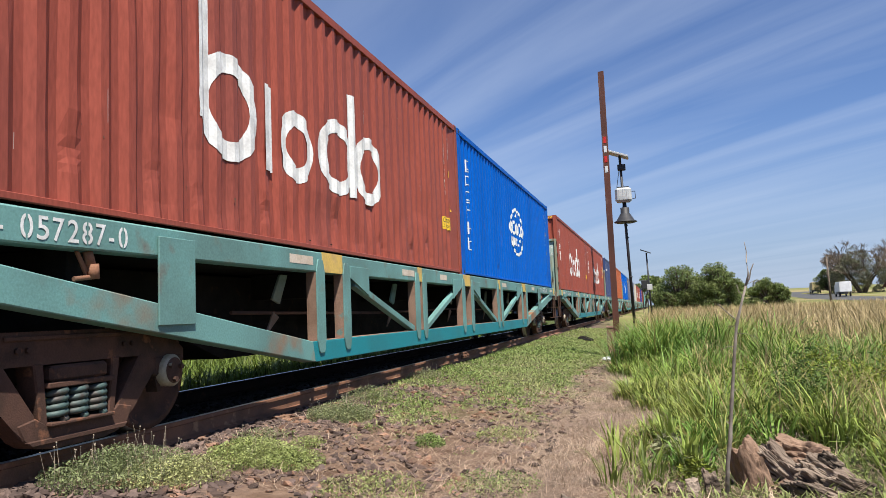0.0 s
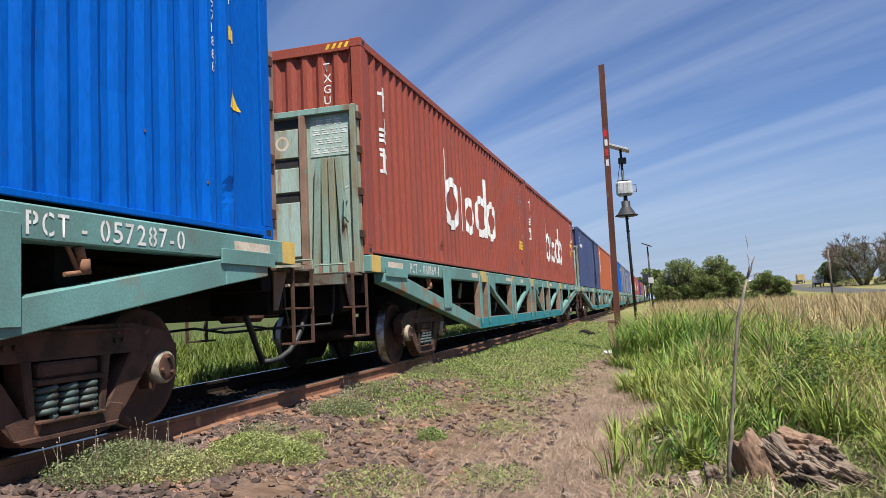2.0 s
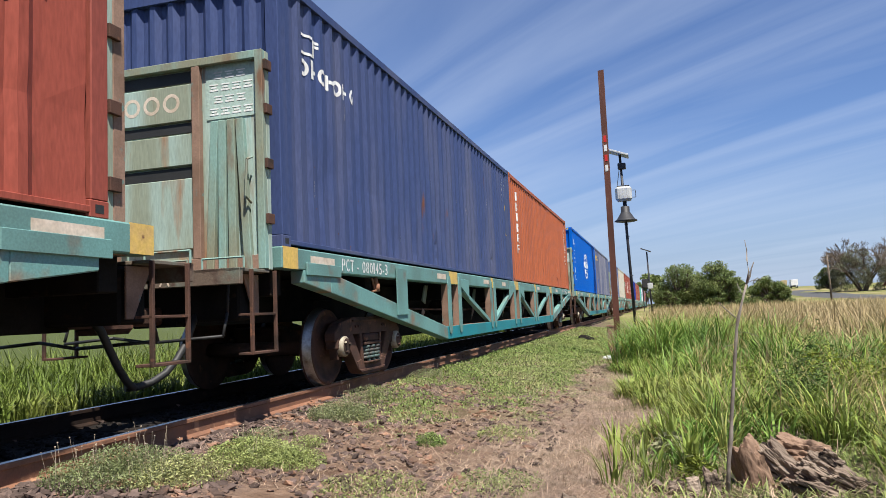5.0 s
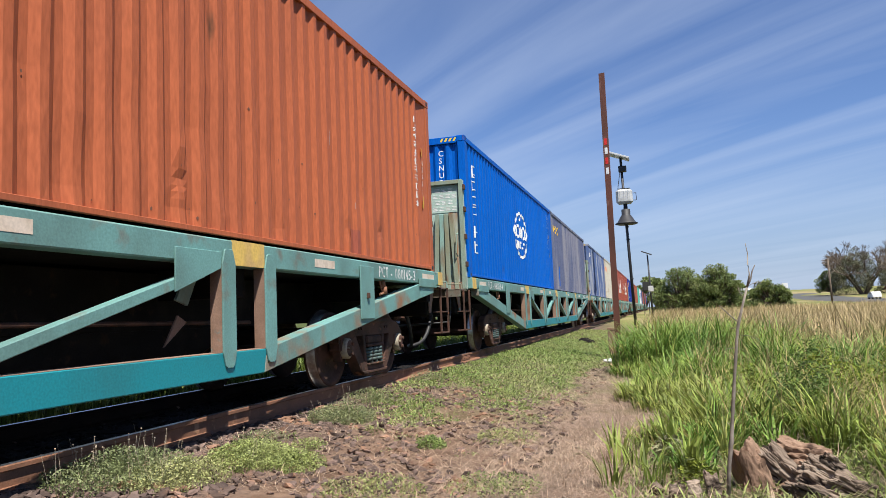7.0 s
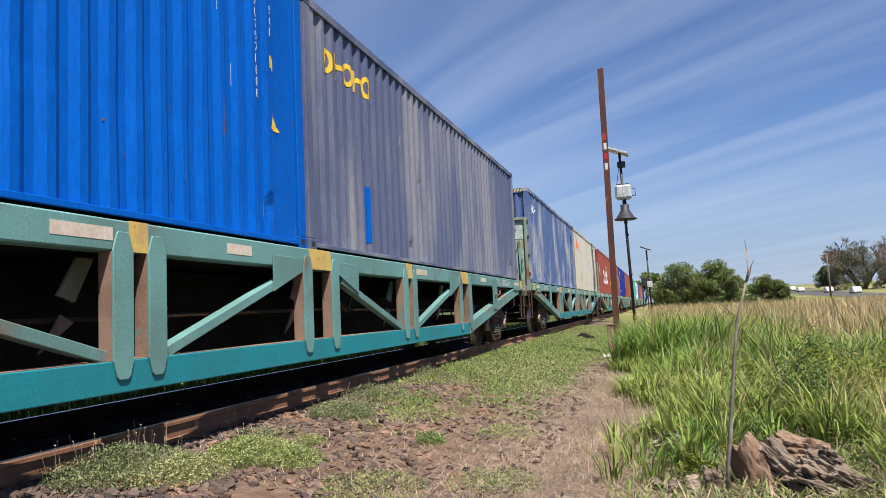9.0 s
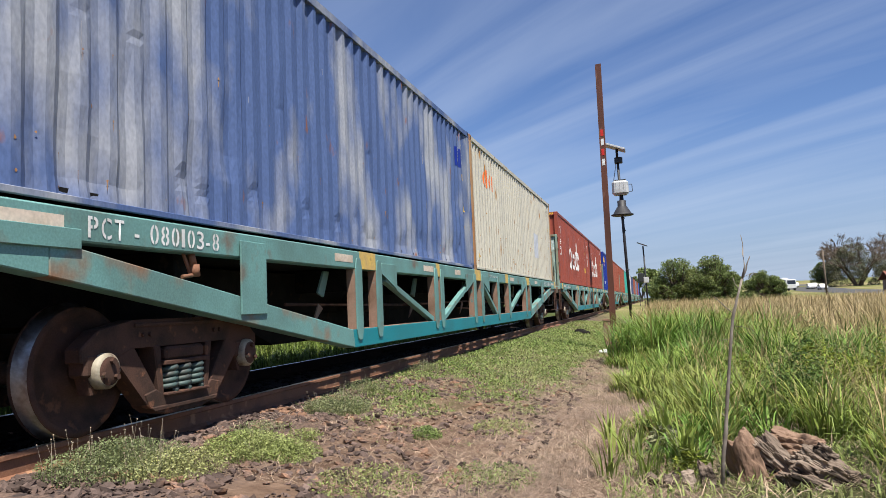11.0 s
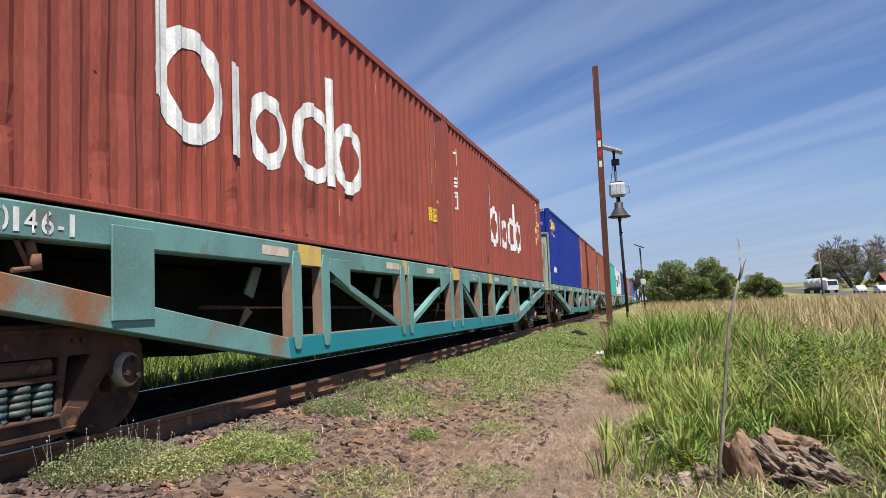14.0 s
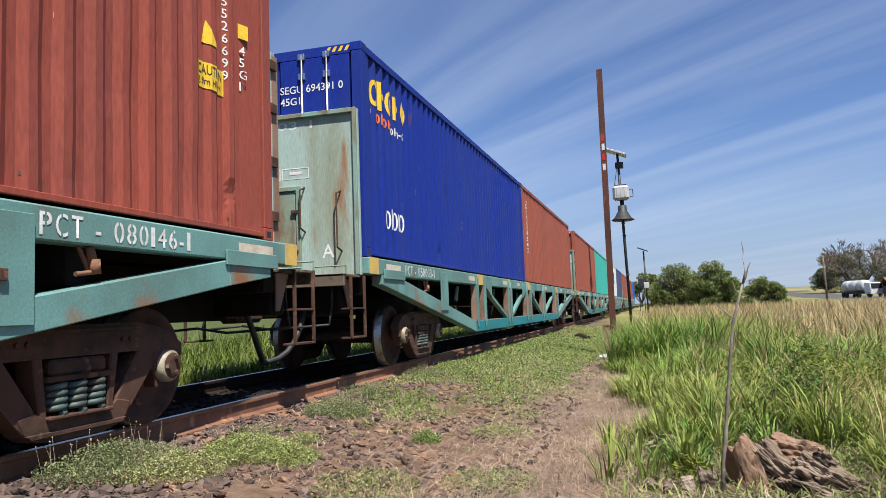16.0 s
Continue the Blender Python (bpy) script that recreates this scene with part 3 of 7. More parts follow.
def ends(w, plain=False):
    """End platforms with steps, couplers and hoses."""
    for near in (True, False):
        def Y(d):
            return -d if near else 24.85 + d
        bm = bmesh.new()
        for a, b in ((0.08, 0.62),):
            y0, y1 = sorted((Y(a), Y(b)))
            box(bm, -1.16, 1.16, y0, y1, 1.27, 1.30, 0.004)
            f0, f1 = sorted((Y(b), Y(b - 0.06)))
            box(bm, -1.16, 1.16, f0, f1, 1.15, 1.302, 0.006)
        part("end_platform", bm, GRIMY, w, "rusty brown-green end platform")
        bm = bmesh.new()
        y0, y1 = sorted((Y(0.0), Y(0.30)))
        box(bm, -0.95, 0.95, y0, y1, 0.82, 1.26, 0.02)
        part("end_beam", bm, DARK, w, "end beam in the near-black underframe shade colour")
        # steps on both corners
        for s in (1, -1):
            bm = bmesh.new()
            ya, yb = Y(0.05), Y(0.48)
            for y in (ya, yb):
                box(bm, s * 1.17, s * 1.205, min(y, y + 0.03), max(y, y + 0.03), 0.50, 1.29, 0.004)
            lo, hi = sorted((ya, yb))
            for z in (0.50, 0.86):
                box(bm, s * 1.05, s * 1.20, lo, hi + 0.03, z, z + 0.022, 0.003)
            part("step", bm, IRON, w, "rusty hanging step")
            bm = bmesh.new()
            plate(bm, [(Y(0.02), 1.26), (Y(0.30), 1.26), (Y(0.10), 0.86), (Y(0.02), 0.86)] if near else [(Y(0.30), 1.26), (Y(0.02), 1.26), (Y(0.02), 0.86), (Y(0.10), 0.86)],
                  s * 0.98, s * 1.0, 0.003)
            part("corner_gusset", bm, BROWN, w)
        for x in (-0.75, 0.35, 0.95):
            bm = bmesh.new()
            yy = Y(0.56)
            bent_tube(bm, [(x - 0.22, yy, 1.30), (x - 0.22, yy, 1.40), (x + 0.22, yy, 1.40), (x + 0.22, yy, 1.30)], 0.011, 6)
            part("grab_rail", bm, PALE, w)
        # coupler and air hose
        bm = bmesh.new()
        y0, y1 = sorted((Y(0.25), Y(0.78)))
        box(bm, -0.09, 0.09, y0, y1, 0.80, 0.98, 0.03)
        y0, y1 = sorted((Y(0.72), Y(1.02)))
        box(bm, -0.17, 0.13, y0, y1, 0.74, 1.04, 0.05)
        part("coupler", bm, IRON, w, "rusty knuckle coupler")
        bm = bmesh.new()
        d = [(0.45, 0.28, 0.88), (0.47, 0.36, 0.78), (0.47, 0.46, 0.62), (0.45, 0.57, 0.48), (0.42, 0.69, 0.37), (0.37, 0.82, 0.30), (0.30, 0.94, 0.27), (0.25, 1.02, 0.27)]
        loft(bm, [(x, Y(y), z) for x, y, z in d], [0.034] * len(d), 9)
        bent_tube(bm, [(-0.9, Y(0.5), 0.66), (-0.3, Y(0.52), 0.70), (0.1, Y(0.5), 0.64), (0.9, Y(0.5), 0.68)], 0.015)
        for x in (-0.9, 0.9):
            bent_tube(bm, [(x, Y(0.5), 0.68), (x, Y(0.42), 0.9), (x, Y(0.4), 1.16)], 0.014)
        part("air_hose", bm, BLACK, w, "black rubber air hose")
        if near and plain:
            plain_bulkhead(w)
        else:
            bulkhead(w, Y if near else (lambda d: 24.44 + d), near)


def bulkhead(w, Y, near):
    y0, y1 = sorted((Y(0.03), Y(0.10)))
    front = Y(0.13)
    bm = bmesh.new()
    box(bm, -1.17, 1.17, y0, y1, 1.30, 3.50, 0.006)
    wall = part("bulkhead", bm, PANEL, w, "faded green end bulkhead with rust streaks")
    bm = bmesh.new()
    f0, f1 = sorted((Y(0.102), Y(0.17)))
    for x0, x1, z0, z1 in ((-1.17, -1.09, 1.31, 3.50), (1.09, 1.17, 1.31, 3.50), (-1.09, 1.09, 3.42, 3.50), (0.36, 0.45, 1.45, 3.42), (-0.62, -0.55, 1.45, 3.42), (-1.09, 1.09, 1.31, 1.45)):
        bm = bmesh.new()
        box(bm, x0, x1, f0, f1, z0, z1, 0.005)
        part("stiffener", bm, BROWN if -0.7 < x0 < 0.4 or z1 < 1.5 else PALE, wall)
    for z0, z1 in ((1.56, 2.28), (2.42, 2.74), (2.88, 3.26)):
        bm = bmesh.new()
        g0, g1 = sorted((Y(0.102), Y(0.135)))
        box(bm, -0.53, 0.34, g0, g1, z0, z1, 0.006)
        part("panel", bm, PANEL, wall)
    for z0, z1 in ((2.29, 2.40), (2.76, 2.86), (3.28, 3.40)):
        bm = bmesh.new()
        g0, g1 = sorted((Y(0.1005), Y(0.112)))
        box(bm, -0.53, 0.34, g0, g1, z0, z1)
        part("slot", bm, BLACK, wall, "dark slot between panels")
    bm = bmesh.new()
    g0, g1 = sorted((Y(0.102), Y(0.109)))
    box(bm, 0.50, 1.06, g0, g1, 2.86, 3.40)
    board = part("notice_board", bm, NOTICE, wall, "pale green loading table with rows of small marks")
    bm = bmesh.new()
    h0, h1 = sorted((Y(0.1095), Y(0.112)))
    for r in range(4):
        for c in range(4 - r % 2):
            x = 0.54 + c * 0.13 + 0.05 * (r % 2)
            z = 2.90 + r * 0.125
            box(bm, x, x + 0.10, h0, h1, z, z + 0.018)
            box(bm, x, x + 0.10, h0, h1, z + 0.06, z + 0.072)
            box(bm, x + 0.02, x + 0.08, h0, h1, z + 0.03, z + 0.045)
    tagged(part("mark", bm, WHITE, board, "rows of small white marks"), kind="stuff")
    if near:
        for i, x in enumerate((-0.38, -0.14, 0.10)):
            bm = bmesh.new()
            ring(bm, 0, 3.08, 0.10, 0.10, 0.035, n=20)
            for v in bm.verts:
                v.co = Vector((v.co.y + x, Y(0.1365), v.co.z))
            part("faded_emblem", bm, CREAM, wall, "faded orange ring" if i == 0 else "")
    for x, lean in ((0.56, 0.05), (0.70, 0.015), (0.82, 0.0), (0.99, -0.05)):
        bm = bmesh.new()
        m = Matrix.Translation((x, Y(0.16), 1.30)) @ Matrix.Rotation(lean, 4, "Y")
        box(bm, -0.042, 0.042, -0.03, 0.03, 0, 1.52, 0.005, m)
        part("stake", bm, PALE, wall)
    bm = bmesh.new()
    yy = Y(0.26)
    bent_tube(bm, [(1.05, Y(0.17), 2.42), (1.04, yy, 2.38), (1.02, yy, 2.02), (1.03, Y(0.17), 1.96)], 0.012, 6)
    part("handle", bm, PALE, wall)
    bm = bmesh.new()
    bent_tube(bm, [(-0.58, Y(0.17), 2.72), (-0.58, yy, 2.68), (-0.58, yy, 2.36), (-0.58, Y(0.17), 2.32)], 0.012, 6)
    part("handle", bm, PALE, wall)
    # brackets along the edges
    for z in (1.75, 2.3, 2.85, 3.3):
        for x in (1, -1):
            bm = bmesh.new()
            e0, e1 = sorted((Y(0.03), Y(0.15)))
            box(bm, x * 1.171, x * 1.205, e0, e1, z, z + 0.10, 0.004)
            part("edge_bracket", bm, IRON, wall)
    if not near:
        for x in (1, -1):
            bm = bmesh.new()
            box(bm, x * 1.06, x * 1.172, Y(0.10), Y(0.22), 1.31, 3.47, 0.006)
            part("corner_stanchion", bm, BROWN, wall, "rusty corner stanchion")


def plain_bulkhead(w):
    """A flat bulkhead with a small hatch, its number along the top."""
    bm = bmesh.new()
    box(bm, -1.17, 1.17, -0.10, -0.03, 1.30, 3.50, 0.006)
    wall = part("bulkhead", bm, PANEL, w, "faded green plain bulkhead with a hatch")
    bm = bmesh.new()
    for x0, x1, z0, z1 in ((-1.17, -1.12, 1.31, 3.50), (1.12, 1.17, 1.31, 3.50), (-1.12, 1.12, 3.44, 3.50)):
        box(bm, x0, x1, -0.15, -0.101, z0, z1, 0.005)
    part("rim", bm, PALE, wall)
    bm = bmesh.new()
    for x0, x1, z0, z1 in ((-0.35, -0.29, 1.36, 2.52), (0.29, 0.35, 1.36, 2.52), (-0.29, 0.29, 2.46, 2.52), (-0.29, 0.29, 1.36, 1.42)):
        box(bm, x0, x1, -0.145, -0.101, z0, z1, 0.005)
    part("hatch_frame", bm, PALE, wall)
    bm = bmesh.new()
    box(bm, -0.27, 0.27, -0.125, -0.101, 1.44, 2.44, 0.006)
    part("hatch", bm, PALE, wall, "small closed hatch")
    for x, z in ((0.22, 1.62), (0.22, 2.15)):
        bm = bmesh.new()
        box(bm, x, x + 0.10, -0.16, -0.126, z, z + 0.05, 0.006)
        part("hinge", bm, IRON, wall)
    for x, z0, z1 in ((-0.52, 1.95, 2.5), (0.40, 1.9, 2.5), (0.92, 1.62, 2.42)):
        bm = bmesh.new()
        bent_tube(bm, [(x, -0.10, z1), (x - 0.02, -0.20, z1 - 0.05), (x - 0.02, -0.20, z0 + 0.05), (x, -0.10, z0)], 0.012, 6)
        part("handle", bm, IRON, wall)
    for text, x, z, h in (("-058003-1", -0.72, 3.30, 0.10), ("A", 0.64, 1.55, 0.17)):
        t = letters(text, h, 1.25 if len(text) > 1 else None)
        for v in t.verts:
            v.co = Vector((v.co.y + x, -0.1015, v.co.z + z))
        part("lettering", t, WHITE, wall, "worn white lettering")
    bm = bmesh.new()
    for x0, x1 in ((-0.35, 0.05), (0.07, 0.47)):
        for a, b, c, d in ((x0, x1, 2.62, 2.632), (x0, x1, 2.76, 2.772), (x0, x0 + 0.012, 2.632, 2.76), (x1 - 0.012, x1, 2.632, 2.76), (x0 + 0.12, x1 - 0.1, 2.68, 2.72)):
            box(bm, a, b, -0.1025, -0.1002, c, d)
    part("load_table", bm, WHITE, wall, "white outline of a load table")


NOTICE = material("pale_notice", (0.36, 0.47, 0.42), (0.30, 0.40, 0.35), scale=6, rough=0.7)
NUMBERS = ["PCT - 057287-0", "PCT - 080169-1", "PCT - 080145-3", "PCT - 080153-4", "PCT - 080103-8", "PCT - 080146-1", "PCT - 058003-1"]
SETTLE = [-0.06, 0.0, -0.09, 0.0, -0.12, 0.0, 0.0, 0.0, 0.0, 0.0, 0.0]
WAGONS = []
WHEELS = []


def add_wheels(w):
    if "wheelset" not in WHEEL_MESH:
        WHEEL_MESH.update({"wheelset": wheelset_mesh(), 1: cap_mesh(1), -1: cap_mesh(-1)})
    for y in (1.755, 3.585, 21.135, 22.965):
        ob = new("wheelset", WHEEL_MESH["wheelset"])
        ob.parent = w
        ob.matrix_parent_inverse = Matrix.Translation((0, y, 0.455))
        tagged(ob, "dark rusty wheelset with polished treads")
        for s in (1, -1):
            c = new("axle_cap", WHEEL_MESH[s])
            c.parent = ob
            tagged(c, "pale bearing cap with three bolts")


WHEEL_MESH = {}


def stencil_number(w, text, y):
    """White stencilled characters, the round ones cut through by the bridges of the stencil."""
    room = [0.62 if ch in " 1" else 0.75 if ch == "-" else 1.0 for ch in text]
    step = 1.53 / sum(room)
    for i, ch in enumerate(text):
        if ch == " ":
            continue
        bm = letters(ch, 0.142, step * (0.34 if ch == "1" else 0.5 if ch == "-" else 0.76))
        if ch == "-":
            bmesh.ops.scale(bm, vec=(1, 0.8, 1), verts=bm.verts)
        mid = (min(v.co.y for v in bm.verts) + max(v.co.y for v in bm.verts)) / 2
        if ch in "0869CP":
            for e in (-0.007, 0.007):
                bmesh.ops.bisect_plane(bm, geom=bm.verts[:] + bm.edges[:] + bm.faces[:], plane_co=(0, mid + e, 0), plane_no=(0, 1, 0))
            bmesh.ops.delete(bm, geom=[f for f in bm.faces if abs(f.calc_center_median().y - mid) < 0.0069], context="FACES")
        part("stencil_character", moved(bm, (1.2592, y + sum(room[:i]) * step, 1.352)), WHITE, w, "white stencilled character")


def build_wagons():
    first = build_wagon()
    other = build_wagon(plain=True)
    uneven = build_wagon(even=False)
    for w in (first, other, uneven):
        add_wheels(w)
        tagged(w, "green truss-sided container flat wagon with teal lower chord", "rail wagon", "wagons of the train")
    for k in range(11):
        at = pose(TRACK_X, train_at(0) + k * PITCH + SETTLE[k], 0)
        w = first if k == 0 else other if k == 6 else uneven if k == 1 else copy_thing(uneven if k in (4, 5) else first, at)
        w.matrix_basis = at
        WAGONS.append(w)
        WHEELS.extend(o for o in w.children if o.name.startswith("wheelset"))
    # these two were built with the far side plates and locks set further out
    for k in (2, 4):
        for o in WAGONS[k].children:
            if o.name.split(".")[0] in ("side_plate", "bracket", "twist_lock") and o.data.vertices[0].co.y > 20:
                o.matrix_basis = pose(0, 0.15, 0)
    for k, w in enumerate(WAGONS):
        for y in ((1.52 if k == 1 else 1.42), {2: 21.88, 4: 22.02}.get(k, 21.54)):
            if k < len(NUMBERS):
                stencil_number(w, NUMBERS[k], y)
                continue
            else:
                bm = bmesh.new()
                for i in range(9):
                    box(bm, 1.2585, 1.2592, y + i * 0.17, y + i * 0.17 + 0.1, 1.365, 1.48)
            part("wagon_number", bm, WHITE, w, "white stencilled wagon number")
        bm = letters("A" if k % 3 else "B", 0.12)
        for v in bm.verts:
            v.co = Vector((v.co.y + 0.3, -0.6215, v.co.z + 1.165))
        if k != 6:
            part("end_letter", bm, CREAM, w, "worn pale end letter")
        if k == 5:
            part("stencil", moved(letters("CURSO DO CILINDRO", 0.045, 0.57), (1.2592, 13.68, 1.43)), WHITE, w, "small white stencilled line")
            part("stencil", moved(letters("200mm", 0.045, 0.24), (1.2592, 13.82, 1.365)), WHITE, w, "small white stencilled line")
        if k == 4:
            part("stencil", moved(letters("CURSO DO CILINDRO 200mm", 0.045, 0.88), (1.2592, 13.52, 1.415)), WHITE, w, "small white stencilled line")


build_wagons()

# ---- containers ----
WAVE, DEEP = 0.2745, 0.036
EDGE = 0.20


def inset(y):
    """How far the corrugated side lies behind its outer face."""
    if y < EDGE or y > LONG - EDGE:
        return 0.0
    u = ((y - EDGE) % WAVE) / WAVE
    if u < 0.26:
        return 0.0
    if u < 0.50:
        return DEEP * (u - 0.26) / 0.24
    if u < 0.76:
        return DEEP
    return DEEP * (1.0 - u) / 0.24


BREAKS = [EDGE + (i + u) * WAVE for i in range(int((LONG - 2 * EDGE) / WAVE)) for u in (0.0, 0.26, 0.50, 0.76)] + [LONG - EDGE]
FACE = HALF - 0.014


def side_panel(bm, s, dents):
    """One corrugated side, its lower edge knocked about a little."""
    zs = [0.035, 0.20, 0.27, 0.33, 0.38, 0.44, 0.52, 0.70, 0.9, 1.3, 1.36, 1.42, 1.8, 2.3, 2.79]
    hit = random.Random(int(dents * 1000) + 3)
    knocks = {}
    for i in range(60):
        if hit.random() < (dents - 0.015) * 9:
            knocks[i] = (hit.choice((0.27, 0.33, 0.38, 0.44, 0.44, 1.36)), hit.uniform(0.012, 0.034))
    ys = [EDGE - 0.035] + BREAKS
    rows = []
    for z in zs:
        row = []
        for y in ys:
            d = inset(min(max(y + 1e-5, 0), LONG)) if y < LONG - EDGE - 1e-4 else 0.0
            bend = dents * max(0.0, noise.noise(Vector((y * 2.3, z * 1.4, s * 5.0 + dents * 90)))) * (1.0 if z < 1.0 else 0.45)
            rib = int((y - EDGE + 0.03) / WAVE)
            if rib in knocks and d < 0.01:
                zk, deep = knocks[rib]
                bend += deep * math.exp(-((z - zk) / 0.10) ** 2)
            if z in (zs[0], zs[-1]):
                bend = 0
            row.append(bm.verts.new((s * (FACE - d - bend), y, z)))
        rows.append(row)
    for a, b in zip(rows[:-1], rows[1:]):
        for i in range(len(ys) - 1):
            bm.faces.new((a[i], a[i + 1], b[i + 1], b[i]))


SHARED = {}


def draped(bm, lift=0.004):
    """Lays flat paint onto the corrugated side that faces +x."""
    lo, hi = min(v.co.y for v in bm.verts), max(v.co.y for v in bm.verts)
    for y in BREAKS:
        if lo < y < hi:
            bmesh.ops.bisect_plane(bm, geom=bm.verts[:] + bm.edges[:] + bm.faces[:], plane_co=(0, y, 0), plane_no=(0, 1, 0))
    for v in bm.verts:
        v.co.x = FACE - inset(v.co.y) + lift
    return bm


def emblem(c, shapes, mat, label):
    """Each shape of an emblem is a piece of its own, laid a hair above the one before."""
    for i, (kind, args) in enumerate(shapes):
        bm = bmesh.new()
        (slab if kind == "bar" else ring)(bm, *args)
        part("emblem_" + kind, draped(bm, 0.004 + 0.0015 * (i % 3)), mat, c, label if i == 0 else "")


def mark_rings(c):
    """Row of broad white rings and bars."""
    emblem(c, [("bar", (3.80, 3.98, 1.00, 2.16)), ("ring", (4.28, 1.195, 0.49, 0.495, 0.18)), ("bar", (4.87, 5.05, 0.73, 1.60)),
               ("ring", (5.56, 1.10, 0.38, 0.39, 0.165)), ("ring", (6.60, 1.19, 0.50, 0.46, 0.165)), ("bar", (6.97, 7.12, 0.76, 2.08)),
               ("ring", (7.60, 1.19, 0.46, 0.46, 0.165))], WHITE, "part of a large white emblem of rings and bars")


def mark_globe(c):
    shapes = [("ring", (6.1, 1.40, 0.92, 0.66, 0.085, a0, a1, 14)) for a0, a1 in ((25, 75), (85, 150), (195, 250), (262, 330))]
    shapes += [("ring", (6.3, 1.62, 0.45, 0.40, 0.07, 20, 150, 12)), ("ring", (6.1, 1.08, 0.62, 0.34, 0.07, 200, 330, 12))]
    for i in range(5):
        shapes.append(("ring", (5.27 + i * 0.40, 1.47 + (0.02 if i % 2 else 0), 0.19, 0.19, 0.085)))
    for i in range(8):
        y = 5.15 + i * 0.24
        shapes.append(("bar", (y, y + 0.07, 1.02, 1.22)))
        shapes.append(("bar", (y + 0.072, y + 0.17, 1.15, 1.22) if i % 2 else (y + 0.072, y + 0.17, 1.02, 1.08)))
    emblem(c, shapes, WHITE, "part of a round white emblem of arcs and bars")
    mark_column(c, 0.56, 0.52, 2.45, 6, 0.27, seed=4, thin=0.62)


def mark_column(c, y, z0, z1, n, w=0.26, mat=None, seed=1, thin=1.0):
    """Worn painted characters, one above the other, as plain strokes."""
    r = random.Random(seed + n)
    bm = bmesh.new()
    h = (z1 - z0) / n
    for i in range(n):
        z, g = z0 + i * h, h * 0.82
        cut = w * r.uniform(0.16, 0.55)
        t = w * 0.26 * thin
        slab(bm, y + cut, y + cut + t, z + g * r.uniform(0, 0.15), z + g)
        heights = sorted(r.sample((0.02, 0.22, 0.44, 0.66, 0.86), 3))
        for k in heights:
            if r.random() < 0.75:
                slab(bm, y + w * r.uniform(0, 0.1), y + cut - 0.003, z + g * k, z + g * (k + 0.13 * thin))
            if r.random() < 0.75:
                slab(bm, y + cut + t + 0.003, y + w, z + g * k, z + g * (k + 0.13 * thin))
    part("vertical_marking", draped(bm), mat or WHITE, c, "column of worn white characters")


def mark_row(c, y, z, w, h, n, mat, label):
    bm = bmesh.new()
    d = w / n
    for i in range(n):
        if i % 2 == 0:
            ring(bm, y + i * d + d * 0.42, z + h * 0.45, d * 0.42, h * 0.45, d * 0.22, n=16)
        else:
            slab(bm, y + i * d, y + i * d + d * 0.3, z, z + h * (1.0 if i == 1 else 0.85))
            slab(bm, y + i * d + d * 0.32, y + i * d + d * 0.8, z + h * 0.4, z + h * 0.6)
    part("emblem", draped(bm), mat, c, label)


def small_marks(c, number, code, black=False, at=(11.22, 11.50), sign=(11.50, 1.15)):
    """Serial number in a column, type code and warning signs near the end of the side."""
    for text, y, top in ((number, at[0], 2.55), (code, at[1], 2.45 if at[1] < 11.6 else 1.72)):
        for i, ch in enumerate(text):
            if ch != " ":
                part("serial_character", draped(moved(letters(ch, 0.085), (0, y, top - i * 0.115))), BLACK if black else WHITE, c, "small serial character")
    bm = bmesh.new()
    slab(bm, at[1] - 0.01, at[1] + 0.11, 1.77 if at[1] < 11.6 else 1.88, 1.90 if at[1] < 11.6 else 2.02)
    part("warning_plate", draped(bm), SIGN, c, "small yellow plate")
    bm = bmesh.new()
    y, z = sign
    bm.faces.new([bm.verts.new((0, y + a, z + b)) for a, b in ((0.0, 0.0), (0.20, 0.0), (0.05, 0.21))])
    part("warning_sign", draped(bm), SIGN, c, "small yellow warning triangle")


def caution_sign(c, up=0.0, along=0.0):
    bm = bmesh.new()
    slab(bm, 11.10 + along, 11.50 + along, 0.78 + up, 1.01 + up)
    sign = part("caution_sign", draped(bm), SIGN, c, "yellow caution sign with black lettering")
    for text, h, w, z in (("CAUTION", 0.085, 0.35, 0.905), ("2.9m HIGH", 0.06, 0.33, 0.815)):
        bm = draped(moved(letters(text, h, w), (0, 11.125 + along, z + up)))
        for v in bm.verts:
            v.co.x += 0.003
        part("lettering", bm, BLACK, sign)


def mark_patches(c, patches, mat, label):
    for y0, y1, z0, z1 in patches:
        bm = bmesh.new()
        slab(bm, y0, y1, z0, z1)
        part("paint_patch", draped(bm, 0.0015), mat, c, label)


def rust_spots(c, n, seed, mat, z_top=1.5, large=1.0):
    """Small rust blooms that run down from scratches, thickest low on the side."""
    r = random.Random(seed)
    bm = bmesh.new()
    for _ in range(n):
        y, z = r.uniform(0.3, LONG - 0.3), 0.12 + (z_top - 0.12) * r.random() ** 1.8
        w, h = r.uniform(0.003, 0.012) * large, r.uniform(0.02, 0.10) * large
        turns = [6.283 * k / 9 for k in range(9)]
        bm.faces.new([bm.verts.new((0, y + w * r.uniform(0.5, 1.2) * math.cos(a), z + w * 1.4 * r.uniform(0.5, 1.2) * math.sin(a))) for a in turns])
        if r.random() < 0.5:
            bm.faces.new([bm.verts.new((0, a, b)) for a, b in ((y - w * 0.4, z - w * 1.8), (y - w * 0.2, z - w - h), (y + w * 0.1, z - w - h * 0.8), (y + w * 0.35, z - w * 1.8))])
    tagged(part("rust_spot", draped(bm, 0.0025), mat, c, "rust spots and runs"), kind="stuff")


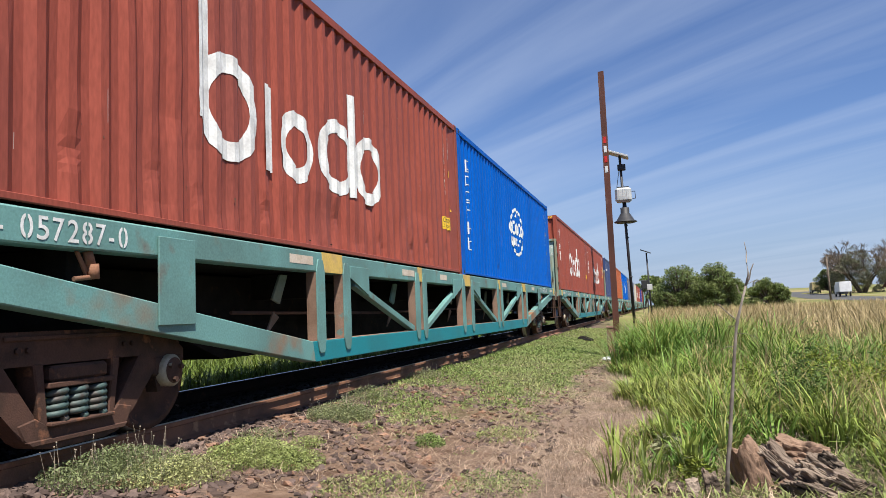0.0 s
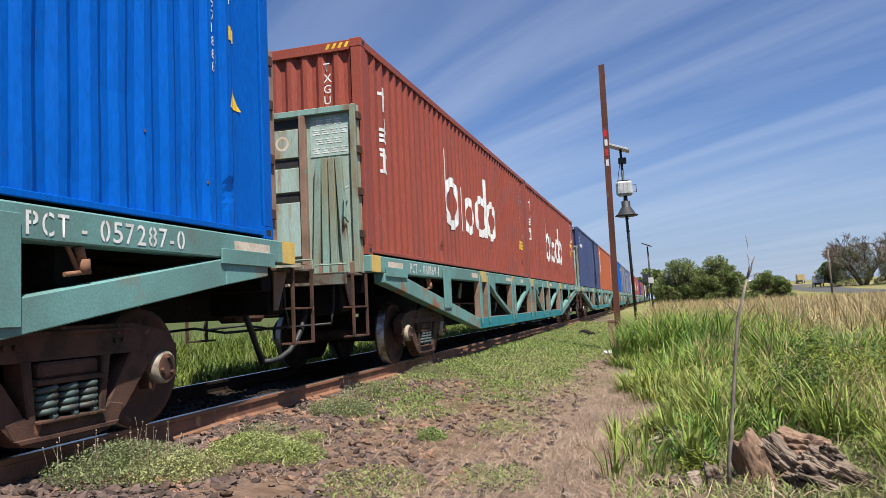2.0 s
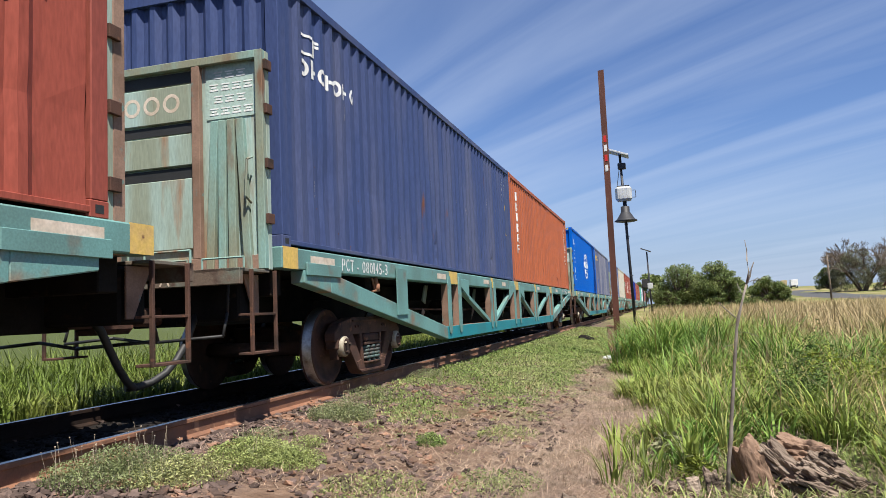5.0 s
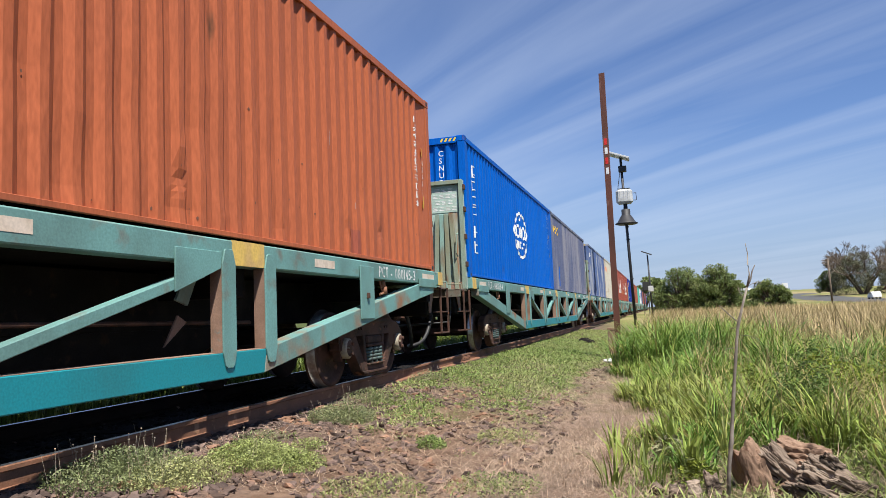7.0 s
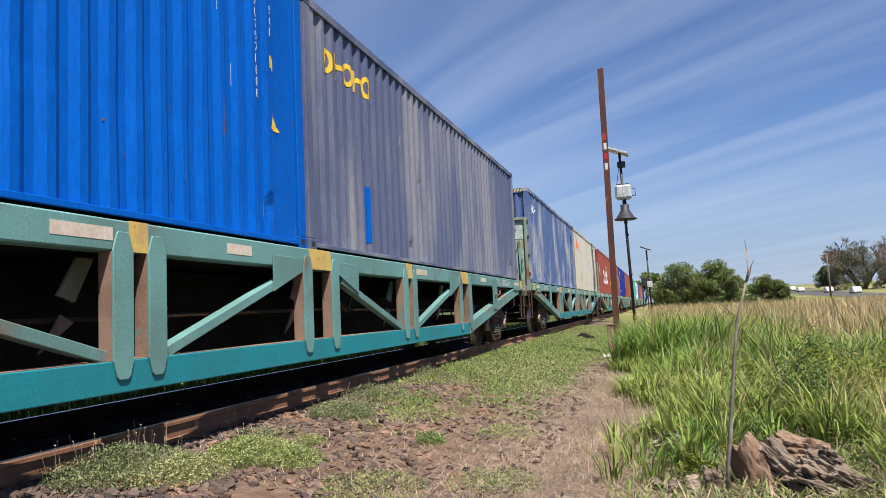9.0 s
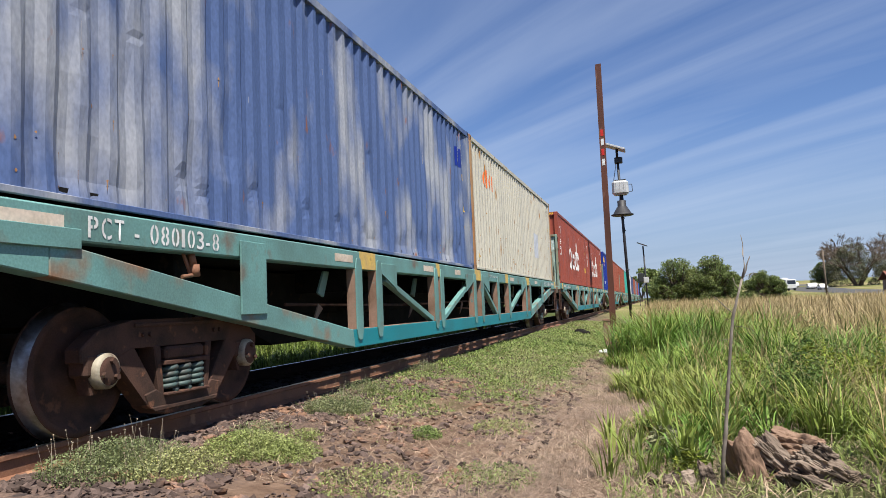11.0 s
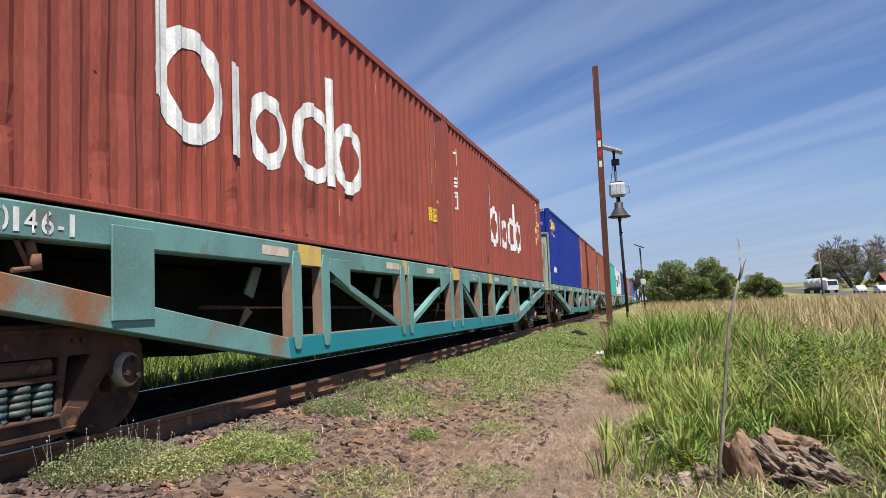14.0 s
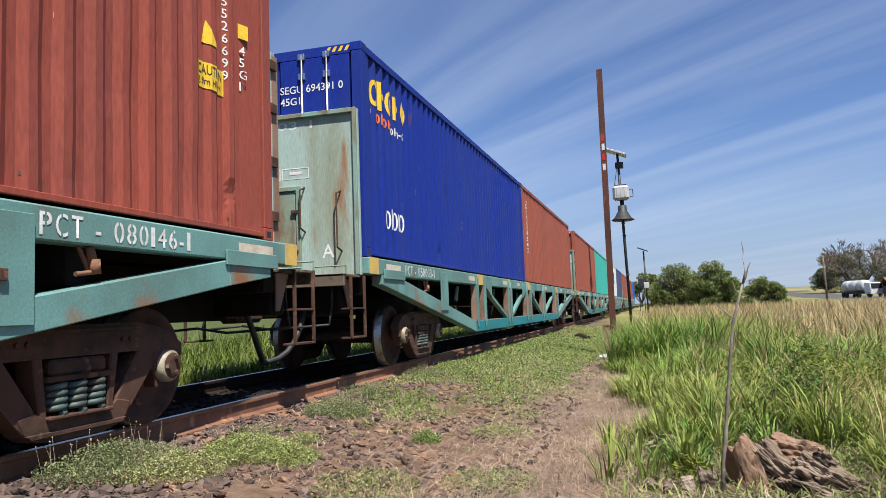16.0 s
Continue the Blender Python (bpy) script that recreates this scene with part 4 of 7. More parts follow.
def gouges(c):
    """Dark upright tears where a lift has scraped along the ribs."""
    r = random.Random(12)
    for i in range(9):
        y = EDGE + (17 + i) * WAVE + r.uniform(0.03, 0.06)
        z, h, w = 1.40 + r.uniform(-0.04, 0.05), r.uniform(0.05, 0.17), r.uniform(0.010, 0.026)
        bm = bmesh.new()
        bm.faces.new([bm.verts.new((0, y + a * w, z + b * h)) for a, b in ((0, 0.25), (0.4, 0), (0.8, 0.2), (1, 0.7), (0.6, 1), (0.1, 0.85))])
        part("gouge", draped(bm, 0.003), OLD_RUST, c, "dark rusty gouge")


def scratches(c, n, seed):
    r = random.Random(seed)
    bm = bmesh.new()
    for _ in range(n):
        y, z, h = r.uniform(0.3, LONG - 0.3), r.uniform(0.2, 2.4), r.uniform(0.04, 0.25)
        slab(bm, y, y + r.uniform(0.0015, 0.0045), z, z + h)
    tagged(part("scratch", draped(bm, 0.0022), SCUFF, c, "thin pale scratches"), kind="stuff")


def build_container(paint, label, at, dents=0.02, doors=False, post_mat=None, group="containers on the train"):
    c = new("shipping_container")
    mat = PAINT[paint]
    key = (paint, dents)
    if key not in SHARED:
        made = {}
        for s in (1, -1):
            bm = bmesh.new()
            side_panel(bm, s, dents if s > 0 else 0.01)
            made["side", s] = mesh_of("side_panel", bm, mat)
            bm = bmesh.new()
            box(bm, s * (HALF - 0.06), s * HALF, 0.165, LONG - 0.165, 2.775, 2.880, 0.006)
            made["top", s] = mesh_of("top_rail", bm, mat)
            bm = bmesh.new()
            box(bm, s * (HALF - 0.05), s * (HALF - 0.004), 0.165, LONG - 0.165, 0.030, 0.075, 0.004)
            made["low", s] = mesh_of("bottom_rail", bm, mat)
        for e in (0, 1):
            bm = bmesh.new()
            y = 0.0 if e == 0 else LONG
            d = 1 if e == 0 else -1
            zs = (0.16, 2.75)
            n = 9
            xs = [-1.05 + 2.10 * i / (4 * n) for i in range(4 * n + 1)]
            rows = []
            for z in zs:
                rows.append([bm.verts.new((x, y + d * (0.03 + (0.045 if i % 4 in (2, 3) else 0)), z)) for i, x in enumerate(xs)])
            for i in range(len(xs) - 1):
                bm.faces.new((rows[0][i], rows[0][i + 1], rows[1][i + 1], rows[1][i]))
            box(bm, -1.05, 1.05, min(y + d * 0.01, y + d * 0.12), max(y + d * 0.01, y + d * 0.12), 2.75, 2.885, 0.005)
            box(bm, -1.05, 1.05, min(y + d * 0.01, y + d * 0.12), max(y + d * 0.01, y + d * 0.12), 0.02, 0.16, 0.005)
            made["end", e] = mesh_of("end_wall", bm, mat)
        bm = bmesh.new()
        box(bm, -HALF + 0.03, HALF - 0.03, 0.12, LONG - 0.12, 2.84, 2.872)
        made["roof"] = mesh_of("roof", bm, mat)
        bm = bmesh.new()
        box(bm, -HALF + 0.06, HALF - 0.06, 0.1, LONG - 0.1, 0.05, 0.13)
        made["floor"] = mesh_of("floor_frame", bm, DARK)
        SHARED[key] = made
    made = SHARED[key]

    def add(name, me, lab=""):
        ob = new(name, me)
        ob.parent = c
        return tagged(ob, lab)

    for s in (1, -1):
        add("side_panel", made["side", s], "corrugated steel side")
        add("top_rail", made["top", s]); add("bottom_rail", made["low", s])
    add("end_wall", made["end", 0]); add("end_wall", made["end", 1])
    add("roof", made["roof"]); add("floor_frame", made["floor"])
    pm = post_mat or mat
    for key2, builder in (("post", None), ("casting", None)):
        k = (key2, pm.name)
        if k not in SHARED:
            bm = bmesh.new()
            if key2 == "post":
                box(bm, -0.075, 0.075, -0.08, 0.08, 0.118, HIGH - 0.118, 0.008)
            else:
                box(bm, -0.082, 0.082, -0.089, 0.089, 0, 0.118, 0.006)
            SHARED[k] = mesh_of("corner_" + key2, bm, pm)
    if "hole" not in SHARED:
        bm = bmesh.new()
        box(bm, -0.002, 0.0012, -0.04, 0.04, 0.03, 0.088)
        SHARED["hole"] = mesh_of("hole", bm, BLACK)
    for x in (-1, 1):
        for y in (0.085, LONG - 0.085):
            ob = add("corner_post", SHARED["post", pm.name])
            ob.matrix_basis = pose(x * (HALF - 0.078), y, 0)
            for z in (0, HIGH - 0.118):
                ob = add("corner_casting", SHARED["casting", pm.name])
                ob.matrix_basis = pose(x * (HALF - 0.083), y + (0.006 if y < 1 else -0.006), z)
                h = new("hole", SHARED["hole"])
                h.parent = ob
                h.matrix_basis = pose(x * 0.0822, 0, 0)
    # striped warning band over the ends
    if "stripe" not in SHARED:
        bm = bmesh.new()
        for i in range(4):
            bm.faces.new([bm.verts.new((x, 0.009, z)) for x, z in ((0.70 + i * 0.09, 2.79), (0.745 + i * 0.09, 2.79), (0.785 + i * 0.09, 2.86), (0.74 + i * 0.09, 2.86))])
        SHARED["stripe"] = mesh_of("height_stripe", bm, SIGN)
    add("height_stripe", SHARED["stripe"], "yellow height warning stripes")
    if doors:
        for x in (-0.85, -0.35, 0.35, 0.72):
            bm = bmesh.new()
            tube(bm, (x, -0.02, 0.1), (x, -0.02, 2.80), 0.018)
            for z in (0.35, 1.4, 2.45, 2.72):
                box(bm, x - 0.05, x + 0.05, -0.035, 0.02, z, z + 0.09, 0.006)
            part("locking_bar", bm, STEEL, c, "galvanised door locking bar")
        for x0, x1 in ((-1.04, -0.02), (0.02, 1.04)):
            bm = bmesh.new()
            box(bm, x0, x1, 0.0, 0.028, 0.18, 2.74, 0.005)
            for z in (0.9, 1.75, 2.5):
                box(bm, x0 + 0.12, x1 - 0.12, 0.012, 0.036, z - 0.2, z + 0.2, 0.01)
            part("door", bm, mat, c)
    tagged(c, label, "container", group)
    c.matrix_basis = at
    CONTAINERS.append(c)
    return c


CONTAINERS = []
SLOTS = [(k, j) for k in range(11) for j in (0, 1)]
LOAD = [
    ("red", "rust-red steel container with a large white emblem", 0.045), ("blue", "bright blue steel container with a round white emblem", 0.02),
    ("red", "rust-red steel container with a large white emblem", 0.02), ("red", "rust-red steel container with dented lower side and white emblem", 0.045),
    ("navy", "dull navy steel container with small white marks", 0.03), ("orange", "rust-orange steel container with a white marking column", 0.03),
    ("blue", "bright blue steel container with a round white emblem", 0.02), ("faded", "faded grey-blue steel container with a yellow emblem", 0.02),
    ("worn", "badly worn and dented blue steel container", 0.06), ("cream", "cream steel container with rust spots and orange emblem", 0.002),
    ("red", "rust-red steel container with a large white emblem", 0.045), ("red", "rust-red steel container with a large white emblem", 0.02),
    ("deep", "deep blue steel container with a yellow emblem", 0.02), ("brown", "brown-red steel container with a white marking column", 0.02),
    ("brown", "plain brown-red corrugated steel container", 0.02), ("teal", "plain sea-green corrugated steel container", 0.02),
    ("white", "white steel container with blue marks", 0.02), ("navy", "plain dull navy corrugated steel container", 0.03),
    ("brown", "plain brown-red corrugated steel container", 0.02), ("faded", "faded grey-blue corrugated steel container", 0.02),
    ("red", "plain rust-red corrugated steel container", 0.02), ("blue", "plain bright blue corrugated steel container", 0.02)]


def container_pose(k, j, t):
    return pose(TRACK_X, train_at(t) + k * PITCH + j * (LONG + 0.059), BASE_Z)


def build_containers():
    for (k, j), (paint, label, dents) in zip(SLOTS, LOAD):
        pm = OXIDE if paint == "cream" else None
        c = build_container(paint, label, container_pose(k, j, 0), dents, doors=(k == 6 and j == 0), post_mat=pm)
        if k < 7:
            rust_spots(c, {"cream": 300, "worn": 70, "red": 24, "blue": 14, "orange": 30}.get(paint, 14), 10 * k + j, OXIDE if paint in ("cream", "worn") else OLD_RUST, large=1.7 if paint == "cream" else 1.0)
            scratches(c, 14 if paint != "cream" else 4, 10 * k + j + 5)
        if paint == "red" and k < 6:
            mark_rings(c)
            mark_column(c, 0.66, 1.18, 2.50, 3, 0.28)
            small_marks(c, "TXGU5526699", "45G1", at=(11.39, 11.67) if j else (11.22, 11.50), sign=(11.08, 1.64) if j else (11.50, 1.15))
            caution_sign(c, 0.46 if j == 1 else 0.0, -0.10 if j == 1 else 0.0)
        elif paint == "blue" and k < 6:
            mark_globe(c)
            small_marks(c, "CSNU7971888", "45G1")
        elif paint == "navy" and k == 2:
            mark_row(c, 0.55, 1.95, 1.5, 0.22, 7, WHITE, "small white emblem")
            mark_column(c, 0.6, 2.2, 2.5, 1, 0.4)
            small_marks(c, "125968", "45G1")
        elif paint == "orange":
            mark_column(c, 0.82, 0.80, 2.55, 6, 0.30)
            small_marks(c, "", "45G1", at=(11.44, 11.74), sign=(11.72, 1.02))
            mark_column(c, 11.42, 1.0, 2.5, 11, 0.08, thin=0.9)
            mark_patches(c, [(8.76, 9.16, 0.05, 0.38)], PAINT["brown"], "square of darker repair paint")
        elif paint == "faded" and k == 3:
            mark_row(c, 0.52, 2.15, 1.5, 0.34, 5, SIGN, "yellow emblem of rings and bars")
            mark_patches(c, [(1.7, 1.85, 0.2, 0.95)], PAINT["blue"], "streak of fresh blue paint")
        elif paint == "worn":
            mark_patches(c, [(11.12, 11.5, 2.02, 2.40)], PAINT["deep"], "fresh blue patch behind a serial number")
            mark_row(c, 0.5, 2.2, 0.9, 0.25, 4, WHITE, "small white emblem")
            small_marks(c, "U5721", "45G1")
        elif paint == "cream":
            mark_row(c, 1.25, 1.95, 1.15, 0.42, 4, ORANGE, "orange emblem of rings and bars")
            small_marks(c, "U463", "5G1", black=True)
            mark_patches(c, [(8.35, 9.1, 0.7, 1.48)], PAINT["pale"], "pale bluish repainted square")
            gouges(c)
            mark_patches(c, [(0.5, 0.68, 0.28, 0.38)], SIGN, "small yellow plate")
        elif paint == "deep":
            mark_row(c, 0.36, 2.12, 1.5, 0.42, 5, SIGN, "yellow emblem of rings and bars")
            mark_row(c, 0.60, 1.92, 0.55, 0.16, 4, ORANGE, "small red mark")
            mark_row(c, 1.18, 1.88, 0.5, 0.12, 5, WHITE, "small white mark")
            mark_row(c, 0.9, 0.45, 0.7, 0.3, 5, WHITE, "rubbed out white characters")
        elif paint == "brown" and k == 6:
            mark_column(c, 0.7, 0.9, 2.5, 9, 0.22)
        elif paint == "white":
            mark_patches(c, [(1.0, 4.0, 0.8, 1.6), (6.0, 8.5, 1.2, 2.2)], PAINT["deep"], "blue marks")
        if k in (1, 5) and j == 0 or k in (3,) and j == 0:
            bm = bmesh.new()
            for i, ch in enumerate(("TXGU5" if paint == "red" else "CSNU7")):
                t = letters(ch, 0.11)
                for v in t.verts:
                    v.co = Vector((v.co.y + 0.66, 0.026, v.co.z + 2.50 - i * 0.15))
                me = bpy.data.meshes.new("t"); t.to_mesh(me); t.free(); bm.from_mesh(me); bpy.data.meshes.remove(me)
            part("serial_number", bm, WHITE, c, "column of white characters")
        if k == 6 and j == 0:
            for text, z in (("SEGU 694391 0", 2.28), ("45G1", 2.12)):
                t = letters(text, 0.10)
                for v in t.verts:
                    v.co = Vector((v.co.y + 0.02, -0.006, v.co.z + z))
                part("serial_number", t, WHITE, c, "white serial number")


build_containers()


# ---- ground ----
def ground_z(x, y):
    """Level ground with the low shoulder of the track bed and a slow rise of the far fields."""
    shoulder = 1 / (1 + math.exp(min(50.0, (abs(x - TRACK_X) - 2.3) * 2.2)))
    z = -0.40 + 0.238 * shoulder
    far = max(0.0, math.hypot(x, y) - 60)
    if x > 0:
        z += min(far * far * 0.00007, 6.0) * min(1.0, x / 25)
    if -3.9 < x < 1.5 and 3 < y < 14:
        z += 0.012 * noise.noise(Vector((x * 6.0, y * 6.0, 9)))
    return z + 0.025 * noise.noise(Vector((x * 0.5, y * 0.5, 0))) + 0.015 * noise.noise(Vector((x * 2.3, y * 2.3, 4)))


def ground_material():
    m = bpy.data.materials.new("ground_soil_and_turf")
    m.use_nodes = True
    nt = m.node_tree
    p = nt.nodes["Principled BSDF"]
    p.inputs["Roughness"].default_value = 0.95
    p.inputs["Specular IOR Level"].default_value = 0.15
    tc = nt.nodes.new("ShaderNodeTexCoord")

    def tex(scale, detail=6.0, w=0.0):
        n = nt.nodes.new("ShaderNodeTexNoise")
        n.inputs["Scale"].default_value, n.inputs["Detail"].default_value = scale, detail
        n.inputs["Distortion"].default_value = w
        nt.links.new(tc.outputs["Object"], n.inputs["Vector"])
        return n.outputs["Fac"]

    def rng(v, a, b, c=0.0, d=1.0):
        r = nt.nodes.new("ShaderNodeMapRange")
        for key, val in (("From Min", a), ("From Max", b), ("To Min", c), ("To Max", d)):
            r.inputs[key].default_value = val
        nt.links.new(v, r.inputs["Value"])
        return r.outputs[0]

    def calc(op, a, b):
        n = nt.nodes.new("ShaderNodeMath"); n.operation = op
        for i, v in enumerate((a, b)):
            if isinstance(v, (int, float)):
                n.inputs[i].default_value = v
            else:
                nt.links.new(v, n.inputs[i])
        return n.outputs[0]

    def mix(f, a, b):
        x = nt.nodes.new("ShaderNodeMix"); x.data_type = "RGBA"
        nt.links.new(f, x.inputs["Factor"])
        for key, c in (("A", a), ("B", b)):
            if isinstance(c, tuple):
                x.inputs[key].default_value = (*c, 1)
            else:
                nt.links.new(c, x.inputs[key])
        return x.outputs["Result"]

    sep = nt.nodes.new("ShaderNodeSeparateXYZ")
    nt.links.new(tc.outputs["Object"], sep.inputs[0])
    wob = calc("MULTIPLY", calc("SUBTRACT", tex(0.9), 0.5), 1.6)
    x = calc("ADD", sep.outputs[0], wob)
    soil = mix(rng(tex(5.0), 0.35, 0.65), (0.098, 0.06, 0.04), (0.185, 0.122, 0.085))
    gravel = mix(rng(tex(16.0, 4.0), 0.4, 0.62), (0.055, 0.042, 0.040), (0.17, 0.115, 0.09))
    turf = mix(rng(tex(7.0), 0.35, 0.65), (0.075, 0.10, 0.030), (0.15, 0.12, 0.065))
    straw = mix(rng(tex(11.0), 0.35, 0.65), (0.135, 0.095, 0.072), (0.23, 0.165, 0.125))
    far = mix(rng(tex(0.05, 4.0), 0.4, 0.6), (0.14, 0.15, 0.045), (0.24, 0.20, 0.10))
    c = mix(rng(x, -3.3, -2.5), gravel, soil)
    c = mix(calc("MULTIPLY", rng(x, -3.2, -2.3), rng(sep.outputs[1], 7.0, 11.0)), c, turf)
    c = mix(calc("MULTIPLY", rng(x, -1.9, -1.2), rng(tex(1.6), 0.42, 0.60)), c, straw)
    # ground colour darkened for the shade between the tall blades
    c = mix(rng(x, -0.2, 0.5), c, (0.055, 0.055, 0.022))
    c = mix(rng(sep.outputs[1], 40.0, 60.0), c, far)
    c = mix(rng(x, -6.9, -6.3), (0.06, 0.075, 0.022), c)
    # shade under the train, put into the ground colour between the rails
    train_shade = calc("MULTIPLY", rng(sep.outputs[0], TRACK_X - 1.0, TRACK_X - 0.8), rng(sep.outputs[0], TRACK_X + 0.92, TRACK_X + 0.80))
    c = mix(train_shade, c, (0.014, 0.012, 0.011))
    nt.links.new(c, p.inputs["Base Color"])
    b = nt.nodes.new("ShaderNodeBump")
    b.inputs["Strength"].default_value, b.inputs["Distance"].default_value = 0.9, 0.035
    nt.links.new(tex(26.0, 8.0), b.inputs["Height"])
    nt.links.new(b.outputs[0], p.inputs["Normal"])
    return m


def build_ground():
    def spread(lo, hi, fine_lo, fine_hi, step):
        out = list(np.arange(fine_lo, fine_hi + 1e-6, step))
        d, v = step, fine_hi
        while v < hi:
            d *= 1.25
            v += d
            out.append(v)
        d, v = step, fine_lo
        while v > lo:
            d *= 1.25
            v -= d
            out.insert(0, v)
        return out
    xs = spread(-2500, 2500, -7, 4, 0.08)
    ys = spread(-300, 4000, 2.5, 22, 0.10)
    verts = [(x, y, ground_z(x, y)) for y in ys for x in xs]
    n = len(xs)
    faces = [(j * n + i, j * n + i + 1, (j + 1) * n + i + 1, (j + 1) * n + i) for j in range(len(ys) - 1) for i in range(n - 1)]
    me = bpy.data.meshes.new("ground")
    me.from_pydata(verts, [], faces)
    for f in me.polygons:
        f.use_smooth = True
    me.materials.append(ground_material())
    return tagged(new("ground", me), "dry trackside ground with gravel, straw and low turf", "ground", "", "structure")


GROUND = build_ground()


# ---- grass ----
def blades(name, spots, mat, label, category="grass", segments=2):
    """Grass as one mesh. spots: (x, y, z, height, width, heading, lean, curl)."""
    verts, faces = [], []
    for x, y, z, h, w, head, lean, curl in spots:
        cx, sx = math.cos(head), math.sin(head)
        px, py = -sx * w / 2, cx * w / 2
        i = len(verts)
        verts += [(x - px * 0.7, y - py * 0.7, z), (x + px * 0.7, y + py * 0.7, z)]
        out, up = 0.0, 0.0
        for k in range(segments):
            a = lean + curl * (k / max(1, segments - 1)) ** 1.3
            out += h / segments * math.sin(a)
            up += h / segments * math.cos(a)
            c = (x + cx * out, y + sx * out, z + max(up, 0.01))
            if k == segments - 1:
                verts.append(c)
                faces.append((i + 2 * k, i + 2 * k + 1, i + 2 * k + 2))
            else:
                f = 1.0 - 0.25 * k
                verts += [(c[0] - px * f, c[1] - py * f, c[2]), (c[0] + px * f, c[1] + py * f, c[2])]
                faces.append((i + 2 * k, i + 2 * k + 1, i + 2 * k + 3, i + 2 * k + 2))
    me = bpy.data.meshes.new(name)
    me.from_pydata(verts, [], faces)
    me.materials.append(mat)
    return tagged(new(name, me), label, category, "", "stuff")


def leaf_material(name, base, second, tone=0.35, thin=0.35, rough=0.55):
    return material(name, base, second, scale=0.8, fine=12, rough=rough, bump=0.0, island=tone, through_light=thin, spec=0.3)


GRASS = leaf_material("grass_green", (0.175, 0.232, 0.045), (0.26, 0.28, 0.075), tone=0.6, thin=0.28)
DEEP_GRASS = leaf_material("grass_deep_green", (0.11, 0.205, 0.035), (0.19, 0.26, 0.05), tone=0.6, thin=0.25)
VERGE = leaf_material("grass_verge", (0.10, 0.145, 0.022), (0.15, 0.175, 0.035), tone=0.6, thin=0.25)
PALE_GRASS = leaf_material("grass_yellowing", (0.28, 0.27, 0.075), (0.36, 0.30, 0.13))
DRY = leaf_material("grass_dry", (0.42, 0.315, 0.165), (0.30, 0.245, 0.115), tone=0.5, thin=0.25)
STRAW = leaf_material("straw", (0.40, 0.30, 0.215), (0.27, 0.195, 0.14), tone=0.6, thin=0.1)
WEED = leaf_material("weed_green", (0.22, 0.275, 0.08), (0.30, 0.31, 0.13), tone=0.6)
CLOVER = leaf_material("clover_green", (0.15, 0.215, 0.055), (0.23, 0.265, 0.10), tone=0.65, thin=0.3)
GREY_WEED = leaf_material("weed_grey_green", (0.175, 0.205, 0.09), (0.24, 0.24, 0.13), tone=0.6)
BRIGHT = leaf_material("shrub_yellow_green", (0.20, 0.235, 0.035), (0.13, 0.19, 0.03), tone=0.65)
DARK_LEAF = leaf_material("weed_dark_green", (0.075, 0.135, 0.03), (0.12, 0.17, 0.04), tone=0.6)


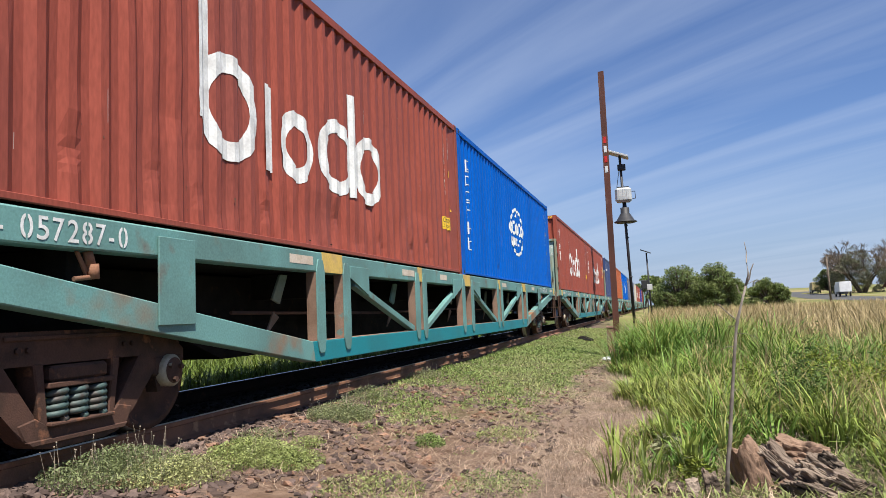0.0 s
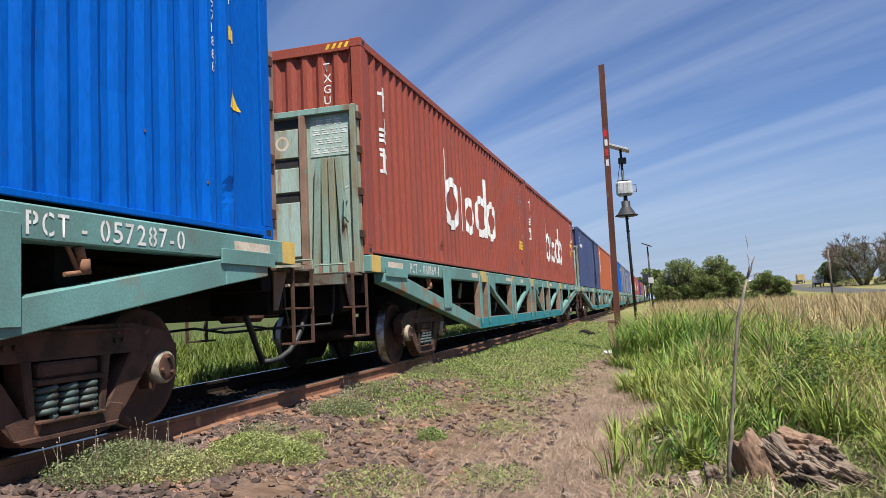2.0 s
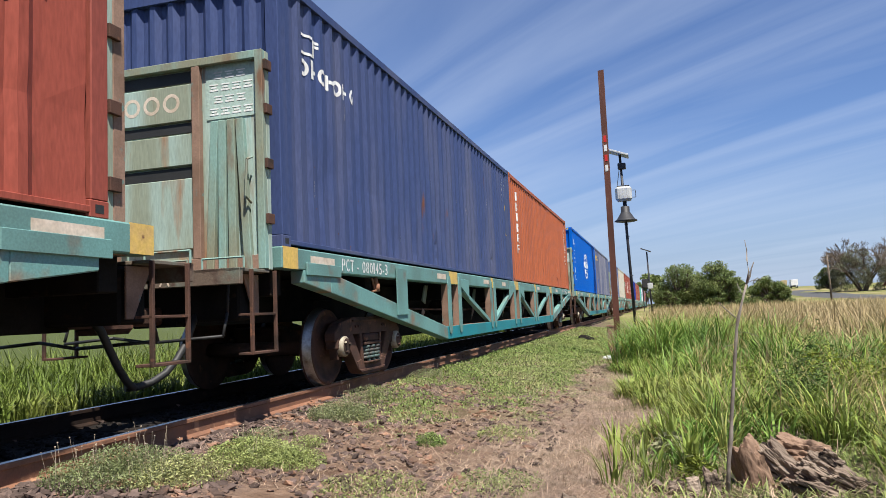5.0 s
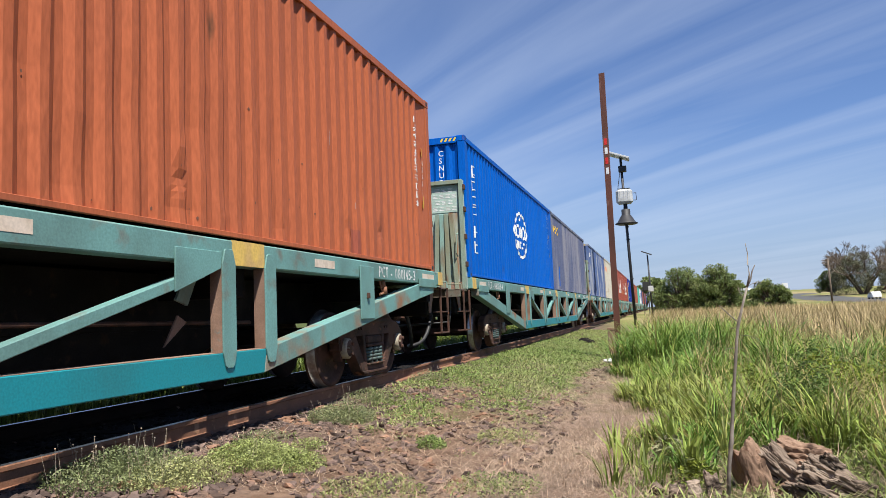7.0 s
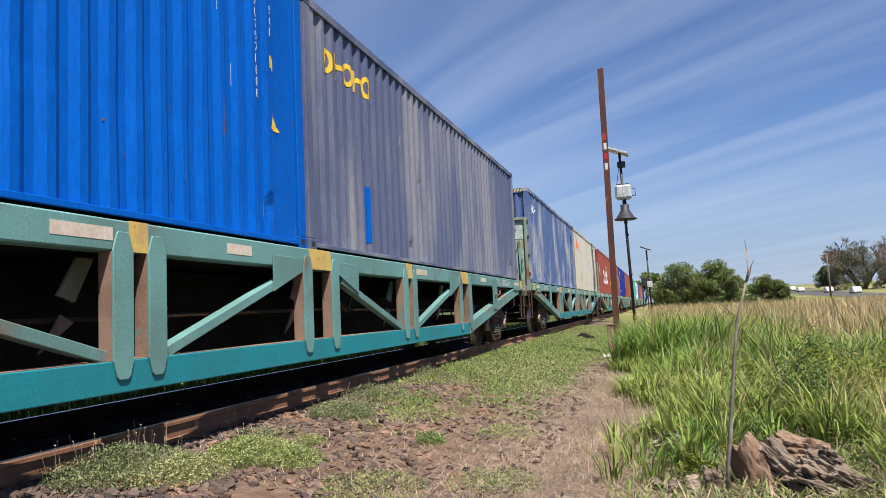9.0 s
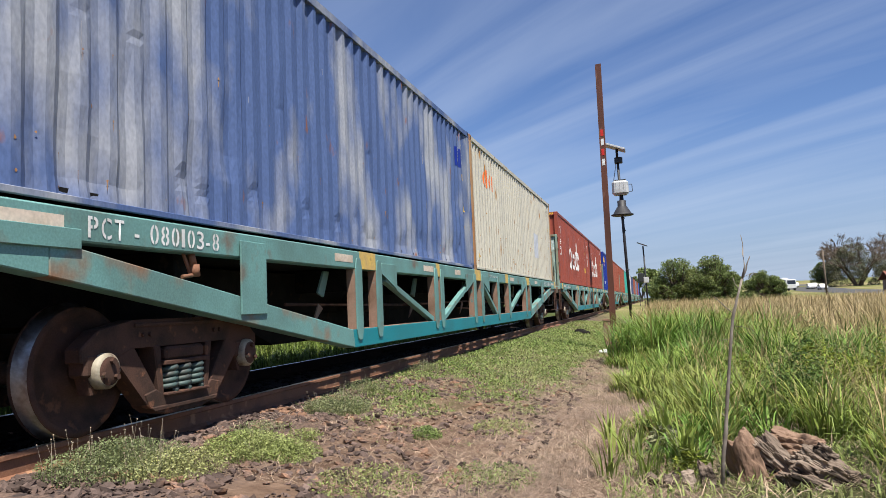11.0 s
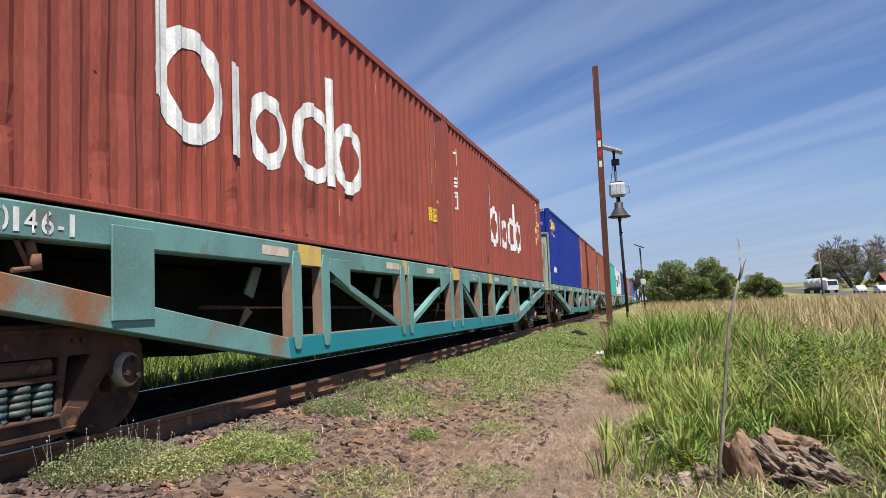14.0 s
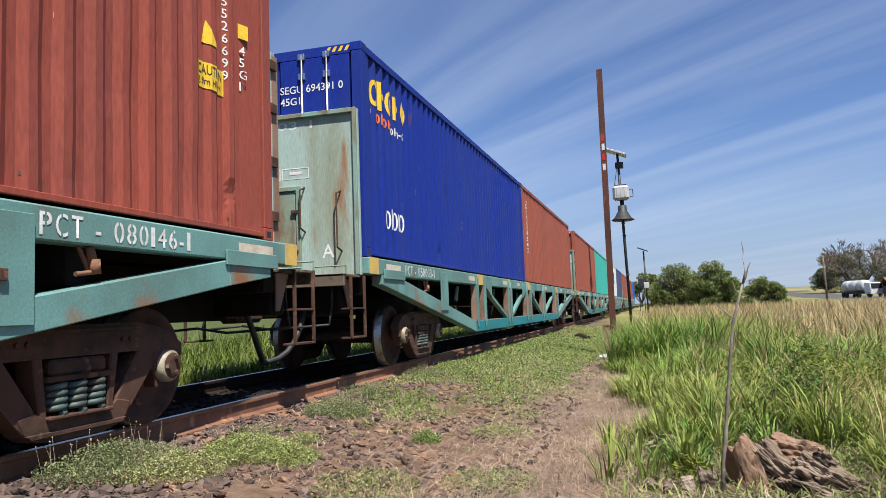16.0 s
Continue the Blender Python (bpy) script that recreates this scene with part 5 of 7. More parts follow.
def build_grass():
    r = random.Random(11)
    # tall green grass in tufts beside the path
    spots, pale, dark = [], [], []
    for _ in range(1750):
        y = 4.6 + 17 * r.random() ** 1.15
        edge = -0.55 + 0.75 * max(0, 1 - (y - 5) / 7) + 0.3 * math.sin(y * 1.7)
        x = edge + (2.0 + 0.62 * y) * r.random() ** 1.15
        if 4.5 < y < 6.3 and 0.2 < x < 1.35:
            continue
        k = 0.5 + 0.9 * noise.noise(Vector((x * 1.1, y * 0.9, 3)))
        if k < 0.12:
            continue
        tall = (0.34 + 0.020 * y) * (0.5 + 0.75 * k) * min(1.0, 0.5 + (x - edge) * 0.8)
        if x < 2.2 and y > 14:
            tall = 1.0 * (0.7 + 0.5 * k)
        elif x > 2.0 + 0.05 * y and y > 10.5 and r.random() < 0.6:
            continue
        shade = noise.noise(Vector((x * 0.7, y * 0.6, 41))) + (0.25 if y > 11 else 0)
        wide = r.uniform(0.12, 0.24)
        for _ in range(34):
            a, d = r.uniform(0, 6.28), wide * r.random() ** 0.5
            bx, by = x + d * math.cos(a), y + d * math.sin(a)
            kind = pale if r.random() < 0.09 + 0.03 * max(0, y - 12) + 0.03 * max(0, x - 2) else dark if shade > 0.2 else spots
            kind.append((bx, by, ground_z(bx, by) - 0.01, tall * r.uniform(0.5, 1.3), r.uniform(0.008, 0.022) * (1 + y * 0.02),
                         a + r.uniform(-0.7, 0.7), r.uniform(0.02, 0.4), r.uniform(0.5, 2.3)))
    # big arching clumps by the rail post and further into the field
    for x, y, rad, tall in ((0.0, 14.6, 0.5, 1.0), (0.5, 15.6, 0.6, 1.1), (-0.1, 16.6, 0.5, 1.15), (1.1, 17.0, 0.6, 1.0), (1.9, 13.2, 0.6, 0.8), (2.6, 12.4, 0.6, 0.75), (3.4, 13.6, 0.6, 0.75), (5.6, 11.5, 0.7, 0.75), (4.6, 9.6, 0.5, 0.7)):
        for _ in range(420):
            a, d = r.uniform(0, 6.28), rad * r.random() ** 0.6
            bx, by = x + d * math.cos(a), y + d * math.sin(a)
            dark.append((bx, by, ground_z(bx, by) - 0.01, tall * r.uniform(0.6, 1.25), r.uniform(0.012, 0.026) * 1.2, a + r.uniform(-0.5, 0.5), r.uniform(0.05, 0.4), r.uniform(0.7, 2.2)))
    # single broad tufts at the edge of the path
    for x, y, n, tall in ((-0.38, 5.14, 16, 0.42), (-0.12, 5.2, 14, 0.40), (0.16, 5.5, 26, 0.42), (-0.25, 5.8, 10, 0.3), (0.42, 6.1, 30, 0.45), (0.05, 6.3, 20, 0.35)):
        for _ in range(n):
            a, d = r.uniform(0, 6.28), 0.07 * r.random() ** 0.5
            bx, by = x + d * math.cos(a), y + d * math.sin(a)
            spots.append((bx, by, ground_z(bx, by) - 0.01, tall * r.uniform(0.5, 1.25), r.uniform(0.009, 0.019), a + r.uniform(-0.7, 0.7), r.uniform(0.02, 0.3), r.uniform(0.2, 1.5)))
    blades("tall_grass", spots, GRASS, "tall fresh green grass in tufts", segments=4)
    blades("dark_grass", dark, DEEP_GRASS, "dark green arching grass clumps beside the rail post", segments=4)
    blades("mixed_grass", pale, PALE_GRASS, "yellowing blades among the green grass", segments=3)
    # straw-coloured field
    spots = []
    for _ in range(46000):
        y = 10 + 88 * r.random() ** 1.6
        x = -0.6 + (5 + 0.72 * y) * r.random()
        if noise.noise(Vector((x * 0.35, y * 0.35, 9))) * 0.6 + (y - (15.5 if x < 2 else 13.0)) * 0.12 + 0.06 * (x - 3) < r.uniform(-0.1, 0.6):
            continue
        h = (1.02 + 0.35 * noise.noise(Vector((x * 0.3, y * 0.3, 1)))) * r.uniform(0.6, 1.15) * (0.62 if y < 13 else 0.78 if y < 17 else 1)
        spots.append((x, y, ground_z(x, y), h, r.uniform(0.006, 0.016) * (1 + y * 0.03), r.uniform(0, 6.28), r.uniform(0.0, 0.35), r.uniform(0.0, 0.9)))
    blades("dry_grass", spots, DRY, "tall dry straw-coloured field grass")
    spots = []
    for _ in range(9000):
        y = 5 + 30 * r.random() ** 1.4
        x = 0.5 + (5 + 0.7 * y) * r.random()
        if x < 1.4 and y < 6.5:
            continue
        spots.append((x, y, ground_z(x, y), r.uniform(0.35, 0.75) + 0.02 * min(y, 18), r.uniform(0.003, 0.007) * (1 + y * 0.03), r.uniform(0, 6.28), r.uniform(0.05, 0.5), r.uniform(0.0, 0.9)))
    blades("dry_stalks", spots, DRY, "thin dry stalks among the green grass")
    # beyond the track
    spots = []
    for _ in range(34000):
        y = 3 + 45 * r.random() ** 1.5
        x = -7.0 - 6 * r.random() ** 1.4
        h = (0.35 + 0.10 * min(5.0, -7.0 - x)) * r.uniform(0.7, 1.5)
        spots.append((x, y, ground_z(x, y) - 0.02, h, r.uniform(0.012, 0.03), r.uniform(0, 6.28), r.uniform(0.05, 0.5), r.uniform(0.2, 1.2)))
    blades("verge_grass", spots, VERGE, "green grass on the verge beyond the track")
    # flattened straw of the path
    spots = []
    for _ in range(30000):
        y = 4.3 + 15 * r.random() ** 1.3
        x = -0.92 + r.gauss(0, 0.50) + 0.012 * y
        spots.append((x, y, ground_z(x, y) + 0.002, r.uniform(0.05, 0.22), r.uniform(0.0016, 0.0042), r.uniform(0, 6.28), r.uniform(1.15, 1.55), r.uniform(0.0, 0.15)))
    # short dead stubble standing in the straw
    for _ in range(5000):
        y = 5.0 + 13 * r.random() ** 1.2
        x = -0.62 + r.gauss(0, 0.34) + 0.012 * y
        spots.append((x, y, ground_z(x, y), r.uniform(0.03, 0.12), r.uniform(0.002, 0.004), r.uniform(0, 6.28), r.uniform(0.1, 0.9), r.uniform(0.0, 0.4)))
    for _ in range(2600):
        y, x = r.uniform(4.2, 7.5), r.uniform(-0.4, 2.6)
        spots.append((x, y, ground_z(x, y) + 0.01, r.uniform(0.08, 0.26), r.uniform(0.003, 0.007), r.uniform(0, 6.28), r.uniform(0.9, 1.5), r.uniform(0.0, 0.3)))
    for _ in range(9000):
        y = 4.3 + 12 * r.random() ** 1.3
        x = r.uniform(-3.6, -1.2)
        spots.append((x, y, ground_z(x, y) + 0.006, r.uniform(0.04, 0.16), r.uniform(0.002, 0.005), r.uniform(0, 6.28), r.uniform(1.0, 1.5), r.uniform(0.0, 0.2)))
    blades("trodden_straw", spots, STRAW, "flattened dry straw on the path", "straw")
    # low turf: blades and clover leaves in uneven mats, thin towards the gravel and the straw path
    def mat_of_turf(x, y):
        k = 0.75 * noise.noise(Vector((x * 1.3, y * 0.9, 20))) + 0.45 * noise.noise(Vector((x * 4.2, y * 4.2, 2)))
        k += min(0.62, (y - 7.4) * 0.13) if y < 13 else 0.62
        edge = -1.55 + 0.35 * noise.noise(Vector((y * 0.7, 3, 8))) + max(0.0, y - 16) * 0.16
        return k - max(0.0, x - edge) * 2.2
    spots = []
    for _ in range(60000):
        y = 4.3 + 32 * r.random() ** 1.5
        x = -3.75 + 3.2 * r.random()
        k = mat_of_turf(x, y)
        if k < r.uniform(-0.05, 0.35):
            continue
        spots.append((x, y, ground_z(x, y) - 0.004, r.uniform(0.025, 0.085) * (1 + 0.5 * min(k, 1)), r.uniform(0.004, 0.011) * (1 + 0.04 * y), r.uniform(0, 6.28), r.uniform(0.2, 1.2), r.uniform(0.2, 0.9)))
    clover_v, clover_f = [], []
    for _ in range(125000):
        y = 4.3 + 22 * r.random() ** 1.5
        x = -3.75 + 3.4 * r.random()
        k = mat_of_turf(x, y) - 0.05
        if k < r.uniform(-0.12, 0.30):
            continue
        lift = 0.10 * max(0.0, min(k, 0.9)) * (0.35 + noise.noise(Vector((x * 3, y * 3, 77))) ** 2 * 2.2)
        z = ground_z(x, y) + 0.004 + lift * r.random()
        size = r.uniform(0.005, 0.011) * (1 + 0.05 * y)
        q = Euler((r.uniform(-0.8, 0.8), r.uniform(-0.8, 0.8), r.uniform(0, 6.28))).to_matrix()
        i = len(clover_v)
        for u, v in ((-1.2, 0), (0, 0.75), (1.2, 0), (0, -0.75)):
            clover_v.append(tuple(Vector((x, y, z)) + q @ Vector((u * size, v * size, 0))))
        clover_f.append((i, i + 1, i + 2, i + 3))
    me = bpy.data.meshes.new("clover")
    me.from_pydata(clover_v, [], clover_f)
    me.materials.append(CLOVER)
    tagged(new("clover", me), "low leafy clover mats beside the track", "clover", "", "stuff")
    for _ in range(5200):
        y, x = r.uniform(4.2, 7.0), r.uniform(-0.35, 2.6)
        spots.append((x, y, ground_z(x, y) - 0.004, r.uniform(0.04, 0.16), r.uniform(0.006, 0.014), r.uniform(0, 6.28), r.uniform(0.2, 1.1), r.uniform(0.2, 1.2)))
    blades("low_turf", spots, WEED, "low patchy green turf beside the track", "turf")


build_grass()


def build_weeds():
    """Weedy clumps with small leaves beside the rail."""
    r = random.Random(5)
    heads = material("seed_heads", (0.42, 0.34, 0.24), scale=5, rough=0.9, bump=0)
    for x, y, wide, tall, n, seeds, leaf in ((-3.50, 4.15, 0.46, 0.20, 2900, 44, GREY_WEED), (-3.12, 4.25, 0.34, 0.14, 1700, 6, WEED), (-2.98, 4.95, 0.34, 0.16, 2600, 6, WEED), (-2.66, 5.0, 0.24, 0.12, 1100, 0, WEED), (-3.16, 6.95, 0.36, 0.17, 2200, 16, GREY_WEED),
                                             (-3.42, 8.3, 0.35, 0.18, 600, 10, GREY_WEED), (-2.0, 6.25, 0.15, 0.10, 420, 0, CLOVER), (-2.85, 5.6, 0.16, 0.08, 260, 0, WEED), (-1.15, 5.0, 0.38, 0.07, 620, 0, CLOVER),
                                             (-1.9, 4.6, 0.40, 0.08, 700, 0, WEED), (-1.45, 6.9, 0.35, 0.07, 500, 0, WEED), (-3.3, 5.6, 0.25, 0.10, 380, 4, GREY_WEED), (-3.55, 11.0, 0.30, 0.16, 500, 8, GREY_WEED)):
        verts, faces = [], []
        for _ in range(int(n * 2.2)):
            a, d = r.uniform(0, 6.28), wide * r.random() ** 0.6
            px, py = x + d * math.cos(a) * 0.9, y + d * math.sin(a) * 1.2
            z = ground_z(px, py) + tall * r.random() * (1.1 - d / wide * 0.6)
            s = r.uniform(0.004, 0.011)
            q = Euler((r.uniform(-0.9, 0.9), r.uniform(-0.9, 0.9), r.uniform(0, 6.28))).to_matrix()
            i = len(verts)
            for u, v in ((-1.4, 0), (0, 0.6), (1.4, 0), (0, -0.6)):
                verts.append(Vector((px, py, z)) + q @ Vector((u * s, v * s, 0)))
            faces.append((i, i + 1, i + 2, i + 3))
            if r.random() < 0.3:
                i = len(verts)
                g = ground_z(px, py)
                verts += [Vector((px - 0.002, py, g)), Vector((px + 0.002, py, g)), Vector((px, py, z))]
                faces.append((i, i + 1, i + 2))
        me = bpy.data.meshes.new("weed_clump")
        me.from_pydata([tuple(v) for v in verts], [], faces)
        me.materials.append(leaf)
        clump = tagged(new("weed_clump", me), "low leafy green weed clump on the ballast shoulder", "weed", "weeds beside the rail", "stuff")
        if seeds:
            bm = bmesh.new()
            for _ in range(seeds):
                a, d = r.uniform(0, 6.28), wide * r.random() ** 0.6
                px, py = x + d * math.cos(a) * 0.9, y + d * math.sin(a) * 1.2
                g = ground_z(px, py)
                top = Vector((px + r.uniform(-0.06, 0.06), py + r.uniform(-0.06, 0.06), g + tall * r.uniform(0.9, 1.45)))
                tube(bm, (px, py, g), top, 0.0009, n=4, caps=False)
                bmesh.ops.create_icosphere(bm, subdivisions=1, radius=r.uniform(0.003, 0.006), matrix=Matrix.Translation(top))
            part("seed_head", bm, heads, clump, "pale seed heads on thin stalks")


build_weeds()


def build_stones():
    r = random.Random(8)
    mat = material("ballast_stone", (0.095, 0.068, 0.058), (0.165, 0.108, 0.085), (0.20, 0.115, 0.075), scale=3, fine=60, rough=0.95, bump=0.4, spec=0.15, island=0.5, spot=(0.55, 0.6), spot_scale=3)
    kinds = []
    for k in range(8):
        bm = bmesh.new()
        bmesh.ops.create_icosphere(bm, subdivisions=1, radius=0.5)
        for v in bm.verts:
            v.co *= 1 + 0.75 * noise.noise(v.co * 2.6 + Vector((k * 7, 0, 0)))
            v.co.z *= 0.55
        kinds.append(mesh_of("stone", bm, mat))
    bed = tagged(new("ballast_shoulder"), "loose dark broken ballast stones with brown clods", "ballast", "", "structure")
    for i in range(300):
        y = 4.2 + 7 * r.random() ** 1.3
        x = -3.70 + 2.5 * r.random() ** 1.3
        s = 0.035 + 0.06 * r.random() ** 2
        ob = new("stone", r.choice(kinds))
        ob.parent = bed
        ob.matrix_basis = Matrix.LocRotScale((x, y, ground_z(x, y) + s * 0.1), Euler((r.uniform(-0.4, 0.4), r.uniform(-0.4, 0.4), r.uniform(0, 6.28))), (s * r.uniform(0.8, 1.5), s, s * r.uniform(0.6, 1.0)))
    # near-black stone colour holds the train's shade between the rails
    shaded_stone = material("oily_ballast", (0.016, 0.014, 0.013), (0.03, 0.025, 0.022), scale=3, fine=60, rough=0.95, bump=0.3, island=0.4, spec=0.08)
    verts, faces, verts2, faces2 = [], [], [], []
    shapes = [([v.co.copy() for v in k.vertices], [tuple(f.vertices) for f in k.polygons]) for k in kinds]
    for i in range(24000):
        y = 3.5 + 30 * r.random() ** 1.8
        if r.random() < 0.35:
            x = TRACK_X + r.uniform(-1.7, 1.7)
        else:
            x = -3.85 + 2.9 * r.random() ** 1.5
            if noise.noise(Vector((x * 1.1, y * 0.9, 31))) < -0.22 - 0.1 * (x + 3):
                continue
        s = 0.012 + (0.070 if y < 10 else 0.05) * r.random() ** 2.2
        q = Matrix.LocRotScale((x, y, ground_z(x, y) + s * 0.1), Euler((r.uniform(-0.5, 0.5), r.uniform(-0.5, 0.5), r.uniform(0, 6.28))), (s * 1.3, s, s))
        vs, fs = r.choice(shapes)
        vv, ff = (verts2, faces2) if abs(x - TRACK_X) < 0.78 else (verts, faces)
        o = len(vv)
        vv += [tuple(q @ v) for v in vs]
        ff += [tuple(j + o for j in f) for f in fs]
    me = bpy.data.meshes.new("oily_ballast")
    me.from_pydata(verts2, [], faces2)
    me.materials.append(shaded_stone)
    tagged(new("oily_ballast", me), "ballast between the rails, coloured near-black for the train's shade", "ballast", "", "stuff")
    me = bpy.data.meshes.new("ballast")
    me.from_pydata(verts, [], faces)
    me.materials.append(mat)
    tagged(new("ballast", me), "dark brown broken ballast between and beside the rails", "ballast", "", "stuff")


build_stones()


# ---- posts and masts ----
def build_rail_post():
    """An old rail set upright in the ground."""
    post = new("rail_post")
    bm = bmesh.new()
    half = [(0.0, 0.07), (0.034, 0.07), (0.034, 0.035), (0.009, 0.025), (0.009, -0.05), (0.074, -0.062), (0.074, -0.074)]
    outline = half + [(-a, b) for a, b in half[::-1] if a > 0]
    rings = [[bm.verts.new((a, b, z)) for a, b in outline] for z in (-0.6, 2.0, 4.5, 7.04)]
    for p, q in zip(rings[:-1], rings[1:]):
        for i in range(len(outline)):
            bm.faces.new((p[i], p[(i + 1) % len(outline)], q[(i + 1) % len(outline)], q[i]))
    bm.faces.new(rings[0]); bm.faces.new(rings[-1][::-1])
    part("shaft", bm, material("dark_red_rust", (0.115, 0.038, 0.023), (0.07, 0.026, 0.017), (0.17, 0.075, 0.05), scale=1.5, fine=60, rough=0.8, bump=0.2, stretch=(1, 1, 0.4)), post, "dark red rusty old rail")
    red = material("red_reflector", (0.6, 0.03, 0.02), scale=5, rough=0.4, bump=0.02)
    for z, mat, name in ((5.23, red, "red_band"), (5.0, WHITE, "white_band"), (4.75, red, "red_band"), (4.5, WHITE, "white_band")):
        bm = bmesh.new()
        box(bm, -0.036, 0.0365, -0.0775, -0.0745, z, z + 0.16)
        part(name, bm, mat, post)
    tagged(post, "tall rusty upright rail post with red and white bands", "post")
    post.matrix_basis = pose(-0.985, 18.2, -0.42, 0, 0, -14)
    # short marker beside it
    conc = material("rusty_concrete", (0.22, 0.12, 0.085), (0.30, 0.20, 0.15), scale=4, rough=0.9, bump=0.3)
    bm = bmesh.new()
    box(bm, -0.10, 0.10, -0.10, 0.10, -0.1, 0.66, 0.015)
    box(bm, -0.115, 0.115, -0.115, 0.115, 0.66, 0.72, 0.01)
    thing("marker_post", bm, conc, "short red-brown marker post by the rail post", "marker post", at=pose(-1.22, 19.5, -0.41))


build_rail_post()


def build_mast():
    grey = material("dark_grey_paint", (0.020, 0.020, 0.024), (0.014, 0.014, 0.017), scale=3, rough=0.6, bump=0.05)
    silver = material("white_cabinet", (0.44, 0.45, 0.45), (0.34, 0.35, 0.35), scale=3, rough=0.45, bump=0.03)
    cell = material("solar_cell", (0.015, 0.02, 0.05), scale=4, rough=0.2, bump=0)
    mast = new("signal_mast")
    bm = bmesh.new()
    tube(bm, (0, 0, -0.8), (-0.27, 0, 9.3), 0.085, 0.07, n=12)
    for z in (2.4, 4.6, 5.3):
        tube(bm, (-0.028 * z, 0, z), (-0.028 * z, 0, z + 0.06), 0.105, n=12)
    part("pole", bm, grey, mast)
    bm = bmesh.new()
    lathe(bm, [(5.46, 0.50), (5.50, 0.63), (5.54, 0.62), (5.60, 0.50), (5.98, 0.27), (6.0, 0.24), (6.32, 0.24), (6.34, 0.12), (6.62, 0.10)], 20, "z", (-0.16, 0, 0))
    part("hood", bm, grey, mast, "dark bell-shaped hood")
    bm = bmesh.new()
    box(bm, -0.64, 0.26, -0.30, 0.28, 6.62, 7.46, 0.13)
    for x in (-0.40, -0.19, 0.02):
        box(bm, x - 0.015, x + 0.015, -0.315, -0.298, 6.76, 7.34, 0.005)
    cab = part("cabinet", bm, silver, mast, "white equipment cabinet")
    bm = bmesh.new()
    box(bm, -0.52, 0.14, -0.20, 0.18, 7.462, 7.50, 0.01)
    bent_tube(bm, [(0.28, -0.1, 7.2), (0.45, -0.1, 7.2), (0.47, -0.1, 6.8), (0.28, -0.1, 6.8)], 0.02, 6)
    part("cabinet_roof", bm, grey, cab)
    bm = bmesh.new()
    box(bm, -0.42, 0.02, -0.18, 0.18, 8.45, 8.78, 0.03)
    part("junction_box", bm, grey, mast)
    bm = bmesh.new()
    bent_tube(bm, [(-0.52, -0.1, 7.46), (-0.42, -0.12, 8.0), (-0.34, -0.1, 8.46)], 0.018, 6)
    part("cable", bm, BLACK, mast)
    m = Matrix.Translation((-0.45, 0, 9.42)) @ Matrix.Rotation(radians(21), 4, "Y")
    bm = bmesh.new()
    box(bm, -0.75, 0.70, -0.5, 0.5, -0.07, 0.03, 0.012, m)
    panel = part("solar_panel", bm, silver, mast, "tilted solar panel with pale frame")
    bm = bmesh.new()
    box(bm, -0.71, 0.66, -0.46, 0.46, 0.031, 0.036, 0, m)
    part("cell", bm, cell, panel)
    tagged(mast, "grey solar powered signal mast with hood and white cabinet", "signal mast")
    mast.matrix_basis = pose(-1.30, 42, -0.02)

    mast = new("lamp_mast")
    bm = bmesh.new()
    tube(bm, (0, 0, -0.5), (-0.18, 0, 6.7), 0.10, 0.08, n=10)
    part("pole", bm, grey, mast)
    bm = bmesh.new()
    m = Matrix.Translation((-0.2, 0, 6.85)) @ Matrix.Rotation(radians(22), 4, "Y")
    box(bm, -0.62, 0.5, -0.5, 0.5, -0.03, 0.03, 0.008, m)
    part("solar_panel", bm, grey, mast, "tilted dark solar panel")
    bm = bmesh.new()
    box(bm, -0.32, 0.22, -0.2, 0.2, 2.8, 3.4, 0.03)
    part("cabinet", bm, silver, mast, "white equipment cabinet")
    tagged(mast, "slim solar mast with a small white cabinet", "signal mast")
    mast.matrix_basis = pose(-0.70, 80, -0.4)

    bm = bmesh.new()
    box(bm, -0.45, 0.45, -0.45, 0.45, 3.6, 4.9, 0.06)
    for sx in (-0.35, 0.35):
        for sy in (-0.35, 0.35):
            tube(bm, (sx, sy, -0.2), (sx, sy, 3.6), 0.06, n=6)
    thing("water_tank", bm, BLACK, "black tank on a stand beside the line", "tank", at=pose(-1.75, 112, -0.4))


build_mast()


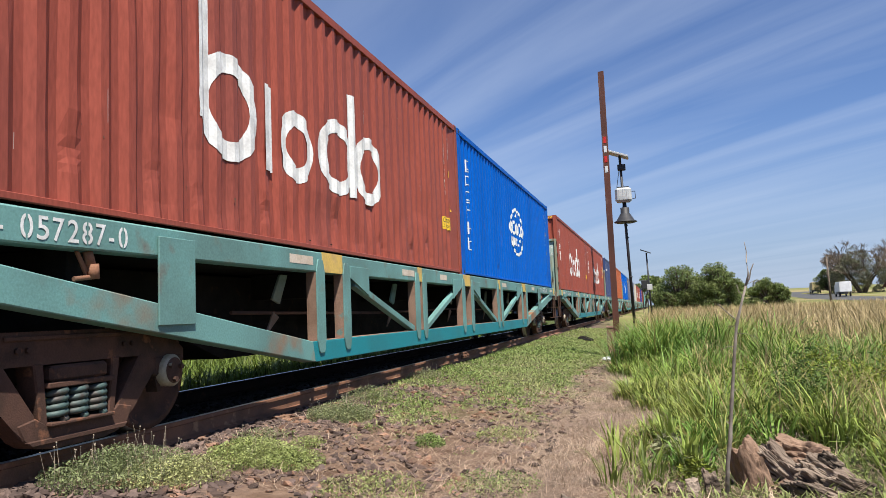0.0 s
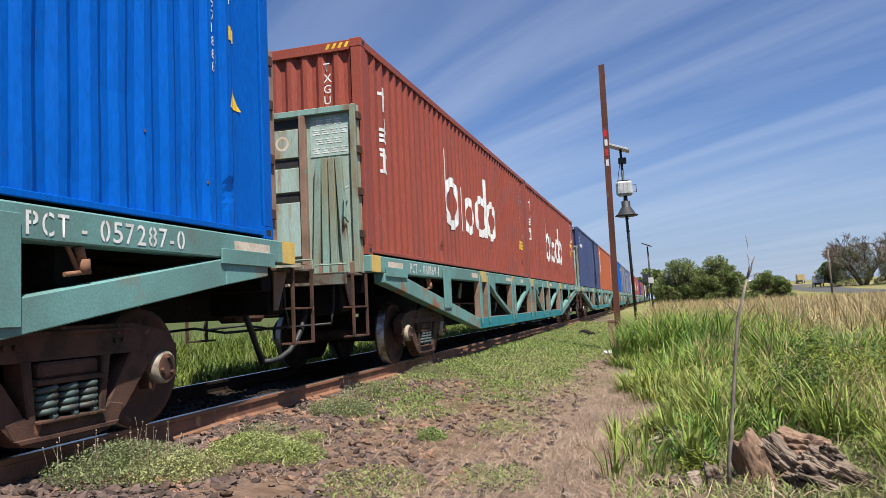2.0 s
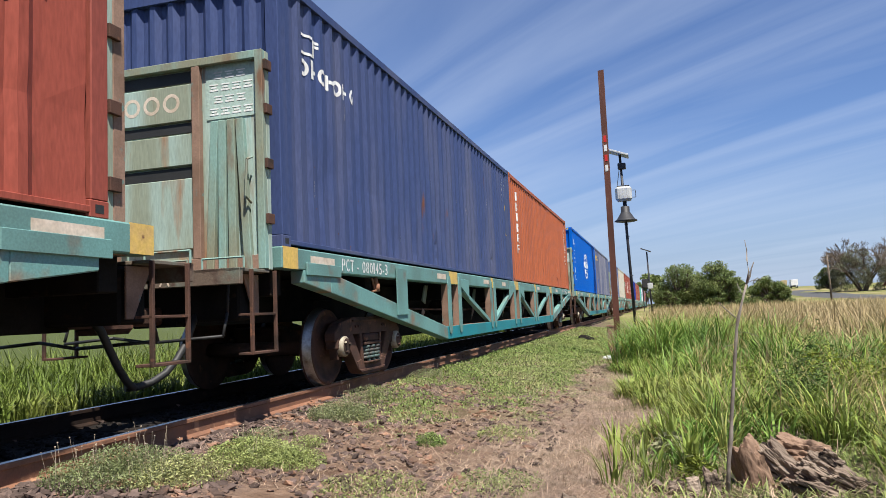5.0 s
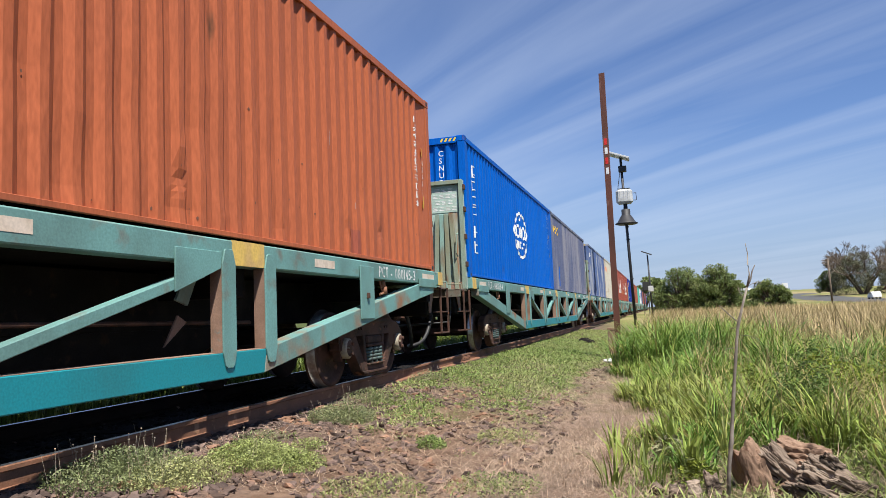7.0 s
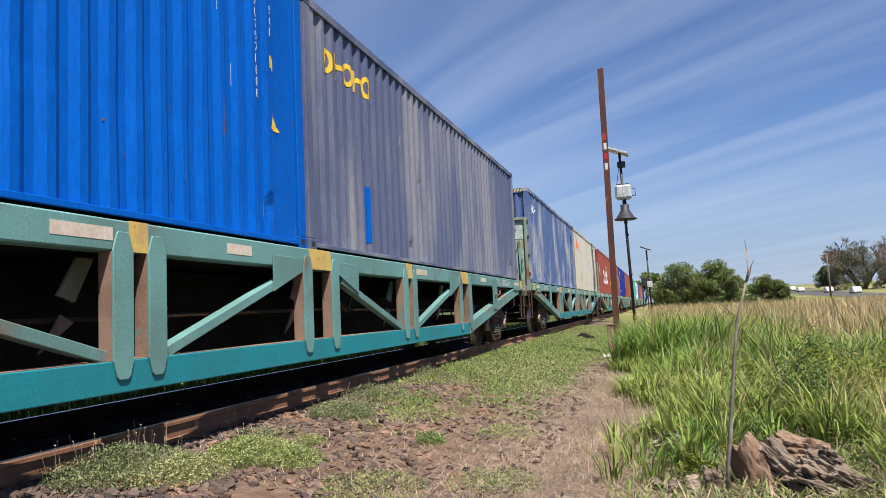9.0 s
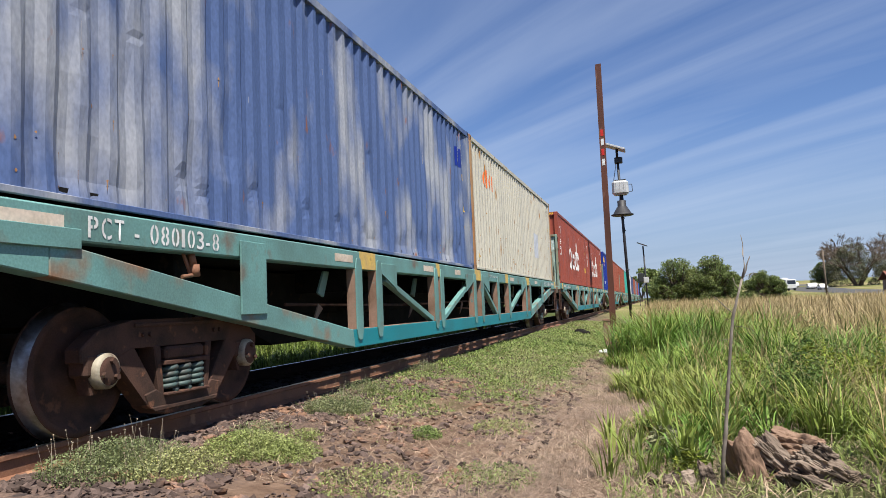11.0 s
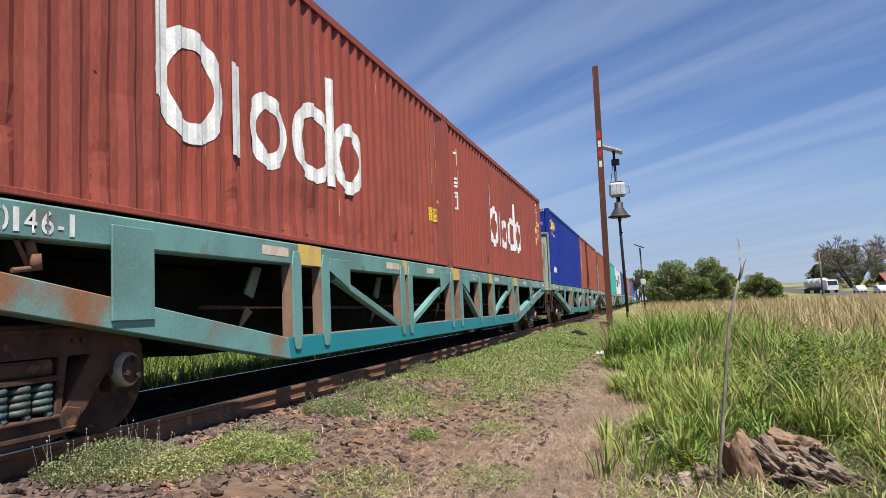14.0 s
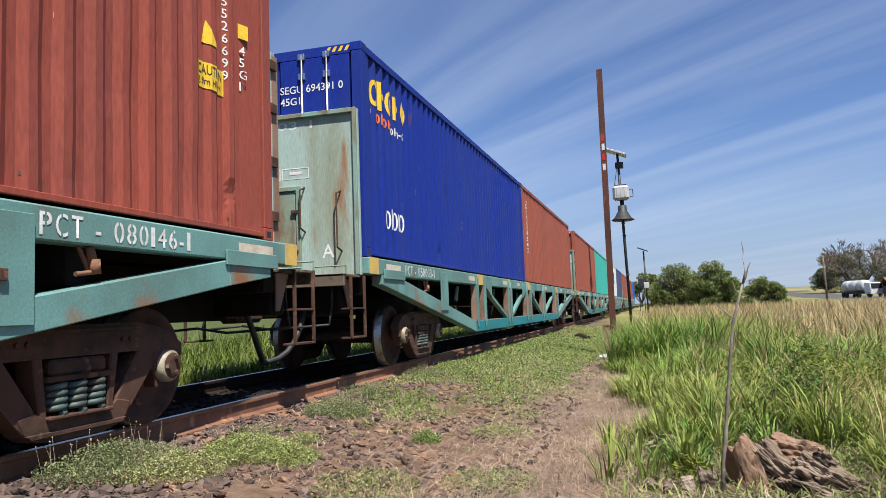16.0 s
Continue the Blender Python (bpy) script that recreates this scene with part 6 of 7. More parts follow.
# ---- stump, sapling, stakes ----
def build_stump():
    bark = material("dead_wood", (0.165, 0.125, 0.097), (0.285, 0.225, 0.175), (0.022, 0.017, 0.014), scale=5, fine=34, stretch=(0.30, 1.2, 1.2), rough=0.98, bump=1.0,
                    spot=(0.52, 0.62), spot_scale=8, dist=0.02, spec=0.1)
    slab_wood = material("broken_brown_wood", (0.25, 0.165, 0.115), (0.18, 0.115, 0.08), (0.07, 0.045, 0.034), scale=4, fine=45, stretch=(1.2, 1.2, 0.3), rough=0.95, bump=0.6,
                         spot=(0.60, 0.72), spot_scale=7, dist=0.015, spec=0.1)
    r = random.Random(21)
    stump = tagged(new("tree_stump"), "broken weathered tree stump with split grey-brown wood", "stump")

    def chunk(centre, size, turn, seed, wood=None, groove=0.20, label=""):
        bm = bmesh.new()
        bmesh.ops.create_cube(bm, size=1.0)
        bmesh.ops.subdivide_edges(bm, edges=bm.edges[:], cuts=23, use_grid_fill=True)
        for v in bm.verts:
            c = v.co.copy()
            c = c.lerp(c.normalized() * 0.55, 0.35)
            ridge = (1 - abs(noise.noise(Vector((c.x * 2.2, c.y * 5, c.z * 5 + seed))))) ** 5 * groove + (1 - abs(noise.noise(Vector((c.x * 4.5, c.y * 15, c.z * 15 + seed))))) ** 4 * groove * 0.4
            warp = noise.noise(c * 1.7 + Vector((0, 0, seed)))
            c *= 1 + 0.42 * noise.noise(c * 2.0 + Vector((seed, 0, 0))) + 0.10 * warp + 0.12 * noise.noise(c * 7 + Vector((0, seed, 0))) - ridge
            v.co = Vector((c.x * size[0], c.y * size[1], c.z * size[2]))
        for f in bm.faces:
            f.smooth = False
        ob = part("wood_chunk", bm, wood or bark, stump, label)
        ob.matrix_basis = Matrix.Translation(centre) @ Euler([radians(a) for a in turn]).to_matrix().to_4x4()

    chunk((0.52, 5.24, -0.37), (0.19, 0.18, 0.50), (6, -10, 10), 3, slab_wood, 0.04, "split brown slab")
    chunk((0.64, 5.10, -0.46), (0.26, 0.16, 0.16), (0, -34, 0), 8, slab_wood, 0.05)
    chunk((0.82, 5.34, -0.235), (0.34, 0.28, 0.24), (0, 12, -8), 11, slab_wood, 0.14)
    chunk((0.70, 5.22, -0.27), (0.34, 0.14, 0.15), (10, 42, -14), 61)
    chunk((0.94, 5.22, -0.31), (0.36, 0.22, 0.16), (12, 30, 8), 23)
    chunk((1.10, 5.16, -0.40), (0.42, 0.22, 0.16), (-4, 24, 10), 37)
    chunk((0.86, 5.04, -0.42), (0.44, 0.22, 0.17), (-6, 22, 20), 31)
    chunk((1.02, 4.98, -0.47), (0.36, 0.18, 0.12), (4, 12, 12), 71)
    chunk((0.74, 5.36, -0.43), (0.50, 0.34, 0.26), (0, 0, 0), 41, None, 0.1)
    chunk((0.97, 5.24, -0.225), (0.16, 0.12, 0.09), (10, 34, 20), 53)
    for x, y, h, lean in ((0.02, 4.95, 0.08, 12), (0.14, 4.93, 0.13, -8), (-0.10, 5.05, 0.06, 20), (0.26, 5.0, 0.17, -15), (-0.62, 4.62, 0.04, 30)):
        bm = bmesh.new()
        z = ground_z(x, y)
        bmesh.ops.create_cube(bm, size=1.0)
        bmesh.ops.subdivide_edges(bm, edges=bm.edges[:], cuts=4, use_grid_fill=True)
        for v in bm.verts:
            c = v.co.lerp(v.co.normalized() * 0.5, 0.5)
            c *= 1 + 0.5 * noise.noise(c * 3 + Vector((x * 40, y * 9, 0)))
            v.co = Vector((c.x * 0.085, c.y * 0.07, c.z * (h + 0.06) + h * 0.2))
        thing("stub", bm, bark, "short broken grey wood stub in the grass", "stub", "stubs by the stump", at=pose(x, y, z, lean, lean * 0.6, 0))
    # bare sapling
    twig = material("sapling_bark", (0.15, 0.125, 0.105), (0.28, 0.24, 0.20), (0.06, 0.045, 0.036), scale=9, fine=120, rough=0.9, bump=0.25, dist=0.002)
    tree = tagged(new("sapling"), "thin bare sapling with broken top and few twigs", "sapling")
    bm = bmesh.new()
    pts = [(0.330, 5.0, -0.48), (0.355, 5.0, -0.20), (0.380, 5.0, -0.05), (0.391, 5.0, 0.063), (0.408, 5.0, 0.20), (0.425, 5.0, 0.344), (0.439, 5.0, 0.45), (0.463, 5.0, 0.63),
           (0.476, 5.0, 0.69), (0.499, 5.0, 0.768), (0.539, 5.0, 0.902)]
    loft(bm, pts, (0.014, 0.0125, 0.0135, 0.0105, 0.0115, 0.0095, 0.0105, 0.009, 0.0105, 0.0075, 0.0065))
    part("stem", bm, twig, tree)
    for ps, r0 in (([(0.539, 5, 0.902), (0.560, 5, 0.98), (0.554, 5, 1.055), (0.558, 5, 1.12), (0.550, 5, 1.182)], 0.009), ([(0.539, 5, 0.90), (0.563, 4.99, 0.95), (0.575, 4.99, 1.0), (0.593, 4.99, 1.04)], 0.0085),
                   ([(0.478, 5, 0.68), (0.44, 4.99, 0.715), (0.363, 4.98, 0.795)], 0.006), ([(0.470, 5, 0.665), (0.44, 5.02, 0.645), (0.42, 5.02, 0.65)], 0.004),
                   ([(0.520, 5, 0.83), (0.495, 5, 0.87), (0.485, 5, 0.91)], 0.004), ([(0.545, 5, 0.91), (0.575, 5, 0.925), (0.60, 5, 0.93)], 0.003),
                   ([(0.460, 5, 0.605), (0.52, 5, 0.60), (0.584, 5, 0.573)], 0.003), ([(0.438, 5, 0.524), (0.40, 5, 0.52), (0.367, 5, 0.505)], 0.0035),
                   ([(0.412, 5, 0.24), (0.44, 5, 0.255)], 0.004), ([(0.388, 5, 0.03), (0.36, 5, 0.06)], 0.004)):
        bm = bmesh.new()
        loft(bm, ps, [r0 * 0.72 * (1 - 0.18 * i) for i in range(len(ps))], 7)
        part("twig", bm, twig, tree)


build_stump()


# ---- trees and far things ----
def crown(centres, leaves, size, seed, squash=1.0):
    """Many small leaf faces gathered in uneven clumps."""
    r = random.Random(seed)
    verts, faces = [], []
    for (cx, cy, cz, rad) in centres:
        n = int(leaves * rad * rad)
        for _ in range(n):
            d = Vector((r.gauss(0, 1), r.gauss(0, 1), r.gauss(0, 1))).normalized()
            k = 0.62 + 0.42 * r.random() + 0.22 * noise.noise(d * 2.5 + Vector((cx, cy, cz)))
            p = Vector((cx, cy, cz)) + Vector((d.x, d.y, d.z * squash)) * rad * k
            s = size * r.uniform(0.6, 1.3)
            q = Euler((r.uniform(-1.1, 1.1), r.uniform(-1.1, 1.1), r.uniform(0, 6.28))).to_matrix()
            i = len(verts)
            for u, v in ((-1, -0.2), (0, -0.6), (1, 0.1), (0.1, 0.6)):
                verts.append(tuple(p + q @ Vector((u * s, v * s, 0))))
            faces.append((i, i + 1, i + 2, i + 3))
    me = bpy.data.meshes.new("crown")
    me.from_pydata(verts, [], faces)
    return me


TREE_BARK = material("tree_bark", (0.10, 0.075, 0.055), (0.17, 0.13, 0.10), scale=2, fine=20, rough=0.95, bump=0.3)
LEAF_A = leaf_material("leaf_dark_green", (0.14, 0.185, 0.06), (0.20, 0.23, 0.08), tone=0.5, thin=0.35)
LEAF_B = leaf_material("leaf_dry_olive", (0.125, 0.13, 0.075), (0.16, 0.15, 0.095), tone=0.5, thin=0.2)


def build_tree(x, y, centres, leaf, size, seed, label, density=330, height=2.0):
    t = tagged(new("tree"), label, "tree", "trees along the field")
    t.matrix_basis = pose(x, y, ground_z(x, y) - 0.1)
    r = random.Random(seed)
    bm = bmesh.new()
    tube(bm, (0, 0, -0.2), (0.1, 0, height * 0.5), 0.28, 0.22, n=8)
    for cx, cy, cz, rad in centres:
        mid = (cx * 0.4, cy * 0.4, height * 0.5 + (cz - height * 0.5) * 0.45)
        tube(bm, (0.1, 0, height * 0.5), mid, 0.16, 0.11, n=6)
        tube(bm, mid, (cx, cy, cz + rad * 0.3), 0.11, 0.03, n=6)
    part("trunk", bm, TREE_BARK, t)
    me = crown(centres, density, size, seed, 0.62)
    me.materials.append(leaf)
    ob = new("crown", me)
    ob.parent = t
    return t


def clumps(r, n, wx, wy, z0, z1, r0, r1):
    out = []
    for _ in range(n):
        u = r.uniform(-1, 1)
        top = z0 + (z1 - z0) * (1 - 0.55 * u * u)
        rad = r.uniform(r0, r1)
        out.append((u * wx, r.uniform(-wy, wy), r.uniform(z0, max(z0 + 0.1, top - rad * 0.8)), rad))
    return out


def build_trees():
    r = random.Random(3)
    build_tree(2.9, 96, clumps(r, 170, 3.3, 1.8, 0.3, 6.5, 0.45, 1.0), LEAF_A, 0.10, 31, "broad dark green bushy tree")
    build_tree(6.9, 95, clumps(r, 170, 2.8, 1.8, 0.3, 6.5, 0.45, 1.0), LEAF_A, 0.10, 32, "broad dark green bushy tree")
    build_tree(0.5, 100, clumps(r, 26, 1.1, 1.2, 0.6, 5.4, 0.4, 0.8), LEAF_A, 0.10, 33, "small dark green bushy tree")
    build_tree(-0.4, 118, clumps(r, 8, 1.2, 1.2, 2.0, 7.0, 0.7, 1.2), LEAF_A, 0.22, 34, "slender dark green tree")
    build_tree(-3.6, 215, clumps(r, 9, 3.0, 2, 3.0, 12.5, 1.2, 2.2), LEAF_A, 0.35, 35, "distant dark green tree by the line", 90)
    build_tree(17.9, 135, clumps(r, 110, 3.2, 1.8, 0.2, 5.2, 0.45, 0.95), LEAF_A, 0.13, 36, "low dark green bushy tree")
    build_tree(21.0, 170, clumps(r, 30, 1.6, 1.0, 1.2, 5.6, 0.4, 0.8), LEAF_B, 0.16, 37, "small brownish tree by the road", 110)
    build_tree(48.6, 238, clumps(r, 60, 3.8, 2.0, 1.6, 8.6, 0.7, 1.3), LEAF_A, 0.2, 38, "round dark green tree by the road", 110)
    build_tree(30.0, 330, clumps(r, 9, 12, 2.0, 1.0, 5.0, 1.5, 2.5), LEAF_A, 0.6, 40, "distant line of dark trees", 40)
    # the great half-bare tree: forked branches with a thin crown
    t = tagged(new("tree"), "great half-bare tree with a fine grey branch crown", "tree", "trees along the field")
    x, y = 55.0, 230.0
    t.matrix_basis = pose(x, y, ground_z(x, y) - 0.1) @ Matrix.Diagonal((1.8, 1.8, 1.95, 1.0))
    bm = bmesh.new()
    q = random.Random(77)
    tips = []

    def grow(p, d, length, rad, level):
        e = p + d * length
        tube(bm, p, e, rad, rad * 0.7, n=6 if level < 2 else 4, caps=False)
        if level == 5:
            tips.append(e)
            return
        for _ in range(3 if level < 3 else 4):
            nd = (d + Vector((q.gauss(0, 0.5), q.gauss(0, 0.5), q.gauss(0.05, 0.30)))).normalized()
            grow(e, nd, length * q.uniform(0.70, 0.86), max(rad * 0.58, 0.024), level + 1)

    for k in range(4):
        a = k * 1.57 + 0.4
        grow(Vector((0.3 * math.cos(a), 0.3 * math.sin(a), 0)), Vector((0.75 * math.cos(a), 0.5 * math.sin(a), 1)).normalized(), 2.25, 0.26, 0)
    part("trunk", bm, TREE_BARK, t, "grey-brown forking trunk and branches")
    cs = []
    for _ in range(90):
        u = q.uniform(-1, 1)
        cs.append((u * 4.2, q.uniform(-2, 2), 0.2 + 6.2 * q.random() ** 0.9 * (1 - 0.55 * u * u), q.uniform(0.5, 0.95)))
    me = crown(cs, 600, 0.085, 55)
    me.materials.append(LEAF_B)
    ob = new("crown", me)
    ob.parent = t
    # roadside power pole
    bm = bmesh.new()
    tube(bm, (0, 0, -0.3), (-0.12, 0, 6.2), 0.13, 0.10, n=8)
    box(bm, -0.5, 0.25, -0.05, 0.05, 5.85, 5.95, 0.01)
    thing("power_pole", bm, TREE_BARK, "weathered wooden power pole in the field", "power pole", at=pose(20.4, 100, ground_z(20.4, 100)))


build_trees()


def build_roadside():
    """The road along the field, a shed, and small litter by the path."""
    asphalt = material("asphalt", (0.06, 0.06, 0.058), (0.08, 0.078, 0.072), scale=0.6, fine=8, rough=0.9, bump=0.1)
    ys = [60 + 12 * i for i in range(60)]
    verts = [(x + 0.08 * max(0, y - 190), y, ground_z(x, y) + 0.06) for y in ys for x in (33.0, 38.0, 44.5)]
    faces = [(3 * i + j, 3 * i + j + 1, 3 * i + j + 4, 3 * i + j + 3) for i in range(len(ys) - 1) for j in (0, 1)]
    me = bpy.data.meshes.new("road")
    me.from_pydata(verts, [], faces)
    me.materials.append(asphalt)
    tagged(new("road", me), "grey asphalt road along the far side of the field", "road", "", "structure")
    shed = tagged(new("shed"), "low roadside shed with a red-brown pitched roof", "shed")
    wall = material("shed_wall", (0.30, 0.20, 0.15), (0.22, 0.14, 0.10), scale=2, rough=0.9)
    tile = material("shed_roof", (0.20, 0.075, 0.045), (0.14, 0.06, 0.04), scale=3, rough=0.9)
    bm = bmesh.new()
    box(bm, -3, 6, -3, 3, 0, 2.2, 0.03)
    part("wall", bm, wall, shed)
    bm = bmesh.new()
    plate(bm, [(-3.6, 2.1), (0, 3.6), (3.6, 2.1), (3.6, 2.25), (0, 3.8), (-3.6, 2.25)], -3.6, 6.6)
    part("roof", bm, tile, shed)
    shed.matrix_basis = pose(44.2, 152, ground_z(44, 152) - 0.1)
    # small white litter and a dark clod
    bm = bmesh.new()
    bmesh.ops.create_icosphere(bm, subdivisions=2, radius=0.11)
    for v in bm.verts:
        v.co *= 1 + 0.4 * noise.noise(v.co * 14)
        v.co.z *= 0.5
    thing("litter", bm, WHITE, "small crumpled white litter on the path", "litter", at=pose(-1.17, 16.8, ground_z(-1.17, 16.8) + 0.03))
    for x, y, s in ((-2.45, 25.0, 0.24), (-2.30, 24.6, 0.18)):
        bm = bmesh.new()
        bmesh.ops.create_icosphere(bm, subdivisions=2, radius=s)
        for v in bm.verts:
            v.co *= 1 + 0.5 * noise.noise(v.co * 4)
            v.co.z *= 0.45
        thing("clod", bm, DARK, "dark clod of earth beside the track", "clod", at=pose(x, y, ground_z(x, y) + 0.05))


build_roadside()


# ---- road traffic ----
GLASS_DARK = material("dark_window", (0.02, 0.024, 0.03), scale=3, rough=0.15, bump=0)
TYRE = material("tyre", (0.02, 0.02, 0.02), scale=6, rough=0.9, bump=0.1)
CAR_WHITE = material("car_white", (0.7, 0.7, 0.7), (0.6, 0.6, 0.6), scale=1, rough=0.35, bump=0)
TRUCK_SAND = material("truck_sand", (0.42, 0.33, 0.16), (0.3, 0.24, 0.13), scale=1, rough=0.6, bump=0)
SILVER = material("tank_silver", (0.5, 0.51, 0.52), (0.34, 0.35, 0.36), scale=0.8, rough=0.45, metal=0.2, bump=0.02)
TRAFFIC = []


def wheels(v, axles, half, rad):
    for y in axles:
        for s in (1, -1):
            bm = bmesh.new()
            lathe(bm, [(s * (half - 0.28), rad * 0.9), (s * (half - 0.26), rad), (s * half, rad), (s * half, rad * 0.6), (s * (half - 0.04), rad * 0.5)], 14, "x", (0, y, rad))
            part("wheel", bm, TYRE, v)


def truck_cab(v, y, mat):
    bm = bmesh.new()
    plate(bm, [(y, 0.6), (y + 2.0, 0.6), (y + 2.1, 1.5), (y + 1.8, 2.75), (y, 2.85)], -1.2, 1.2, 0.06)
    cab = part("cab", bm, mat, v)
    bm = bmesh.new()
    plate(bm, [(y + 2.115, 1.6), (y + 1.86, 2.6), (y + 1.84, 2.6), (y + 2.09, 1.6)], -1.05, 1.05)
    part("windscreen", bm, GLASS_DARK, cab)


def box_truck(body, label, path):
    v = tagged(new("box_truck"), label, "truck", "vehicles on the road")
    bm = bmesh.new()
    box(bm, -1.25, 1.25, -4.2, 2.0, 1.1, 3.4, 0.04)
    part("cargo_box", bm, body, v)
    bm = bmesh.new()
    box(bm, -0.5, 0.5, -4.2, 4.0, 0.6, 1.09)
    part("chassis", bm, BLACK, v)
    truck_cab(v, 2.1, CAR_WHITE)
    wheels(v, (-3.0, 3.2), 1.2, 0.48)
    TRAFFIC.append((v, path))


def tanker(path):
    v = tagged(new("tank_truck"), "white tank truck with a dark chassis on the road", "truck", "vehicles on the road")
    for y in (-6.2, -3.7, -1.2):
        bm = bmesh.new()
        lathe(bm, [(-1.22, 0.7), (-1.15, 1.0), (-0.9, 1.15), (0.9, 1.15), (1.15, 1.0), (1.22, 0.7)], 20, "z")
        bmesh.ops.transform(bm, matrix=Matrix.Translation((0, y, 2.2)) @ Matrix.Rotation(radians(90), 4, "X"), verts=bm.verts)
        part("tank", bm, SILVER, v, "white rounded tank section")
    bm = bmesh.new()
    box(bm, -1.0, 1.0, -7.4, 2.2, 0.7, 1.08)
    part("chassis", bm, BLACK, v)
    truck_cab(v, 1.0, CAR_WHITE)
    wheels(v, (-6.5, -5.3, -1.0, 2.2), 1.2, 0.5)
    TRAFFIC.append((v, path))


def small_car(path, mat, label):
    v = tagged(new("car"), label, "car", "vehicles on the road")
    bm = bmesh.new()
    plate(bm, [(-2.0, 0.3), (2.0, 0.3), (2.05, 0.75), (1.2, 0.92), (0.5, 1.42), (-1.1, 1.45), (-1.9, 0.95)], -0.82, 0.82, 0.06)
    part("body", bm, mat, v)
    bm = bmesh.new()
    plate(bm, [(1.0, 0.95), (0.45, 1.36), (-1.0, 1.38), (-1.6, 0.97)], -0.835, 0.835)
    part("window", bm, GLASS_DARK, v)
    wheels(v, (-1.25, 1.25), 0.80, 0.3)
    TRAFFIC.append((v, path))


def away(x0, y0, t0, speed, drift=0.08):
    """Drives off along the road."""
    return lambda t: (x0 + drift * (speed * (t - t0)), y0 + speed * (t - t0), -math.degrees(math.atan(drift)))


def towards(x0, y0, t0, speed):
    return lambda t: (x0, y0 - speed * (t - t0), 180.0)


box_truck(CAR_WHITE, "white box truck driving away on the road", away(41.4, 190, 0.0, 25.5))
box_truck(TRUCK_SAND, "sand-coloured truck driving away on the road", away(46.8, 250, 0.0, 25.5))
tanker(lambda t: (32.8 + 1.38 * (t - 11.5), 198 - 9.2 * (t - 11.5), 196.0))
small_car(towards(39.6, 190, 11.5, 17.0), CAR_WHITE, "small white car on the far road")
small_car(towards(39.8, 205, 11.5, 17.0), CAR_WHITE, "small white car on the far road")
small_car(away(41.3, 185, 8.0, 20.0, 0.0), CAR_WHITE, "small white car driving away on the road")
small_car(away(41.6, 160, 8.0, 20.0, 0.0), CAR_WHITE, "small white car driving away on the road")


def traffic_pose(path, t):
    x, y, turn_ = path(t)
    return pose(x, y, ground_z(x, min(max(y, -200.0), 900.0)) + 0.07, 0, 0, turn_)


for v, path in TRAFFIC:
    v.matrix_basis = traffic_pose(path, 0)


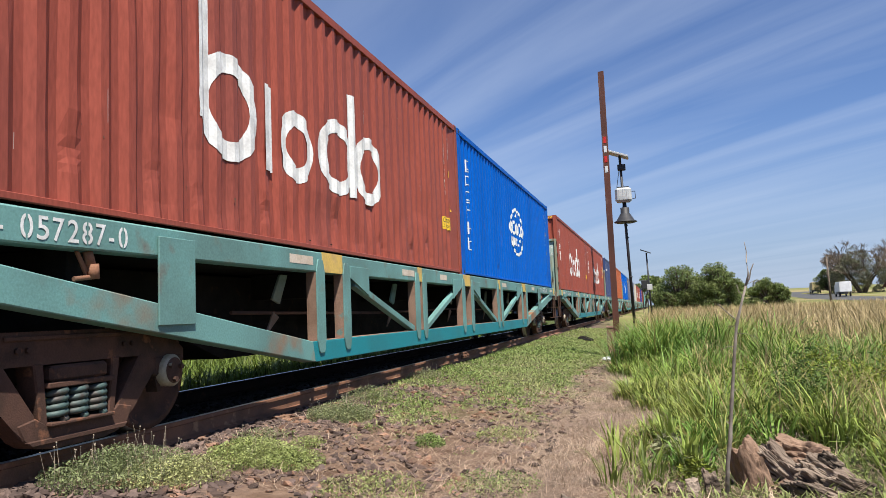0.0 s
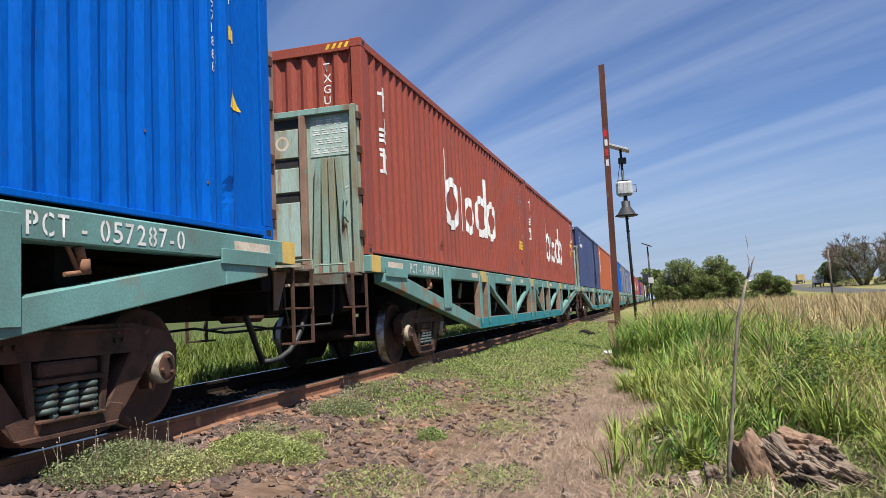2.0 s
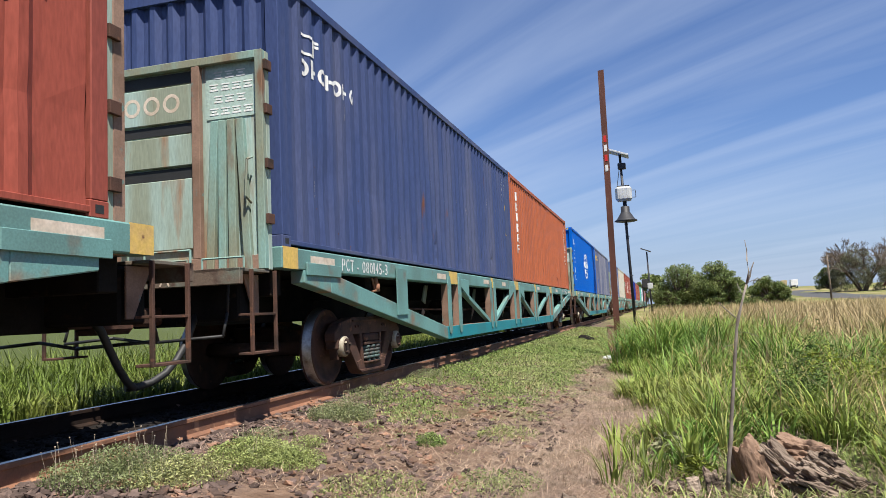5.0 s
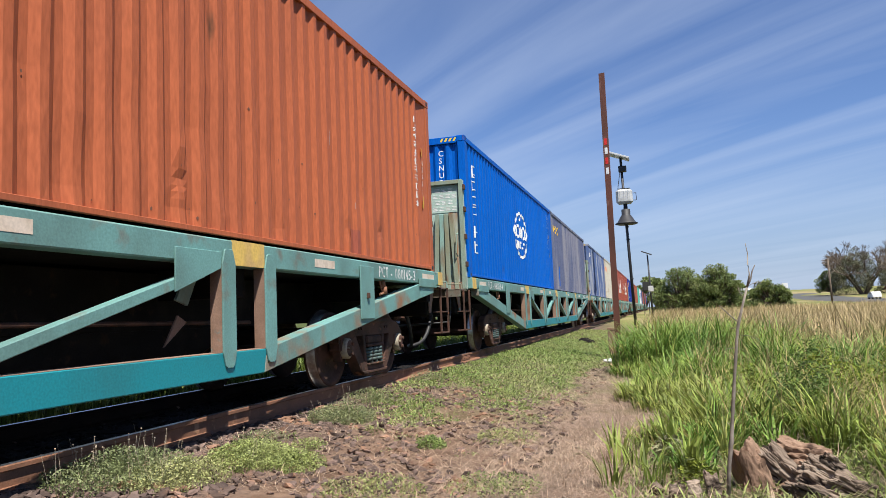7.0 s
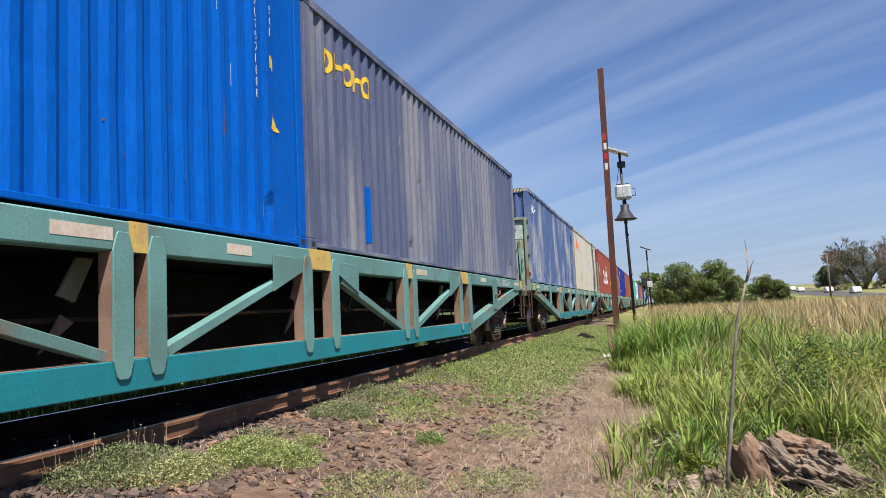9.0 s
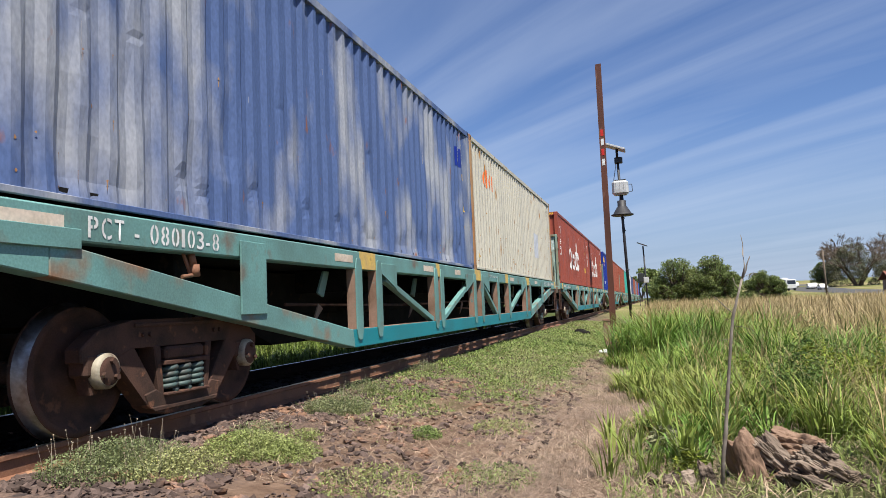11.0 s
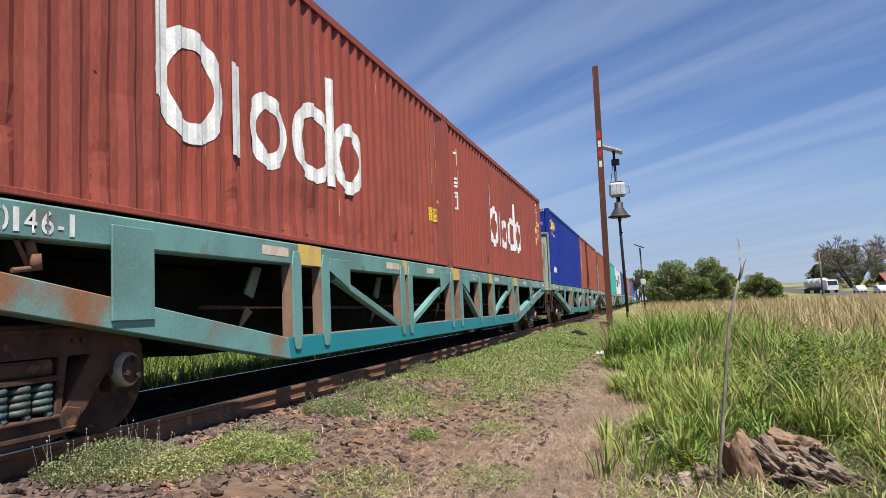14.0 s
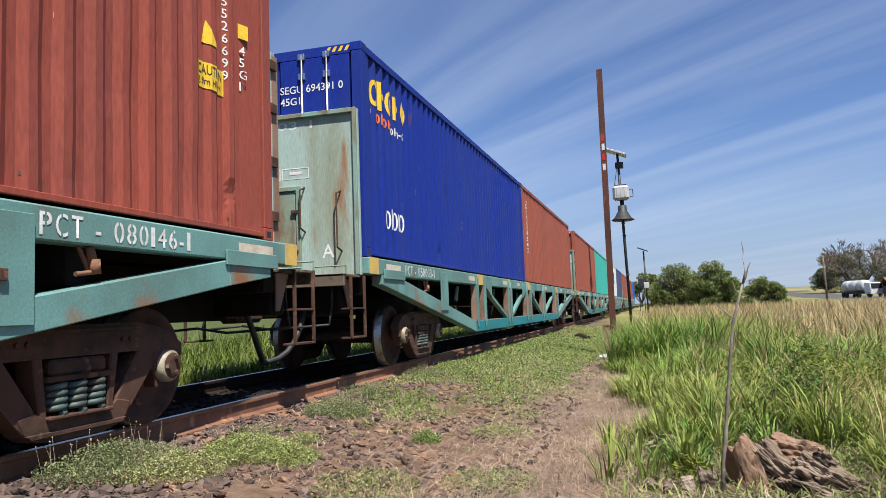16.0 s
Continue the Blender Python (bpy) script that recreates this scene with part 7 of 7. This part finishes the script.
# ---- broad plants ----
def build_shrubs():
    r = random.Random(14)
    for x, y, n, tall, wide, leaf in ((1.35, 8.1, 2200, 0.72, 0.42, DARK_LEAF), (1.75, 8.9, 1800, 0.80, 0.45, BRIGHT), (2.3, 8.6, 1600, 0.78, 0.5, BRIGHT), (1.0, 9.4, 900, 0.65, 0.35, BRIGHT), (2.9, 9.8, 1800, 0.9, 0.6, DARK_LEAF),
                                      (3.9, 10.5, 2200, 1.0, 0.7, BRIGHT), (4.8, 11.6, 2200, 1.05, 0.8, DARK_LEAF), (3.1, 7.8, 1500, 0.7, 0.45, BRIGHT), (2.1, 11.5, 1300, 0.85, 0.5, DARK_LEAF), (0.17, 5.25, 160, 0.22, 0.12, BRIGHT), (0.02, 6.0, 300, 0.30, 0.16, GREY_WEED)):
        verts, faces = [], []
        for _ in range(n):
            a, d = r.uniform(0, 6.28), wide * r.random() ** 0.6
            px, py = x + d * math.cos(a), y + d * math.sin(a)
            z = ground_z(px, py) + tall * (0.2 + 0.8 * r.random()) * (1.1 - 0.6 * d / wide) * (0.8 + 0.5 * noise.noise(Vector((px * 6, py * 6, 5))))
            s = r.uniform(0.012, 0.03)
            q = Euler((r.uniform(-0.8, 0.8), r.uniform(-0.8, 0.8), r.uniform(0, 6.28))).to_matrix()
            i = len(verts)
            for u, w, h in ((-1.3, 0, -0.15), (-0.2, 0.5, 0.1), (1.3, 0, -0.25), (-0.2, -0.5, 0.1)):
                verts.append(tuple(Vector((px, py, z)) + q @ Vector((u * s, w * s, h * s))))
            faces += [(i, i + 1, i + 2), (i, i + 2, i + 3)]
        me = bpy.data.meshes.new("leafy_weed")
        me.from_pydata(verts, [], faces)
        me.materials.append(leaf)
        tagged(new("leafy_weed", me), "bushy yellow-green weed among the tall grass", "weed", "bushy weeds", "stuff")
    # coarse single tufts beside the path
    for x, y, n, tall in ((-0.38, 5.9, 9, 0.42), (-0.22, 5.7, 8, 0.40), (0.02, 6.1, 12, 0.5), (0.12, 5.6, 10, 0.42), (-0.45, 6.6, 8, 0.3)):
        spots = []
        for _ in range(n):
            a = r.uniform(0, 6.28)
            spots.append((x + 0.05 * math.cos(a), y + 0.05 * math.sin(a), ground_z(x, y) - 0.01, tall * r.uniform(0.6, 1.1), r.uniform(0.018, 0.034), a, r.uniform(0.03, 0.3), r.uniform(0.1, 0.9)))
        blades("coarse_tuft", spots, GRASS, "tuft of broad upright green blades beside the path")


build_shrubs()


# ---- movement ----
def motions():
    stops = [float(i) for i in range(17)]
    for k, w in enumerate(WAGONS):
        walk(w, [(t, pose(TRACK_X, train_at(t) + k * PITCH + SETTLE[k], 0)) for t in stops])
    for c, (k, j) in zip(CONTAINERS, SLOTS):
        walk(c, [(t, container_pose(k, j, t)) for t in stops])
    for v, path in TRAFFIC:
        walk(v, [(t, traffic_pose(path, t)) for t in stops])
    # the wheels all roll alike
    lead = WHEELS[0]
    turns = [(i / FPS, (train_at(0) - train_at(i / FPS)) / 0.455) for i in range(0, 16 * FPS + 1)]
    walk(lead, [(t, Matrix.Rotation(a, 4, "X")) for t, a in turns])
    for o in WHEELS[1:]:
        o.rotation_mode = "QUATERNION"
        o.animation_data_create()
        o.animation_data.action = lead.animation_data.action
        o.animation_data.action_slot = lead.animation_data.action_slot


motions()
